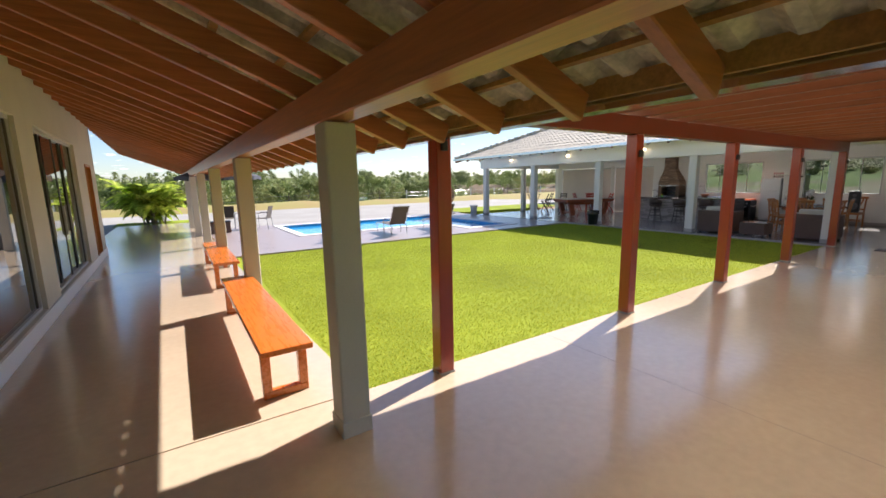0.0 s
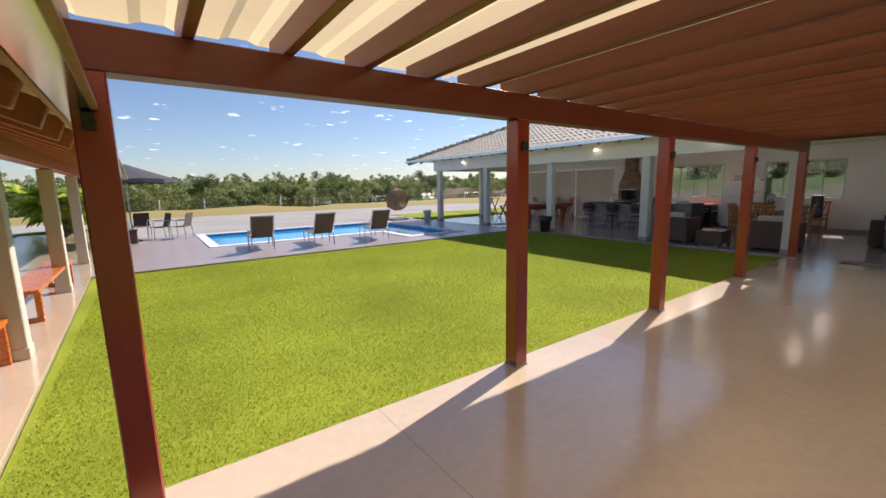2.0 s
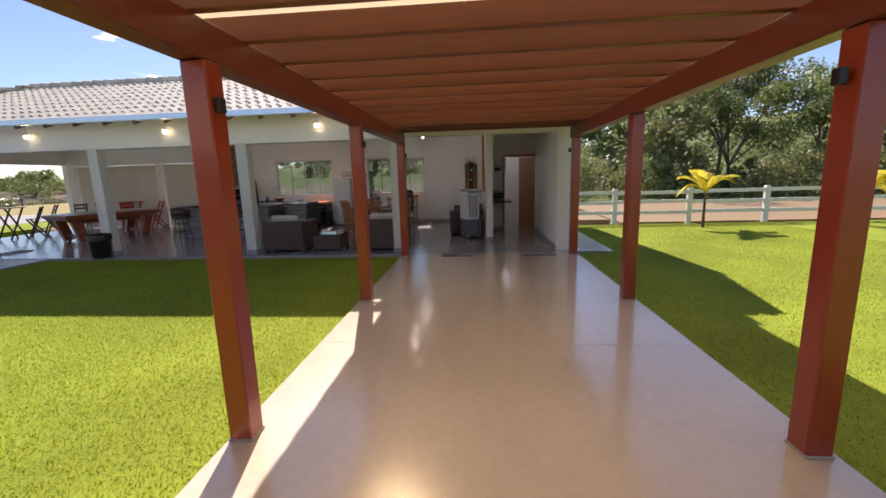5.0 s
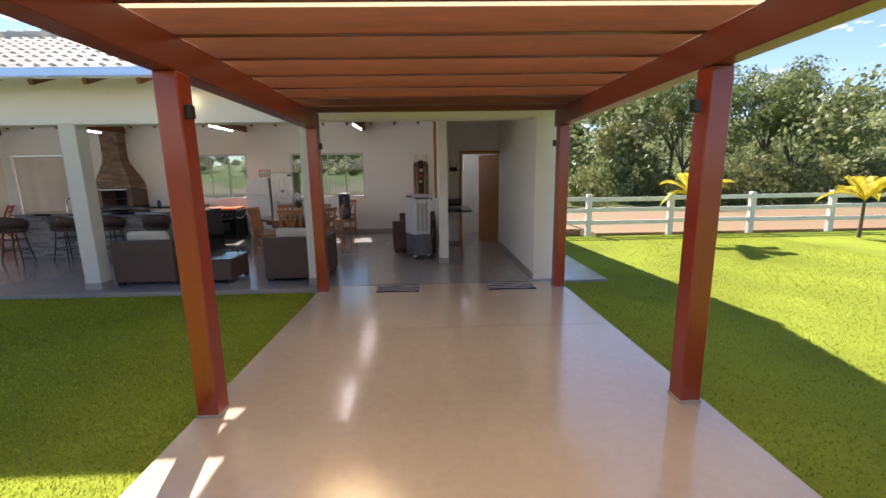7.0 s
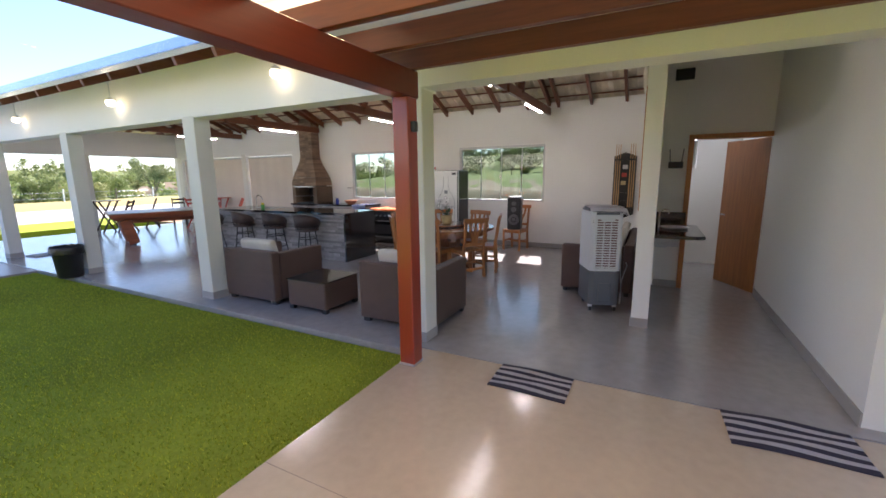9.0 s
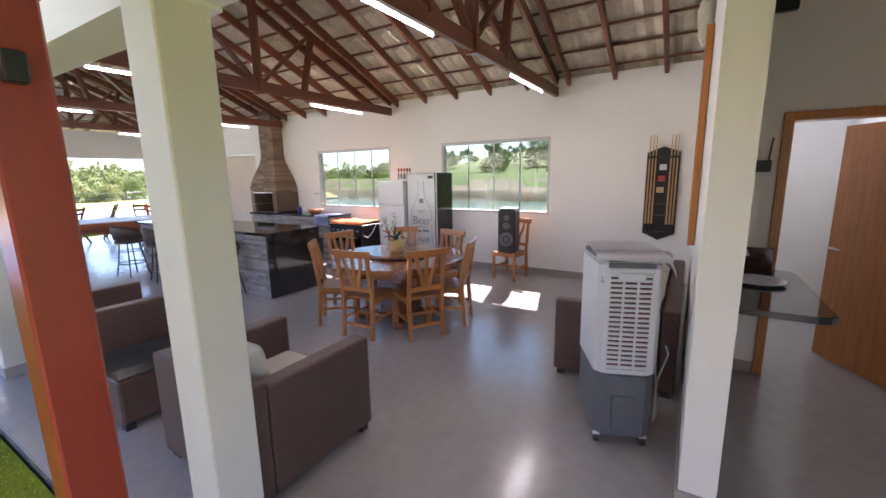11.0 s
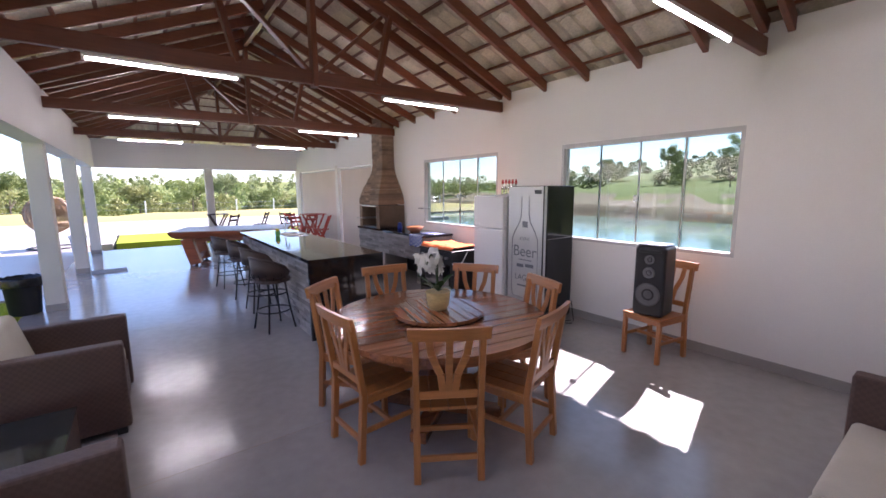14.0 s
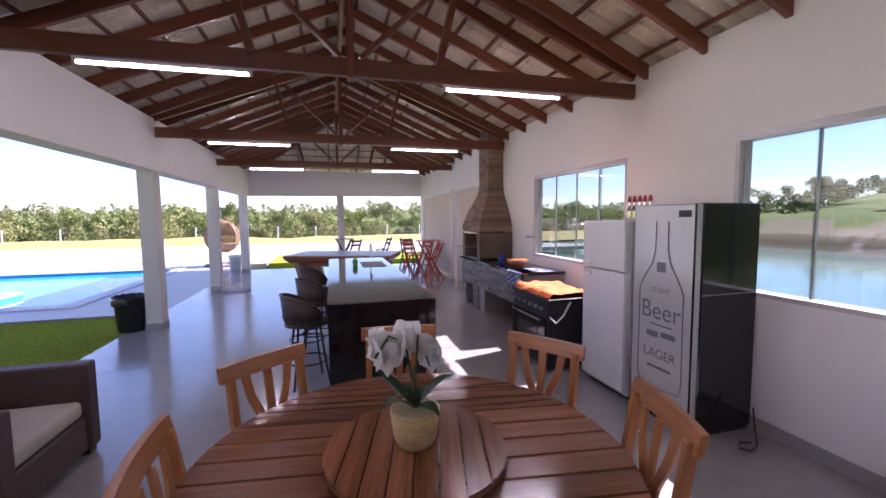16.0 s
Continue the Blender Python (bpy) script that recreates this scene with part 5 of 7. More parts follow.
part("waterfall_end", one_box(-0.465, 0.47, -1.97, -1.93, 0.0, 0.905, 0.003), GRANITE, isl, "black granite end panel")
part("inner_panel", one_box(0.42, 0.45, -1.93, 1.92, 0.0, 0.905, 0.002), GRANITE, isl)
ledge_strips(isl, pose(-0.402, 1.90, 0, 0, 0, -90) @ Matrix.Diagonal((1, -1, 1, 1)), 3.82, 0.9, LEDGE, 3)
for x0, x1, y0, y1 in SINK:
    bm = bmesh.new()
    lo = [bm.verts.new((x, y, 0.907)) for x, y in ((x0 + 0.02, y0 + 0.02), (x1 - 0.02, y0 + 0.02), (x1 - 0.02, y1 - 0.02), (x0 + 0.02, y1 - 0.02))]
    hi = [bm.verts.new((x, y, 0.949)) for x, y in ((x0 + 0.002, y0 + 0.002), (x1 - 0.002, y0 + 0.002), (x1 - 0.002, y1 - 0.002), (x0 + 0.002, y1 - 0.002))]
    bm.faces.new(lo)
    for k in range(4):
        bm.faces.new((lo[k], hi[k], hi[(k + 1) % 4], lo[(k + 1) % 4]))
    part("sink_bowl", bm, STEEL, wtop, "inset steel sink bowl")
part("tap", tube(bmesh.new(), [(0.20, 1.32, 0.946), (0.20, 1.32, 1.14), (0.20, 1.30, 1.20), (0.20, 1.22, 1.24), (0.20, 1.13, 1.20), (0.20, 1.10, 1.13)], 0.012, 8), CHROME, wtop, "arched chrome tap")
cup = thing("sponge_holder", "small green and yellow sponge cup on the island", "cup", (15.93, 9.3, 0.949))
GREEN_P = surface("green_plastic", (0.10, 0.35, 0.08), 0.4, bump=0)
YEL_P = surface("yellow_sponge", (0.65, 0.50, 0.05), 0.9, bump=0.2)
part("cup", lathe(bmesh.new(), [(0.035, 0), (0.045, 0.09), (0.04, 0.09), (0.03, 0.01)], 16), GREEN_P, cup)
part("sponge", one_box(-0.02, 0.02, -0.03, 0.03, 0.03, 0.13, 0.006), YEL_P, cup)

# bar stools
DARK_WICKER = surface("dark_brown_wicker", (0.055, 0.035, 0.028), 0.5, scale=6, spread=0.25, bump=0.7, fine=150, stretch=(1, 1, 2))
IRON = surface("dark_iron", (0.025, 0.022, 0.022), 0.45, metal=0.6, scale=8, bump=0.05)


def bar_stool(at, turn):
    ob = thing("bar_stool", "dark woven bar stool with a low rounded back on iron legs", "bar stool", at, turn, "stools at the island")
    part("seat", lathe(bmesh.new(), [(0.18, 0.60), (0.215, 0.61), (0.22, 0.635), (0.2, 0.655), (0.02, 0.65)], 24), DARK_WICKER, ob, smooth=True)
    bm = bmesh.new()
    rows = []
    for i in range(17):
        a = math.pi * (0.36 + 1.28 * i / 16)
        u = math.sin(math.pi * i / 16)
        zt = 0.73 + 0.19 * u ** 0.6
        rows.append([bm.verts.new((math.cos(a) * r, math.sin(a) * r, z)) for r, z in ((0.225, 0.66 + 0.03 * u), (0.25, zt), (0.235, zt), (0.21, 0.66 + 0.03 * u))])
    for A, B in zip(rows, rows[1:]):
        for k in range(4):
            bm.faces.new((A[k], B[k], B[(k + 1) % 4], A[(k + 1) % 4]))
    bm.faces.new(rows[0]); bm.faces.new(rows[-1][::-1])
    part("backrest", bm, DARK_WICKER, ob, smooth=True)
    part("top_rim", tube(bmesh.new(), [(0.243 * math.cos(a), 0.243 * math.sin(a), 0.735 + 0.19 * math.sin(math.pi * i / 16) ** 0.6) for i, a in ((i, math.pi * (0.36 + 1.28 * i / 16)) for i in range(17))], 0.014, 6), DARK_WICKER, ob)
    for k in range(4):
        a = math.pi / 4 + k * math.pi / 2
        part("leg", tube(bmesh.new(), [(0.15 * math.cos(a), 0.15 * math.sin(a), 0.60), (0.19 * math.cos(a), 0.19 * math.sin(a), 0.3), (0.25 * math.cos(a), 0.25 * math.sin(a), 0.0)], 0.011, 7), IRON, ob)
    for z, r in ((0.24, 0.195), (0.46, 0.168)):
        part("foot_ring", tube(bmesh.new(), [(r * math.cos(a), r * math.sin(a), z) for a in (2 * math.pi * k / 24 for k in range(24))], 0.009, 6, True), IRON, ob)
    for k in range(9):
        a = math.pi * (0.5 + k / 8)
        part("spindle", one_rod((0.205 * math.cos(a), 0.205 * math.sin(a), 0.64), (0.232 * math.cos(a), 0.232 * math.sin(a), 0.72), 0.006, n=5), IRON, ob)
    return ob


bs = bar_stool((15.33, 7.34, 0.003), 15)
for x, y, t in ((15.40, 8.32, 5), (15.38, 9.25, 350), (15.28, 10.2, 12)):
    copy_thing(bs, pose(x, y, 0.003, 0, 0, t))

# ---- barbecue with its tapering hood ----
bq = thing("brick_barbecue", "stone-clad built-in barbecue with a tapering chimney hood", "barbecue", (18.4, 9.9, 0.003))
part("counter_body", one_box(-0.29, 0.32, -1.85, 0.82, 0.42, 0.86), SKIRT, bq)
for y0, y1 in ((-1.85, -1.62), (-0.35, -0.1), (0.55, 0.82)):
    part("pier", one_box(-0.29, 0.32, y0, y1, 0, 0.42), SKIRT, bq)
# black panel standing in for the shade inside the open bays
part("back_panel", one_box(0.25, 0.32, -1.62, 0.55, 0, 0.42), BLACK, bq)
part("counter_top", one_box(-0.34, 0.325, -1.88, 0.85, 0.862, 0.90, 0.004), GRANITE, bq, "dark granite counter")
ledge_strips(bq, pose(-0.29, 0.82, 0.0, 0, 0, -90) @ Matrix.Diagonal((1, -1, 1, 1)), 2.67, 0.86, LEDGE, 5, z0=0.42)
for x0, w in ((0.0, 0.27), (0.65, 0.25), (2.44, 0.23)):
    ledge_strips(bq, pose(-0.29, 0.82 - x0, 0.0, 0, 0, -90) @ Matrix.Diagonal((1, -1, 1, 1)), w, 0.42, LEDGE, 9 + int(x0 * 10))
part("firebox", one_box(-0.28, 0.32, -0.16, 0.78, 0.90, 0.93), BLACK, bq)
for y0, y1 in ((-0.16, -0.02), (0.66, 0.78)):
    part("firebox_cheek", one_box(-0.30, 0.32, y0, y1, 0.90, 1.38), TAN_LEDGE, bq)
part("firebox_back", one_box(0.24, 0.32, -0.02, 0.66, 0.93, 1.38), BLACK, bq, "sooty black firebox wall")
part("firebox_shelf", one_box(-0.30, 0.24, -0.02, 0.66, 1.36, 1.40), BLACK, bq)
part("opening_trim", one_box(-0.31, -0.302, -0.04, 0.68, 1.36, 1.385), STEEL, bq)
for k in range(2):
    part("skewer_bar", one_rod((-0.55, 0.1 + 0.3 * k, 1.12), (0.1, 0.1 + 0.3 * k, 1.12), 0.006, n=6), STEEL, bq)


def hood_stones(parent, mat, seed):
    rng = random.Random(seed)
    z = 1.40
    while z < 3.25:
        ch = rng.uniform(0.04, 0.06)
        k = 1 - min(1.0, (z - 1.40) / 0.85)
        bell = k * k * (3 - 2 * k)
        y0, y1 = 0.24 - 0.40 * bell, 0.72 + 0.06 * bell
        fx = 0.03 - 0.33 * bell
        y = y0
        while y < y1 - 0.01:
            ln = min(rng.uniform(0.1, 0.3), y1 - y)
            part("stone", one_box(fx - rng.uniform(0, 0.012), 0.32, y + 0.0015, y + ln - 0.0015, z + 0.001, z + ch - 0.001), mat, parent)
            y += ln
        z += ch


hood_stones(bq, TAN_LEDGE, 4)

# things on the barbecue counter
CLOTH_B = bpy.data.materials.new("blue_check_cloth")
CLOTH_B.use_nodes = True
nn, nl = CLOTH_B.node_tree.nodes, CLOTH_B.node_tree.links
chk = nn.new("ShaderNodeTexChecker"); chk.inputs["Scale"].default_value = 28
chk.inputs["Color1"].default_value = (0.03, 0.08, 0.42, 1); chk.inputs["Color2"].default_value = (0.65, 0.68, 0.75, 1)
tcn = nn.new("ShaderNodeTexCoord"); nl.new(tcn.outputs["Object"], chk.inputs["Vector"]); nl.new(chk.outputs[0], nn["Principled BSDF"].inputs["Base Color"])
nn["Principled BSDF"].inputs["Roughness"].default_value = 0.9
cl = thing("checked_cloth", "blue and white checked cloth draped over the counter edge", "cloth", (18.3, 8.25, 0.904))
bm = bmesh.new()
rows = []
for i in range(13):
    y = -0.22 + 0.44 * i / 12
    wv = 0.008 * math.sin(i * 1.7)
    rows.append([bm.verts.new(p) for p in ((0.3, y, 0.004), (0.0, y, 0.006), (-0.235, y, 0.006), (-0.262 + wv, y, -0.02), (-0.268 + wv * 1.5, y, -0.12), (-0.27 + wv * 2, y, -0.2 + 0.01 * math.sin(i)))])
for A, B in zip(rows, rows[1:]):
    for k in range(5):
        bm.faces.new((A[k], A[k + 1], B[k + 1], B[k]))
ex = bmesh.ops.solidify(bm, geom=bm.faces[:], thickness=0.003)
part("cloth", bm, CLOTH_B, cl, smooth=True)
TERRA = surface("terracotta_bowl", (0.40, 0.13, 0.06), 0.6, scale=8, bump=0.1)
bw = thing("clay_bowl", "terracotta clay bowl on the barbecue counter", "bowl", (18.35, 8.75, 0.904))
part("bowl", lathe(bmesh.new(), [(0.09, 0), (0.15, 0.05), (0.17, 0.10), (0.155, 0.10), (0.12, 0.05), (0.02, 0.02)], 24), TERRA, bw, smooth=True)
part("board", one_box(-0.14, 0.14, -0.14, 0.14, 0.101, 0.112, 0.003), CHAIR_X, bw)
bl = thing("blue_jug", "small dark blue enamel jug on the counter", "jug", (18.25, 9.15, 0.904))
part("body", lathe(bmesh.new(), [(0.045, 0), (0.05, 0.08), (0.035, 0.14), (0.04, 0.16)], 18), surface("blue_enamel", (0.03, 0.05, 0.30), 0.3, bump=0), bl, smooth=True)
part("handle", tube(bmesh.new(), [(0.04, 0, 0.14), (0.075, 0, 0.11), (0.075, 0, 0.06), (0.048, 0, 0.04)], 0.006, 6), BLACK, bl)
sk = thing("skewer_rack", "chrome skewer hooks on the wall by the hood", "wall rack", (18.71, 8.95, 1.34))
part("bar", one_rod((0, -0.2, 0), (0, 0.2, 0), 0.008), STEEL, sk)
for k in range(4):
    part("hook", tube(bmesh.new(), [(0, -0.16 + 0.1 * k, 0), (-0.04, -0.16 + 0.1 * k, -0.02), (-0.05, -0.16 + 0.1 * k, 0.01)], 0.004, 5), STEEL, sk)

# ---- gas stove with an orange cloth ----
st = thing("gas_stove", "black gas stove with knobs and an oven door", "stove", (18.08, 7.28, 0.003))
st.scale = (1.0, 1.2, 0.93)
part("body", one_box(-0.3, 0.3, -0.36, 0.36, 0.04, 0.82, 0.008), BLACK, st)
part("hob", one_box(-0.31, 0.31, -0.37, 0.37, 0.821, 0.85, 0.006), IRON, st)
odoor = part("oven_door", one_box(-0.325, -0.301, -0.33, 0.33, 0.14, 0.62, 0.008), GRANITE, st)
part("oven_window", one_box(-0.329, -0.3255, -0.2, 0.2, 0.25, 0.5, 0.001), surface("oven_glass", (0.05, 0.05, 0.055), 0.1, bump=0), odoor)
part("oven_handle", one_rod((-0.36, -0.28, 0.60), (-0.36, 0.28, 0.60), 0.011), STEEL, odoor, "steel rail handle")
for k in range(6):
    bm = one_rod((-0.335, -0.27 + 0.108 * k, 0.73), (-0.301, -0.27 + 0.108 * k, 0.73), 0.022, n=14)
    part("knob", bm, STEEL, st)
for k in range(4):
    part("foot", one_rod((-0.25 + 0.5 * (k % 2), -0.3 + 0.6 * (k // 2), 0), (-0.25 + 0.5 * (k % 2), -0.3 + 0.6 * (k // 2), 0.04), 0.02), BLACK, st)
ORANGE_C = surface("orange_cloth", (0.75, 0.17, 0.04), 0.9, scale=6, spread=0.12, bump=0.3, fine=120)
oc2 = thing("orange_cloth", "crumpled orange cloth covering the hob", "cloth", (18.08, 7.28, 0.797))
oc2.scale = (1.0, 1.2, 1.0)
bm = sheet(-0.29, 0.30, -0.35, 0.35, 0.012, 22, 26, lambda x, y: 0.035 + 0.03 * noise.noise(Vector((x * 7, y * 7, 1))) + 0.012 * noise.noise(Vector((x * 20, y * 20, 2))) - 0.045 * max(0, abs(x) / 0.29 - 0.85) / 0.15)
part("cloth", bm, ORANGE_C, oc2, smooth=True)
hose = thing("gas_hose", "thin pale gas hose hanging in front of the stove", "hose", (17.82, 6.83, 0.52))
part("hose", tube(bmesh.new(), [(0.0, 0.1, 0.2), (-0.02, 0.02, 0.08), (-0.02, -0.1, 0.05), (0.0, -0.2, 0.15), (0.05, -0.25, 0.3)], 0.008, 7), WHITE_PAINT, hose)

# ---- fridges ----
FR_WHITE = surface("white_enamel", (0.72, 0.73, 0.74), 0.3, scale=1.5, spread=0.02, bump=0)
FR_BLACK = surface("glossy_black_panel", (0.01, 0.01, 0.012), 0.12, scale=2, spread=0.2, bump=0, spec=0.6)
f1 = thing("white_fridge", "white two-door refrigerator against the wall", "refrigerator", (18.395, 6.35, 0.003), 0)
part("body", one_box(-0.28, 0.32, -0.30, 0.30, 0.03, 1.62, 0.012), FR_WHITE, f1)
fz_door = part("freezer_door", one_box(-0.345, -0.285, -0.30, 0.30, 1.17, 1.62, 0.014, 2), FR_WHITE, f1)
fg_door = part("fridge_door", one_box(-0.345, -0.285, -0.30, 0.30, 0.08, 1.16, 0.014, 2), FR_WHITE, f1)
part("handle", one_box(-0.365, -0.346, 0.15, 0.28, 1.10, 1.13, 0.005), FR_WHITE, fg_door)
part("handle", one_box(-0.365, -0.346, 0.15, 0.28, 1.20, 1.23, 0.005), FR_WHITE, fz_door)
part("plinth", one_box(-0.26, 0.3, -0.27, 0.27, 0.0, 0.03), BLACK, f1)
f2 = thing("beer_fridge", "tall silver-doored beer cooler with glossy black sides", "refrigerator", (18.435, 5.69, 0.003), 0)
part("cabinet", one_box(-0.27, 0.265, -0.305, 0.305, 0.03, 1.755, 0.008), FR_BLACK, f2)
fdoor = part("door", one_box(-0.335, -0.275, -0.305, 0.305, 0.10, 1.75, 0.008), surface("silver_door_panel", (0.56, 0.56, 0.55), 0.3, metal=0.35, scale=1.5, spread=0.05, bump=0), f2, "silver printed door")
part("door_trim", one_box(-0.338, -0.3345, -0.307, -0.29, 0.10, 1.75), FR_BLACK, fdoor)
part("side_seam", one_box(-0.26, 0.26, -0.3075, -0.3055, 1.08, 1.085), SKIRT, f2)
part("display", one_box(-0.3385, -0.3355, -0.26, -0.15, 1.655, 1.705), BLACK, fdoor, "small black temperature display")
part("kick_panel", one_box(-0.3, 0.26, -0.29, 0.29, 0.0, 0.095), BLACK, f2)
INK = surface("dark_grey_print", (0.15, 0.16, 0.18), 0.5, bump=0, spread=0.05)


def lettering(body, size, at, mat, parent, extrude=0.0006):
    cu = bpy.data.curves.new("text", "FONT")
    cu.body, cu.size, cu.align_x, cu.align_y, cu.extrude = body, size, "CENTER", "CENTER", extrude
    tmp = new("text", cu)
    dg = bpy.context.evaluated_depsgraph_get()
    me = bpy.data.meshes.new_from_object(tmp.evaluated_get(dg))
    bpy.data.objects.remove(tmp)
    me.materials.clear(); me.materials.append(mat)
    ob = new("lettering", me)
    ob.parent = parent
    ob.matrix_local = at
    return ob


# printed bottle outline, with its words, on the silver door (looking along +x: right is -y)
def on_door(y, z):
    return pose(-0.3365, y, z, 90, 0, -90)
bm = bmesh.new()
half = [(0.06, 1.62), (0.062, 1.40), (0.09, 1.29), (0.17, 1.17), (0.218, 1.07), (0.222, 0.36), (0.20, 0.29), (0.0, 0.27)]
pts = [(-0.338, y, z) for y, z in half] + [(-0.338, -y, z) for y, z in half[-2::-1]]
tube(bm, pts, 0.004, 5)
part("bottle_outline", bm, INK, fdoor)
lettering("STOUT", 0.055, on_door(0, 1.07), INK, fdoor)
lettering("Beer", 0.21, on_door(0, 0.90), INK, fdoor)
lettering("LAGER", 0.11, on_door(0, 0.55), INK, fdoor)
for yy, zz, w in ((0.075, 0.71, 0.06), (-0.085, 0.72, 0.07)):
    part("print_badge", one_box(-0.3375, -0.3355, yy - w, yy + w, zz - 0.022, zz + 0.022), INK, fdoor)
part("print_line", one_box(-0.3372, -0.3355, -0.12, 0.12, 0.43, 0.452), INK, fdoor)
part("print_line", one_box(-0.3372, -0.3355, -0.12, 0.10, 0.785, 0.797), INK, fdoor)
part("print_block", one_box(-0.3372, -0.3355, -0.045, 0.045, 1.22, 1.30), INK, fdoor)
cb = thing("power_cable", "loose black power cable on the floor by the cooler", "cable", (18.45, 5.2, 0.003))
part("cable", tube(bmesh.new(), [(0.1, 0.06, 0.25), (0.08, 0.02, 0.1), (0.05, -0.02, 0.012), (-0.05, -0.06, 0.008), (-0.1, -0.01, 0.008), (-0.03, 0.05, 0.008), (0.05, 0.02, 0.01)], 0.006, 6), BLACK, cb)
# flag-topped bottle rack on the white fridge
rk = thing("bottle_rack", "rack of small red and white bottles on the white fridge", "bottle rack", (18.36, 6.24, 1.626))
RED_P = surface("red_plastic", (0.45, 0.03, 0.03), 0.4, bump=0)
part("tray", one_box(-0.05, 0.05, -0.17, 0.17, 0, 0.02, 0.004), FR_WHITE, rk)
for k in range(5):
    y = -0.13 + 0.065 * k
    part("bottle", lathe(bmesh.new(), [(0.022, 0.021), (0.024, 0.09), (0.01, 0.14), (0.01, 0.17)], 12, (0, y, 0)), CHROME, rk)
    part("cap", lathe(bmesh.new(), [(0.018, 0.17), (0.02, 0.185), (0.012, 0.225), (0.006, 0.23)], 12, (0, y, 0)), RED_P, rk, "red pointed cap")

# ---- wicker lounge ----
def weave(m, scale, depth=0.5):
    """Adds a basket-weave relief to a material."""
    n, l = m.node_tree.nodes, m.node_tree.links
    co = n.new("ShaderNodeTexCoord")
    ch = n.new("ShaderNodeTexChecker"); ch.inputs["Scale"].default_value = scale
    ch.inputs["Color1"].default_value, ch.inputs["Color2"].default_value = (1, 1, 1, 1), (0.25, 0.25, 0.25, 1)
    l.new(co.outputs["Object"], ch.inputs["Vector"])
    bp = n.new("ShaderNodeBump"); bp.inputs["Strength"].default_value, bp.inputs["Distance"].default_value = depth, 0.006
    l.new(ch.outputs["Color"], bp.inputs["Height"])
    b = n["Principled BSDF"]
    old = b.inputs["Normal"].links[0].from_socket
    l.new(old, bp.inputs["Normal"]); l.new(bp.outputs[0], b.inputs["Normal"])
    src = b.inputs["Base Color"].links[0].from_socket
    mx = n.new("ShaderNodeMix"); mx.data_type, mx.blend_type = "RGBA", "MULTIPLY"
    mx.inputs["Factor"].default_value = 0.2
    l.new(src, mx.inputs["A"]); l.new(ch.outputs["Color"], mx.inputs["B"]); l.new(mx.outputs["Result"], b.inputs["Base Color"])
    return m


LOUNGE = surface("brown_wicker_weave", (0.105, 0.062, 0.05), 0.5, scale=4, spread=0.12, bump=0.7, fine=170, stretch=(1, 1, 2.5))

weave(LOUNGE, 48)


def wicker_seat(name, label, at, turn, w, d=0.88, group="wicker lounge set", cushions=1):
    """Faces +x; w wide along y."""
    ob = thing(name, label, "sofa" if w > 1.3 else "armchair", at, turn, group)
    part("seat_base", one_box(-d / 2 + 0.12, d / 2 - 0.02, -w / 2 + 0.13, w / 2 - 0.13, 0.05, 0.30, 0.015), LOUNGE, ob)
    part("back", one_box(-d / 2, -d / 2 + 0.118, -w / 2, w / 2, 0.05, 0.70, 0.018, 2), LOUNGE, ob)
    for s in (-1, 1):
        y0, y1 = (s * w / 2, s * (w / 2 - 0.125)) if s < 0 else (w / 2 - 0.125, w / 2)
        part("arm", one_box(-d / 2 + 0.12, d / 2, y0, y1, 0.05, 0.67, 0.018, 2), LOUNGE, ob)
        for x in (-d / 2 + 0.06, d / 2 - 0.06):
            part("foot", one_box(x - 0.03, x + 0.03, min(y0, y1) + 0.02, max(y0, y1) - 0.02, 0, 0.05), BLACK, ob)
    iw = (w - 0.26) / cushions
    for k in range(cushions):
        y = -w / 2 + 0.13 + iw * (k + 0.5)
        part("seat_cushion", one_box(-d / 2 + 0.13, d / 2 - 0.03, y - iw / 2 + 0.006, y + iw / 2 - 0.006, 0.301, 0.42, 0.035, 3), CREAM, ob, "cream seat cushion", smooth=True)
        bm = one_box(-0.06, 0.06, -iw / 2 + 0.03, iw / 2 - 0.03, -0.22, 0.22, 0.05, 3)
        bm.transform(pose(-d / 2 + 0.225, y, 0.61, 0, -14, 0))
        part("back_cushion", bm, CREAM, ob, "cream back cushion", smooth=True)
    return ob


ac = wicker_seat("wicker_armchair", "brown wicker armchair with cream cushions at the open front", (13.51, 3.79, 0.003), 0, 0.94)
copy_thing(ac, pose(13.47, 6.08, 0.003, 0, 0, 0))
wicker_seat("wicker_sofa", "long brown wicker sofa with cream cushions against the partition", (16.35, 2.0, 0.003), 90, 2.05, 0.92, cushions=2)
ct = thing("coffee_table", "low brown wicker coffee table with a glass top", "coffee table", (13.35, 5.07, 0.003))
part("body", one_box(-0.31, 0.31, -0.31, 0.31, 0.05, 0.38, 0.015), LOUNGE, ct)
part("glass_top", one_box(-0.315, 0.315, -0.315, 0.315, 0.381, 0.389, 0.002), surface("dark_table_glass", (0.03, 0.035, 0.035), 0.04, bump=0, spec=0.8), ct, "dark glass top")
for sx in (-1, 1):
    for sy in (-1, 1):
        part("foot", one_box(sx * 0.27 - 0.03, sx * 0.27 + 0.03, sy * 0.27 - 0.03, sy * 0.27 + 0.03, 0, 0.05), BLACK, ct)

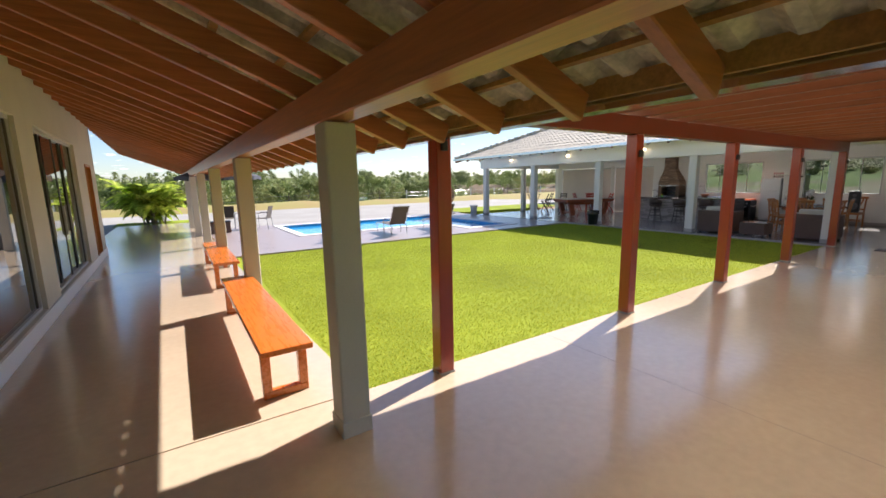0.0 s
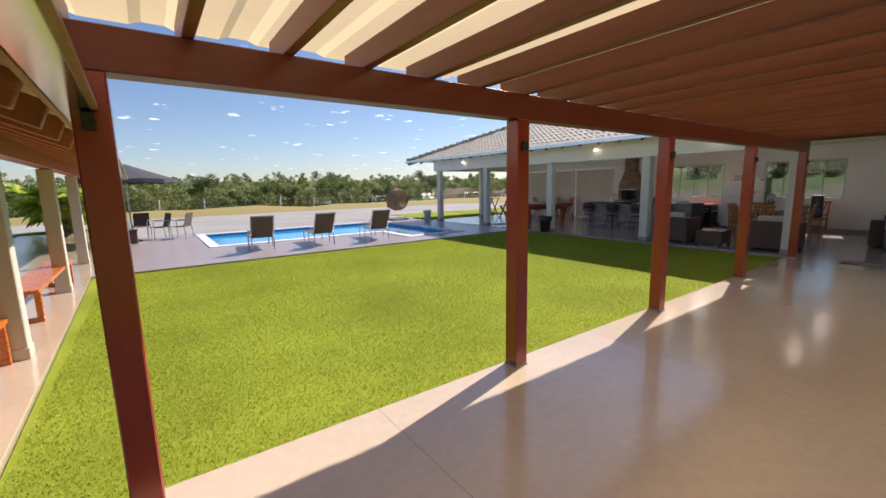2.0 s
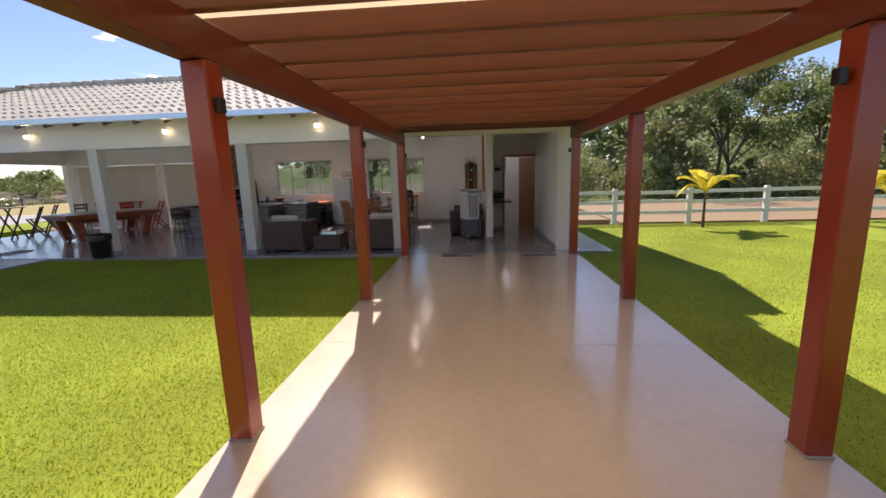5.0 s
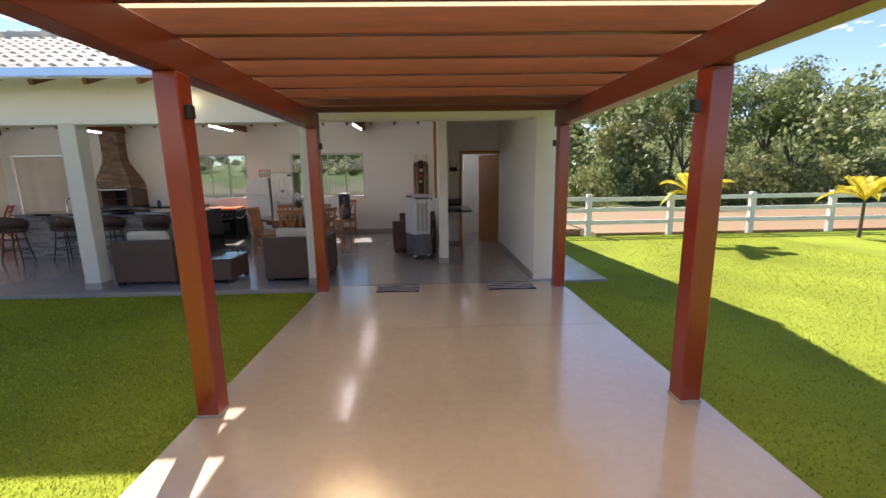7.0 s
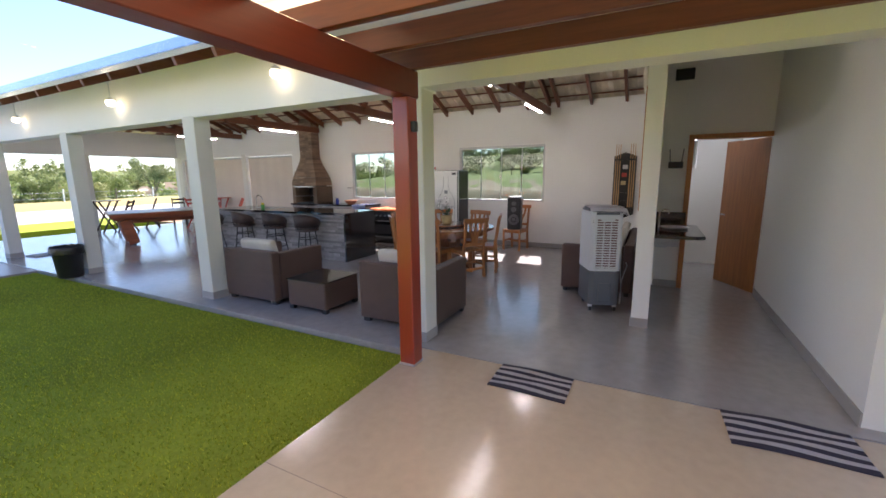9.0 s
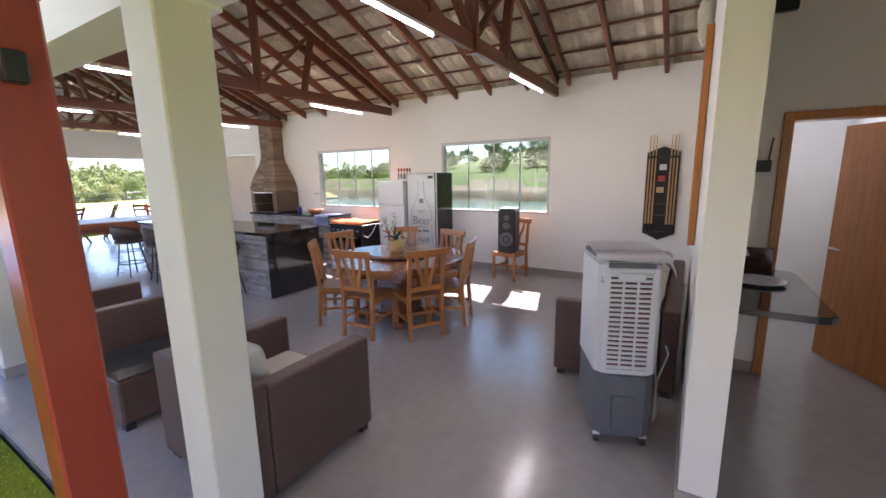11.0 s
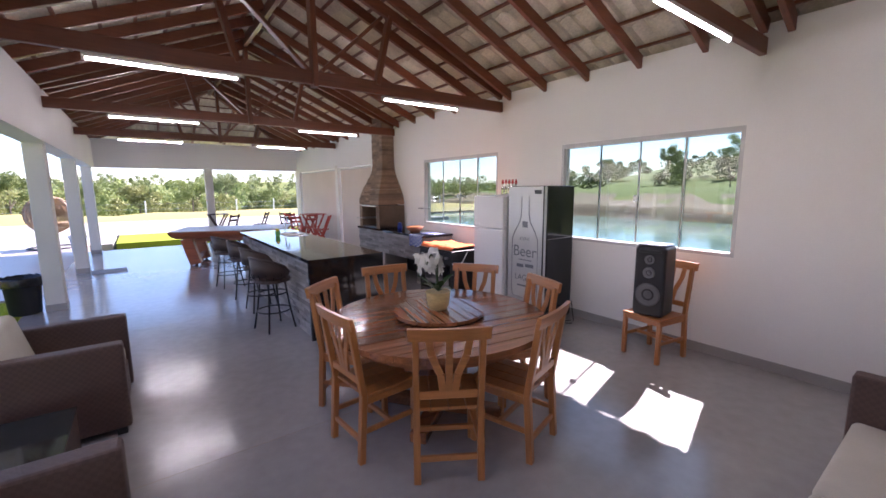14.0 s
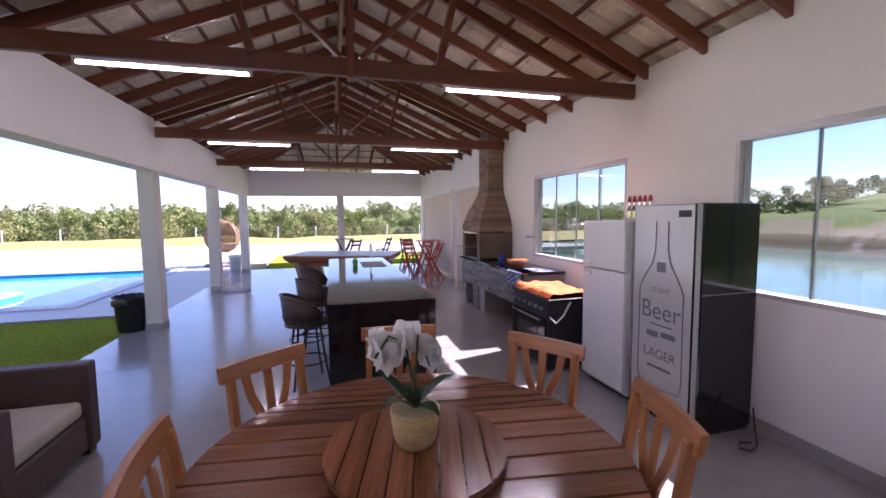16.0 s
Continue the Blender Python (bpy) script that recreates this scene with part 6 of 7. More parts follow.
# ---- evaporative air cooler with a towel ----
GREY_P = surface("slate_grey_plastic", (0.115, 0.125, 0.14), 0.45, scale=3, spread=0.05, bump=0.03)
WHITE_P = surface("white_grey_plastic", (0.62, 0.64, 0.66), 0.4, scale=3, spread=0.03, bump=0.02)
SLOT = surface("dark_red_filter", (0.13, 0.04, 0.04), 0.8, bump=0.2)
ac2 = thing("air_cooler", "white and grey evaporative air cooler on castors", "air cooler", (14.78, 1.89, 0.003), 20)
bm = bmesh.new()
out = [(-0.20, -0.17), (-0.24, -0.12), (-0.24, 0.12), (-0.20, 0.17), (0.2, 0.20), (0.24, 0.15), (0.24, -0.15), (0.2, -0.20)]
prism(bm, out[::-1], 0.09, 0.50, 0.01)
part("tank", bm, GREY_P, ac2, "slate grey water tank")
bm = bmesh.new()
prism(bm, [(x * 0.98, y * 1.04) for x, y in out[::-1]], 0.501, 1.20, 0.02)
part("housing", bm, WHITE_P, ac2, "white upper housing")
part("side_panel", one_box(-0.05, 0.245, -0.212, -0.203, 0.505, 1.19, 0.003), GREY_P, ac2)
part("top_cap", prism(bmesh.new(), [(x * 0.96, y) for x, y in out[::-1]], 1.2005, 1.235, 0.015), GREY_P, ac2)
part("grille_back", one_box(-0.2375, -0.2355, -0.118, 0.118, 0.54, 1.13), SLOT, ac2, "dark red filter behind the grille")
for k in range(20):
    z = 0.545 + 0.03 * k
    part("grille_slat", one_box(-0.249, -0.238, -0.12, 0.12, z, z + 0.016, 0.002), WHITE_P, ac2)
for y in (-0.12, -0.04, 0.04, 0.12):
    part("grille_bar", one_box(-0.2505, -0.2382, y - 0.006, y + 0.006, 0.535, 1.14, 0.001), WHITE_P, ac2)
for y0, y1, z0, z1 in ((-0.15, -0.121, 0.52, 1.165), (0.121, 0.15, 0.52, 1.165), (-0.121, 0.121, 0.52, 0.536), (-0.121, 0.121, 1.145, 1.165)):
    part("grille_frame", one_box(-0.252, -0.2362, y0, y1, z0, z1, 0.003), WHITE_P, ac2)
part("grip", one_box(-0.256, -0.2505, -0.075, 0.075, 1.09, 1.14, 0.006), WHITE_P, ac2)
part("top_band", one_box(-0.2465, -0.2365, -0.13, 0.13, 1.168, 1.198, 0.003), GREY_P, ac2)
part("arch_recess", one_box(-0.2445, -0.2405, -0.07, 0.07, 0.13, 0.36, 0.01), GREY_P, ac2)
for sx in (-0.18, 0.18):
    for sy in (-0.14, 0.14):
        c = part("castor", one_rod((sx - 0.0, sy - 0.015, 0.032), (sx, sy + 0.015, 0.032), 0.032, n=14), BLACK, ac2)
        part("castor_fork", one_box(sx - 0.02, sx + 0.02, sy - 0.022, sy + 0.022, 0.05, 0.09, 0.004), WHITE_P, c)
lettering("CLI 70", 0.020, pose(-0.2195, 0.1515, 1.10, 90, 0, -141), INK, ac2)
lettering("PRO", 0.026, pose(-0.2195, 0.1515, 1.075, 90, 0, -141), INK, ac2)
part("mains_lead", tube(bmesh.new(), [(0.0, -0.215, 1.12), (-0.05, -0.225, 0.8), (-0.02, -0.235, 0.5), (-0.06, -0.25, 0.15), (0.05, -0.27, 0.02), (0.12, -0.30, 0.3), (0.1, -0.35, 0.5), (0.2, -0.365, 0.52)], 0.006, 6), WHITE_P, ac2, "white mains lead")
TOWEL = bpy.data.materials.new("white_towel_with_red_border")
TOWEL.use_nodes = True
nn, nl = TOWEL.node_tree.nodes, TOWEL.node_tree.links
tcn = nn.new("ShaderNodeTexCoord"); sp3 = nn.new("ShaderNodeSeparateXYZ"); nl.new(tcn.outputs["Object"], sp3.inputs[0])
LIN = (0.80, 0.78, 0.79)
rmp = ramp_of(nn, [(0.0, LIN), (0.365, (0.42, 0.42, 0.46)), (0.369, LIN), (0.378, (0.50, 0.49, 0.52)), (0.395, LIN), (0.403, (0.45, 0.44, 0.48)), (0.407, LIN), (0.438, (0.55, 0.10, 0.17)), (0.444, LIN)])
rmp.color_ramp.interpolation = "CONSTANT"
mrg = nn.new("ShaderNodeMapRange"); mrg.inputs["From Min"].default_value, mrg.inputs["From Max"].default_value = 0.35, -0.35
nl.new(sp3.outputs["X"], mrg.inputs[0])
abv = nn.new("ShaderNodeMath"); abv.operation = "MULTIPLY"; abv.inputs[1].default_value = 0.55
nl.new(mrg.outputs[0], abv.inputs[0]); nl.new(abv.outputs[0], rmp.inputs[0])
nl.new(rmp.outputs[0], nn["Principled BSDF"].inputs["Base Color"])
nzt = nn.new("ShaderNodeTexNoise"); nzt.inputs["Scale"].default_value = 160
bpt = nn.new("ShaderNodeBump"); bpt.inputs["Strength"].default_value = 0.4; bpt.inputs["Distance"].default_value = 0.004
nl.new(nzt.outputs[0], bpt.inputs["Height"]); nl.new(bpt.outputs[0], nn["Principled BSDF"].inputs["Normal"])
nn["Principled BSDF"].inputs["Roughness"].default_value = 0.95
tw = thing("towel", "white towel with a thin red border lying over the air cooler", "towel", (14.78, 1.89, 1.243), 20)
bm = bmesh.new()
rows = []
for i in range(25):
    x = -0.262 + 0.50 * i / 24
    row = []
    for j in range(25):
        y = -0.27 + 0.46 * j / 24
        over = max(0, abs(y) - 0.185) + max(0, -x - 0.225)
        z = 0.012 - over * 1.15 + 0.012 * noise.noise(Vector((x * 9, y * 9, 0)))
        yy = y if abs(y) < 0.2 else math.copysign(0.2 + (abs(y) - 0.2) * 0.35, y)
        xx = x if x > -0.24 else -0.24 + (x + 0.24) * 0.4
        row.append(bm.verts.new((xx, yy * 1.05, max(z, -0.2))))
    rows.append(row)
for A, B in zip(rows, rows[1:]):
    for j in range(24):
        bm.faces.new((A[j], A[j + 1], B[j + 1], B[j]))
bmesh.ops.solidify(bm, geom=bm.faces[:], thickness=0.006)
part("cloth", bm, TOWEL, tw, smooth=True)

# ---- cue rack on the back wall ----
cr = thing("cue_rack", "black wall rack holding billiard cues and small boxes", "cue rack", (18.725, 1.915, 0.72))
bm = bmesh.new()
prism(bm, [(-0.21, 0.10), (0.0, 0.0), (0.21, 0.10), (0.21, 1.26), (0.0, 1.34), (-0.21, 1.26)], 0, 0.025)
bm.transform(Matrix(((0, 0, -1, 0), (-1, 0, 0, 0), (0, 1, 0, 0), (0, 0, 0, 1))))
part("back_board", bm, BLACK, cr)
for z in (0.10, 1.18):
    part("cue_holder", one_box(-0.075, -0.026, -0.20, 0.20, z, z + 0.03, 0.004), BLACK, cr)
for k in range(5):
    part("shelf", one_box(-0.08, -0.026, -0.075, 0.075, 0.36 + 0.16 * k, 0.372 + 0.16 * k), BLACK, cr)
CUE = wood("cue_wood", (0.55, 0.32, 0.13), 0.3, 2, rand=0.15, coat=0.4)
for y in (-0.175, -0.135, -0.095, 0.095, 0.135, 0.175):
    cu = part("cue", one_rod((-0.055, y, 0.14), (-0.055, y, 1.50), 0.013, 0.006, 8), CUE, cr)
    part("cue_butt", one_rod((-0.055, y, 0.131), (-0.055, y, 0.24), 0.0145, 0.0138, 8), IRON, cu, "dark wrapped cue butt")
for k, (c, z) in enumerate((((0.6, 0.6, 0.6), 1.172), ((0.45, 0.05, 0.04), 1.012), ((0.5, 0.4, 0.2), 0.852))):
    part("small_box", one_box(-0.075, -0.03, -0.05 + 0.01 * k, 0.04 + 0.01 * k, z - 0.16 + 0.0, z - 0.16 + 0.08, 0.004), surface("box_card_%s" % "abc"[k], c, 0.6), cr)

# ---- framed board on the partition ----
pc = thing("framed_board", "large grey board in a honey-wood frame on the partition", "framed picture", (16.85, 1.494, 1.12))
part("board", one_box(-0.95, 0.95, 0.0, 0.012, 0.05, 1.62), surface("grey_board", (0.30, 0.28, 0.27), 0.6, scale=2, spread=0.08), pc)
for x0, x1, z0, z1 in ((-1.0, -0.93, 0, 1.67), (0.93, 1.0, 0, 1.67), (-0.93, 0.93, 0, 0.07), (-0.93, 0.93, 1.60, 1.67)):
    part("frame_bar", one_box(x0, x1, 0.0, 0.05, z0, z1, 0.005), DOOR, pc)

# ---- wash counter in the passage ----
wc = thing("wash_counter", "dark stone wash counter with a round basin on the partition", "washbasin", (15.50, 1.323, 0.063))
part("slab", prism(bmesh.new(), [(-0.62, 0.0), (-0.62, -0.42), (-0.60, -0.48), (-0.54, -0.52), (0.55, -0.52), (0.62, -0.48), (0.645, -0.42), (0.645, 0.0)][::-1], 0.82, 0.86, 0.006), GRANITE, wc, "dark stone slab")
part("upstand", one_box(0.625, 0.645, -0.38, -0.002, 0.861, 1.03, 0.002), GRANITE, wc)
part("basin", lathe(bmesh.new(), [(0.10, 0.861), (0.16, 0.875), (0.165, 0.885), (0.15, 0.885), (0.05, 0.868)], 28, (0.1, -0.23, 0)), FR_WHITE, wc, "round white basin")
part("tap", tube(bmesh.new(), [(0.1, -0.05, 0.86), (0.1, -0.05, 1.06), (0.1, -0.09, 1.11), (0.1, -0.14, 1.10), (0.1, -0.16, 1.05)], 0.011, 8), CHROME, wc)
part("bracket", one_box(0.2, 0.24, -0.30, 0.0, 0.60, 0.819, 0.004), WHITE_P, wc)
part("waste_pipe", tube(bmesh.new(), [(0.1, -0.23, 0.82), (0.1, -0.23, 0.68), (0.1, -0.15, 0.62), (0.1, -0.02, 0.62)], 0.02, 8), WHITE_P, wc)
rt = thing("wifi_router", "small black router with aerials on the wall", "router", (16.15, 1.12, 1.70))
part("body", one_box(-0.05, 0.0, -0.09, 0.09, 0, 0.09, 0.008), BLACK, rt)
for y in (-0.07, 0.07):
    part("aerial", one_rod((-0.03, y, 0.09), (-0.03, y * 1.2, 0.26), 0.006, n=6), BLACK, rt)

# ---- billiard table ----
pt = thing("billiard_table", "red-brown wooden billiard table, its top coloured pale for sheen", "billiard table", (15.92, 13.18, 0.003), 70)
BT = wood("billiard_red_wood", (0.28, 0.075, 0.028), 0.35, 1, coat=0.3)
bm = bmesh.new()
prof = [(0.58, 1.13, 0.64), (0.66, 1.21, 0.70), (0.70, 1.25, 0.775), (0.70, 1.25, 0.80)]     # frame that widens to the top
rings = [[bm.verts.new((sx * a, sy * b, z)) for sx, sy in ((-1, -1), (1, -1), (1, 1), (-1, 1))] for a, b, z in prof]
bm.faces.new(rings[0][::-1]); bm.faces.new(rings[-1])
for A, B in zip(rings, rings[1:]):
    for k in range(4):
        bm.faces.new((A[k], A[(k + 1) % 4], B[(k + 1) % 4], B[k]))
part("rail_frame", bm, BT, pt)
# the pale tone stands in for light reflected on the table top
part("cover", one_box(-0.69, 0.69, -1.24, 1.24, 0.801, 0.815, 0.006), surface("table_top_painted_sheen", (0.42, 0.40, 0.38), 0.35, scale=2, spread=0.05), pt, "smooth top with its sheen put into a pale colour")
for sx in (-1, 1):
    for sy in (-1, 1):
        bm = bmesh.new()
        beam(bm, (sx * 0.42, sy * 0.80, 0.03), (sx * 0.46, sy * 0.95, 0.639), 0.16, 0.24, 0.012, (0, 1, 0))
        leg = part("leg", bm, BT, pt)
        part("levelling_foot", one_rod((sx * 0.42, sy * 0.80, 0), (sx * 0.42, sy * 0.80, 0.03), 0.03, n=10), IRON, leg)
for sy in (-1, 1):
    part("stretcher", one_box(-0.40, 0.40, sy * 0.82 - 0.03, sy * 0.82 + 0.03, 0.12, 0.22, 0.006), BT, pt)
part("ball_tray", one_box(-0.4, 0.4, -0.80, 0.80, 0.54, 0.639, 0.01), BT, pt)

# ---- folding bar sets on the far side ----
def folding_set(at, turn, mat, colour):
    ob = thing("folding_chair", colour + " wooden folding chair on the pavilion floor", "folding chair", at, turn, "folding chairs")
    for sy in (-0.2, 0.2):
        part("leg", one_beam((-0.2, sy, 0), (0.18, sy, 0.62), 0.03, 0.045, 0.003), mat, ob)
        part("leg", one_beam((0.2, sy * 0.85, 0), (-0.2, sy * 0.85, 1.0), 0.03, 0.045, 0.003), mat, ob)
    for k in range(5):
        x = -0.14 + 0.075 * k
        part("seat_slat", one_box(x, x + 0.055, -0.2, 0.2, 0.60, 0.618, 0.003), mat, ob)
    for z in (0.82, 0.94):
        part("back_slat", one_beam((-0.125 - (z - 0.82) * 0.4, -0.19, z), (-0.125 - (z - 0.82) * 0.4, 0.19, z), 0.016, 0.06, 0.003), mat, ob)
    return ob


REDCH = wood("red_painted_wood", (0.45, 0.06, 0.035), 0.5, 2)
DKCH = wood("dark_painted_wood", (0.05, 0.028, 0.022), 0.5, 2)
r1 = folding_set((18.2, 13.35, 0.003), 150, REDCH, "red")
for x, y, t in ((18.2, 14.5, 220), (17.75, 14.1, 40), (17.9, 15.1, 290)):
    copy_thing(r1, pose(x, y, 0.003, 0, 0, t))
d1 = folding_set((18.0, 16.2, 0.003), 60, DKCH, "dark brown")
for x, y, t in ((17.3, 16.6, 150), (16.25, 15.95, 130)):
    copy_thing(d1, pose(x, y, 0.003, 0, 0, t))


def folding_table(at, turn, mat, label):
    ob = thing("folding_table", label, "folding table", at, turn, "folding tables")
    for k in range(6):
        x = -0.3 + 0.1 * k
        part("top_slat", one_box(x + 0.003, x + 0.097, -0.3, 0.3, 0.98, 1.0, 0.003), mat, ob)
    for sy in (-0.22, 0.22):
        part("leg", one_beam((-0.26, sy, 0), (0.24, sy, 0.978), 0.03, 0.045, 0.003), mat, ob)
        part("leg", one_beam((0.26, sy * 0.85, 0), (-0.24, sy * 0.85, 0.978), 0.03, 0.045, 0.003), mat, ob)
    return ob


folding_table((18.3, 14.45, 0.003), 10, REDCH, "red wooden folding bar table")
folding_table((16.0, 16.55, 0.003), 0, DKCH, "dark wooden folding bar table")

# ---- bin, mats, benches, lamps ----
bn = thing("rubbish_bin", "black plastic bin lined with a black bag beside a column", "bin", (12.64, 10.16, 0.004), 15)
bn.scale = (0.82, 0.82, 0.92)
bm = lathe(bmesh.new(), [(0.20, 0), (0.21, 0.02), (0.25, 0.50), (0.262, 0.51), (0.262, 0.54), (0.25, 0.54), (0.2, 0.3)], 20)
part("tub", bm, BLACK, bn, smooth=True)
bm = bmesh.new()
rows = []
for i in range(30):
    a = 2 * math.pi * i / 30
    j = 0.012 * math.sin(i * 2.7)
    rows.append([bm.verts.new((r * math.cos(a), r * math.sin(a), z)) for r, z in ((0.23, 0.52), (0.272, 0.585 + j), (0.282, 0.56), (0.276 + j, 0.44 + j))])
for i in range(30):
    A, B = rows[i], rows[(i + 1) % 30]
    for k in range(3):
        bm.faces.new((A[k], A[k + 1], B[k + 1], B[k]))
part("bag", bm, surface("shiny_black_bag", (0.012, 0.012, 0.014), 0.25, scale=12, bump=0.5, fine=30), bn, smooth=True)
b2 = thing("rubbish_bin", "pale grey bin at the pavilion corner", "bin", (12.55, 17.6, -0.012))
part("tub", lathe(bmesh.new(), [(0.15, 0), (0.19, 0.45), (0.2, 0.47), (0.19, 0.47), (0.14, 0.02)], 20), WHITE_P, b2, smooth=True)
part("bag", lathe(bmesh.new(), [(0.195, 0.40), (0.215, 0.48), (0.19, 0.50), (0.15, 0.44)], 20), WHITE_PAINT, b2, smooth=True)
MAT_D = surface("dark_mat_weave", (0.035, 0.03, 0.045), 0.95, bump=0.6, fine=150)
MAT_L = surface("pale_mat_weave", (0.42, 0.40, 0.40), 0.95, bump=0.6, fine=150)


def door_mat(at, w, turn):
    ob = thing("door_mat", "striped black and grey woven doormat, slightly rumpled", "doormat", at, turn, "doormats at the pavilion edge")
    n = 9
    for k in range(n):
        x0 = -0.2 + 0.4 * k / n
        bm = bmesh.new()
        vs = []
        for i in range(13):
            y = -w / 2 + w * i / 12
            dx = 0.012 * math.sin(y * 6 + 1)
            z = 0.010 + 0.004 * math.sin(y * 11 + k)
            vs.append([bm.verts.new(p) for p in ((x0 + dx, y, 0.001), (x0 + dx, y, z), (x0 + dx + 0.4 / n - 0.001, y, z), (x0 + dx + 0.4 / n - 0.001, y, 0.001))])
        for A, B in zip(vs, vs[1:]):
            for q in range(4):
                bm.faces.new((A[q], B[q], B[(q + 1) % 4], A[(q + 1) % 4]))
        part("stripe", bm, MAT_L if k % 2 else MAT_D, ob)


door_mat((12.54, 2.13, 0.0), 0.6, 0)
door_mat((12.55, 0.50, 0.0), 0.68, 2)

ORANGE = wood("orange_varnished_wood", (0.62, 0.16, 0.02), 0.28, 1, rand=0.05, coat=0.5, contrast=0.15)


def bench(at):
    ob = thing("bench", "long orange-varnished wooden bench on the veranda", "bench", at, 0, "veranda benches")
    part("seat", one_box(-0.2, 0.2, -1.55, 1.55, 0.415, 0.465, 0.006), ORANGE, ob)
    for sy in (-1.36, 1.36):
        part("leg", one_box(-0.18, -0.11, sy - 0.035, sy + 0.035, 0.06, 0.414, 0.004), ORANGE, ob)
        part("leg", one_box(0.11, 0.18, sy - 0.035, sy + 0.035, 0.06, 0.414, 0.004), ORANGE, ob)
        part("foot_rail", one_box(-0.18, 0.18, sy - 0.035, sy + 0.035, 0.0, 0.059, 0.004), ORANGE, ob)
    part("stringer", one_box(-0.03, 0.03, -1.32, 1.32, 0.33, 0.413, 0.004), ORANGE, ob)
    return ob


be = bench((-0.24, 4.98, 0.0))
copy_thing(be, pose(-0.24, 9.4, -0.001))

WARM = glow("warm_lamp_glass", (1.0, 0.80, 0.50), 2.2)
for y in (4.97, 8.31, 11.57, 14.95):
    lp = thing("pendant_lamp", "small lit round lamp hanging under the pavilion eave", "pendant lamp", (12.76, y, 2.71), group="eave lamps")
    part("cord", one_rod((0, 0, 0.05), (0, 0, roof_z(12.76, 5) - 2.71 - 0.16), 0.006, n=6), WHITE_P, lp)
    part("cap", lathe(bmesh.new(), [(0.05, 0.03), (0.055, 0.045), (0.03, 0.07)], 16), WHITE_P, lp)
    part("globe", lathe(bmesh.new(), [(0.01, -0.05), (0.035, -0.045), (0.055, -0.025), (0.06, 0.0), (0.05, 0.03)], 18), WARM, lp, "glowing warm glass")

# ---- cattle skull over the framed board ----
BONE = surface("weathered_bone", (0.68, 0.64, 0.52), 0.7, scale=8, spread=0.12, bump=0.4, fine=40)
bm = bmesh.new()
rows = []
for u, hw, hd, y in ((0.0, 0.03, 0.03, 0.05), (0.2, 0.05, 0.05, 0.06), (0.45, 0.07, 0.06, 0.06), (0.68, 0.10, 0.07, 0.06), (0.85, 0.12, 0.06, 0.05), (1.0, 0.07, 0.04, 0.03)):
    rows.append([bm.verts.new((hw * math.cos(a), y + hd * math.sin(a), -0.22 + 0.44 * u)) for a in (2 * math.pi * k / 12 for k in range(12))])
for A, B in zip(rows, rows[1:]):
    for k in range(12):
        bm.faces.new((A[k], A[(k + 1) % 12], B[(k + 1) % 12], B[k]))
bm.faces.new(rows[0][::-1]); bm.faces.new(rows[-1])
horns = []
for sx in (-1, 1):
    pts = [(sx * 0.08, 0.05, 0.15), (sx * 0.22, 0.07, 0.17), (sx * 0.36, 0.10, 0.24), (sx * 0.42, 0.13, 0.36), (sx * 0.40, 0.16, 0.46)]
    horns.append((pts, (0.035, 0.03, 0.023, 0.015, 0.003)))
sk2 = link("cattle_skull", bm, BONE, smooth=True)
tagged(sk2, "pale weathered cattle skull with dark curved horns on the partition", "skull")
sk2.location = (16.55, 1.494, 3.02)
HORN = surface("dark_horn", (0.06, 0.045, 0.035), 0.4, scale=8, spread=0.3, bump=0.3)
for pts, radii in horns:
    bm = bmesh.new()
    rings = []
    for i, (p, r) in enumerate(zip(pts, radii)):
        d = (Vector(pts[min(i + 1, 4)]) - Vector(pts[max(i - 1, 0)])).normalized()
        s = d.cross(Vector((0, 1, 0))).normalized()
        u = s.cross(d)
        rings.append([bm.verts.new(Vector(p) + (s * math.cos(a) + u * math.sin(a)) * r) for a in (2 * math.pi * k / 10 for k in range(10))])
    for A, B in zip(rings, rings[1:]):
        for k in range(10):
            bm.faces.new((A[k], A[(k + 1) % 10], B[(k + 1) % 10], B[k]))
    bm.faces.new(rings[0][::-1]); bm.faces.new(rings[-1])
    part("horn", bm, HORN, sk2, "dark curved horn")

# ---- frosted washroom window, and an added fill lamp ----
ww = thing("window_3", "small frosted washroom window with a white frame", "window", (18.76, 0.97, 1.72))
ww["kind"] = "structure"
bm = bmesh.new()
box(bm, -0.02, 0.06, -0.25, -0.22, 0, 0.5); box(bm, -0.02, 0.06, 0.22, 0.25, 0, 0.5); box(bm, -0.02, 0.06, -0.22, 0.22, 0, 0.03); box(bm, -0.02, 0.06, -0.22, 0.22, 0.47, 0.5)
part("window_frame", bm, ALU, ww)
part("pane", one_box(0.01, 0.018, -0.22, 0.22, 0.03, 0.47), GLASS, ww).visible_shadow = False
# glowing dish added only to brighten the washroom
wlamp = thing("ceiling_lamp", "added round white fill lamp that brightens the washroom", "ceiling lamp", (17.3, 0.7, 2.86))
part("dish", lathe(bmesh.new(), [(0.14, 0.04), (0.15, 0.02), (0.12, -0.02), (0.04, -0.035)], 24), glow("fill_lamp_glow", (0.9, 0.95, 1.0), 1.5), wlamp)
structure("ceiling_washroom", one_box(16.302, 18.198, 0.075, 1.322, 2.902, 2.96), WHITE, "white washroom ceiling", "ceiling")

# ---- floodlight and its bracket on the washroom wall ----
fl = thing("flood_light", "small black floodlight on the washroom wall", "floodlight", (16.15, 1.1, 2.93))
part("case", one_box(-0.09, -0.03, -0.11, 0.11, -0.08, 0.06, 0.006), BLACK, fl)
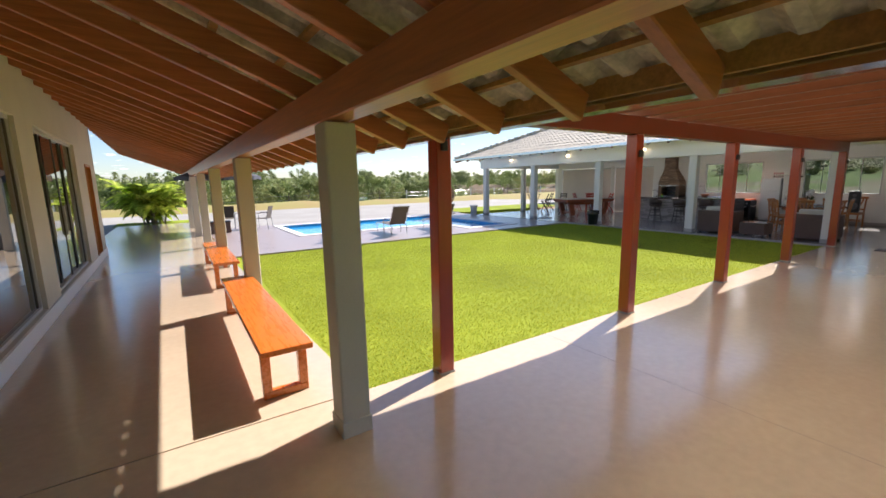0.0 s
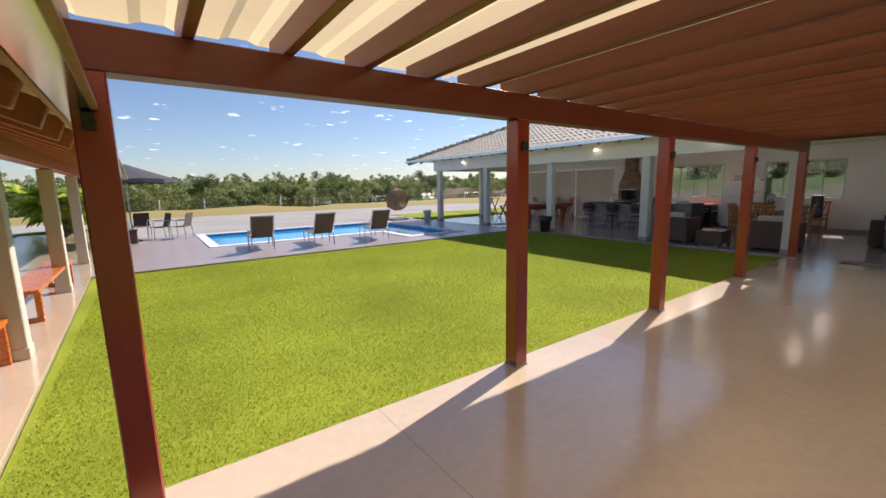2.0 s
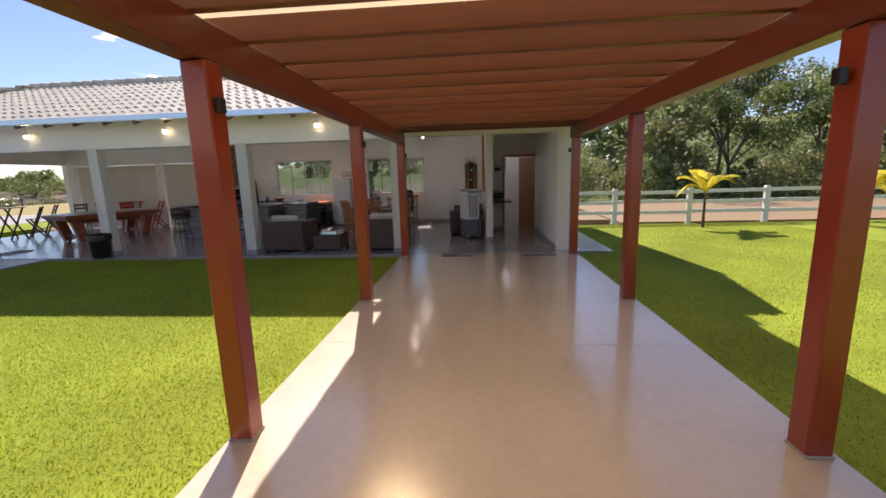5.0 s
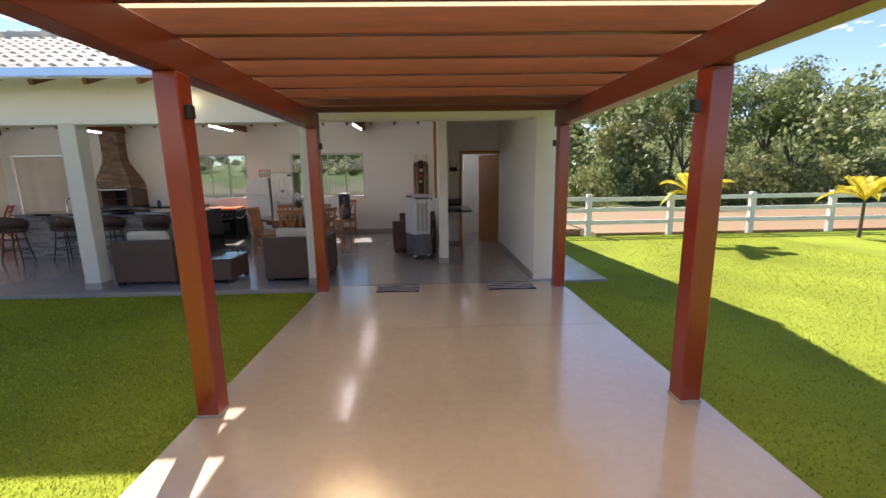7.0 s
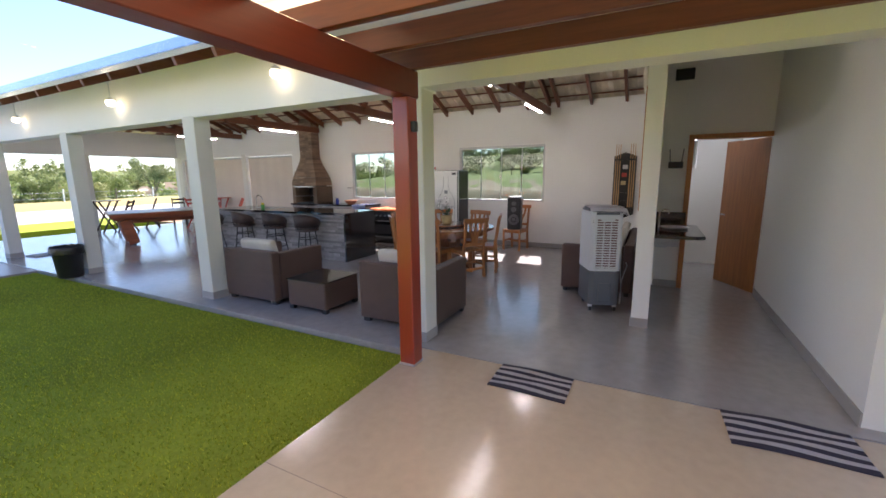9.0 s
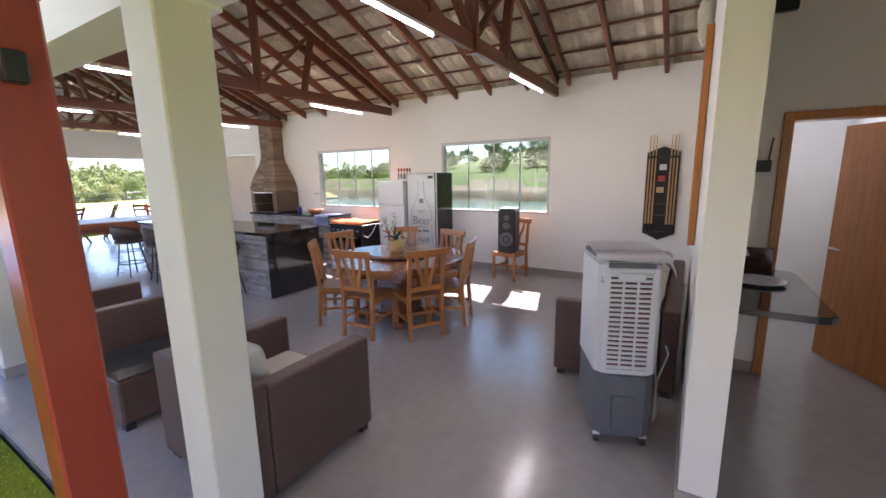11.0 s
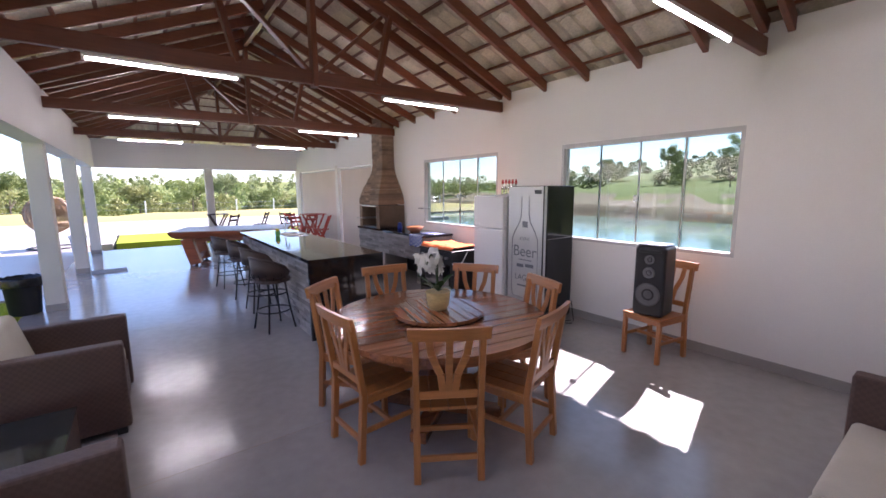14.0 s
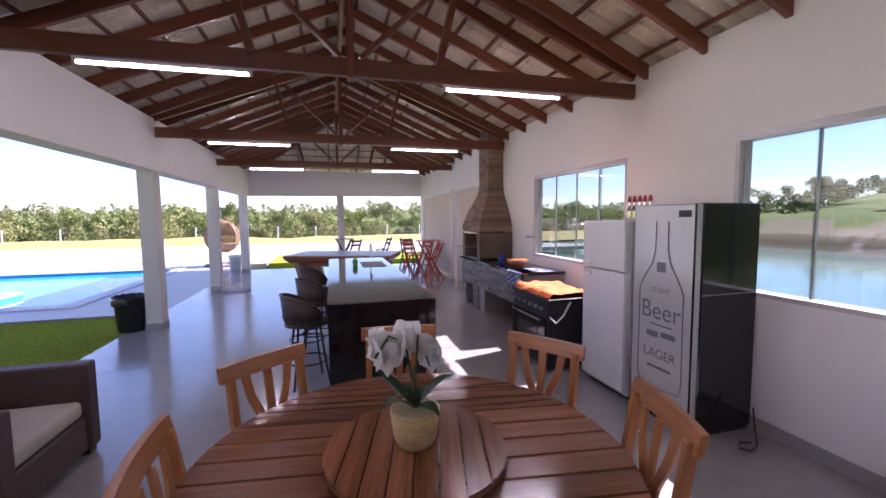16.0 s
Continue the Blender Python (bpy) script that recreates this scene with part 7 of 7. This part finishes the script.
part("bracket", one_box(-0.03, 0.009, -0.03, 0.03, -0.03, 0.03, 0.003), BLACK, fl)

MATTE_BOARD = surface("grey_blue_board", (0.30, 0.32, 0.35), 0.6, scale=3, spread=0.08)
fb = thing("floor_board", "grey board lying on the floor at a column foot", "board", (13.42, 13.35, 0.003), 4)
part("board", one_box(-0.3, 0.3, -0.2, 0.2, 0, 0.025, 0.004), MATTE_BOARD, fb)

# ---- sawn joints in the floors ----
JOINT = surface("sawn_joint", (0.27, 0.22, 0.18), 0.8, bump=0)
for x in (2.5, 5.2, 8.05, 10.95):
    structure("floor_joint", one_box(x - 0.002, x + 0.002, -0.29, 3.27, 0.0002, 0.0008), JOINT, "thin sawn joint in the concrete", "joint")
for y in (4.9, 8.3, 11.7, 15.1):
    structure("floor_joint", one_box(12.75, 18.7, y - 0.002, y + 0.002, 0.0032, 0.0038), JOINT, "thin sawn joint in the concrete", "joint")

# daylight through the small washroom window
lamp = new("washroom_daylight", bpy.data.lights.new("washroom_daylight", "AREA"))
lamp.data.shape, lamp.data.size, lamp.data.energy, lamp.data.color = "SQUARE", 0.46, 1.2, (0.92, 0.97, 1.0)
lamp.matrix_world = look((18.19, 0.97, 1.97), (17.0, 0.9, 1.6))


# ---- grass blades on the lawns ----
def blades(name, n, x0, x1, y0, y1, z, seed, label):
    rng = np.random.default_rng(seed)
    p = np.stack([rng.uniform(x0, x1, n), rng.uniform(y0, y1, n), np.full(n, z)], 1)
    a = rng.uniform(0, 2 * np.pi, n)
    h = rng.uniform(0.010, 0.027, n)
    w = np.stack([np.cos(a), np.sin(a), np.zeros(n)], 1) * rng.uniform(0.003, 0.006, n)[:, None]
    lean = np.stack([rng.normal(0, 0.5, n) * h, rng.normal(0, 0.5, n) * h, h], 1)
    v = np.stack([p - w, p + w, p + lean], 1).reshape(-1, 3)
    ob = raw_mesh(name, v, np.arange(3 * n).reshape(-1, 3), BLADE)
    return tagged(ob, label, "grass", "", "stuff")


blades("grass_courtyard", 330000, 0.34, 12.58, 3.29, 11.44, -0.052, 21, "short bright green lawn grass")
blades("grass_side", 140000, 2.0, 17.4, -7.0, -0.29, -0.057, 22, "short bright green lawn grass by the walk")


# ---- single roof tiles over the front of the pavilion ----
up = Vector((fdx, 0, RZ - fz))
n_up = int(up.length / 0.36)
step = up / n_up
nrm = Vector((-(RZ - fz), 0, fdx)).normalized()
bm = bmesh.new()
lo, hi, lip = [], [], []
for i in range(7):
    s = -0.105 + 0.21 * i / 6
    h = -0.028 * math.cos(2 * math.pi * (s + 0.105) / 0.21) * -1
    lo.append(bm.verts.new(Vector((0, s, 0)) + nrm * (h + 0.022)))
    hi.append(bm.verts.new(Vector((0, s, 0)) + step * 1.12 + nrm * h))
    lip.append(bm.verts.new(Vector((0, s, 0)) + nrm * (h - 0.012)))
for i in range(6):
    bm.faces.new((lo[i], hi[i], hi[i + 1], lo[i + 1])); bm.faces.new((lip[i], lo[i], lo[i + 1], lip[i + 1]))
tile_me = bpy.data.meshes.new("tile")
bm.to_mesh(tile_me); bm.free()
tile_me.materials.append(TILE_ROOF)
inv = roof.matrix_world.inverted()
tr = random.Random(9)
for r in range(n_up):
    for k in range(30):
        t = new("tile", tile_me)
        t.parent = roof
        t.matrix_parent_inverse = inv
        t.location = Vector((EF, TY0 + 0.105 + 0.21 * k, fz)) + step * r + nrm * tr.uniform(-0.002, 0.003)
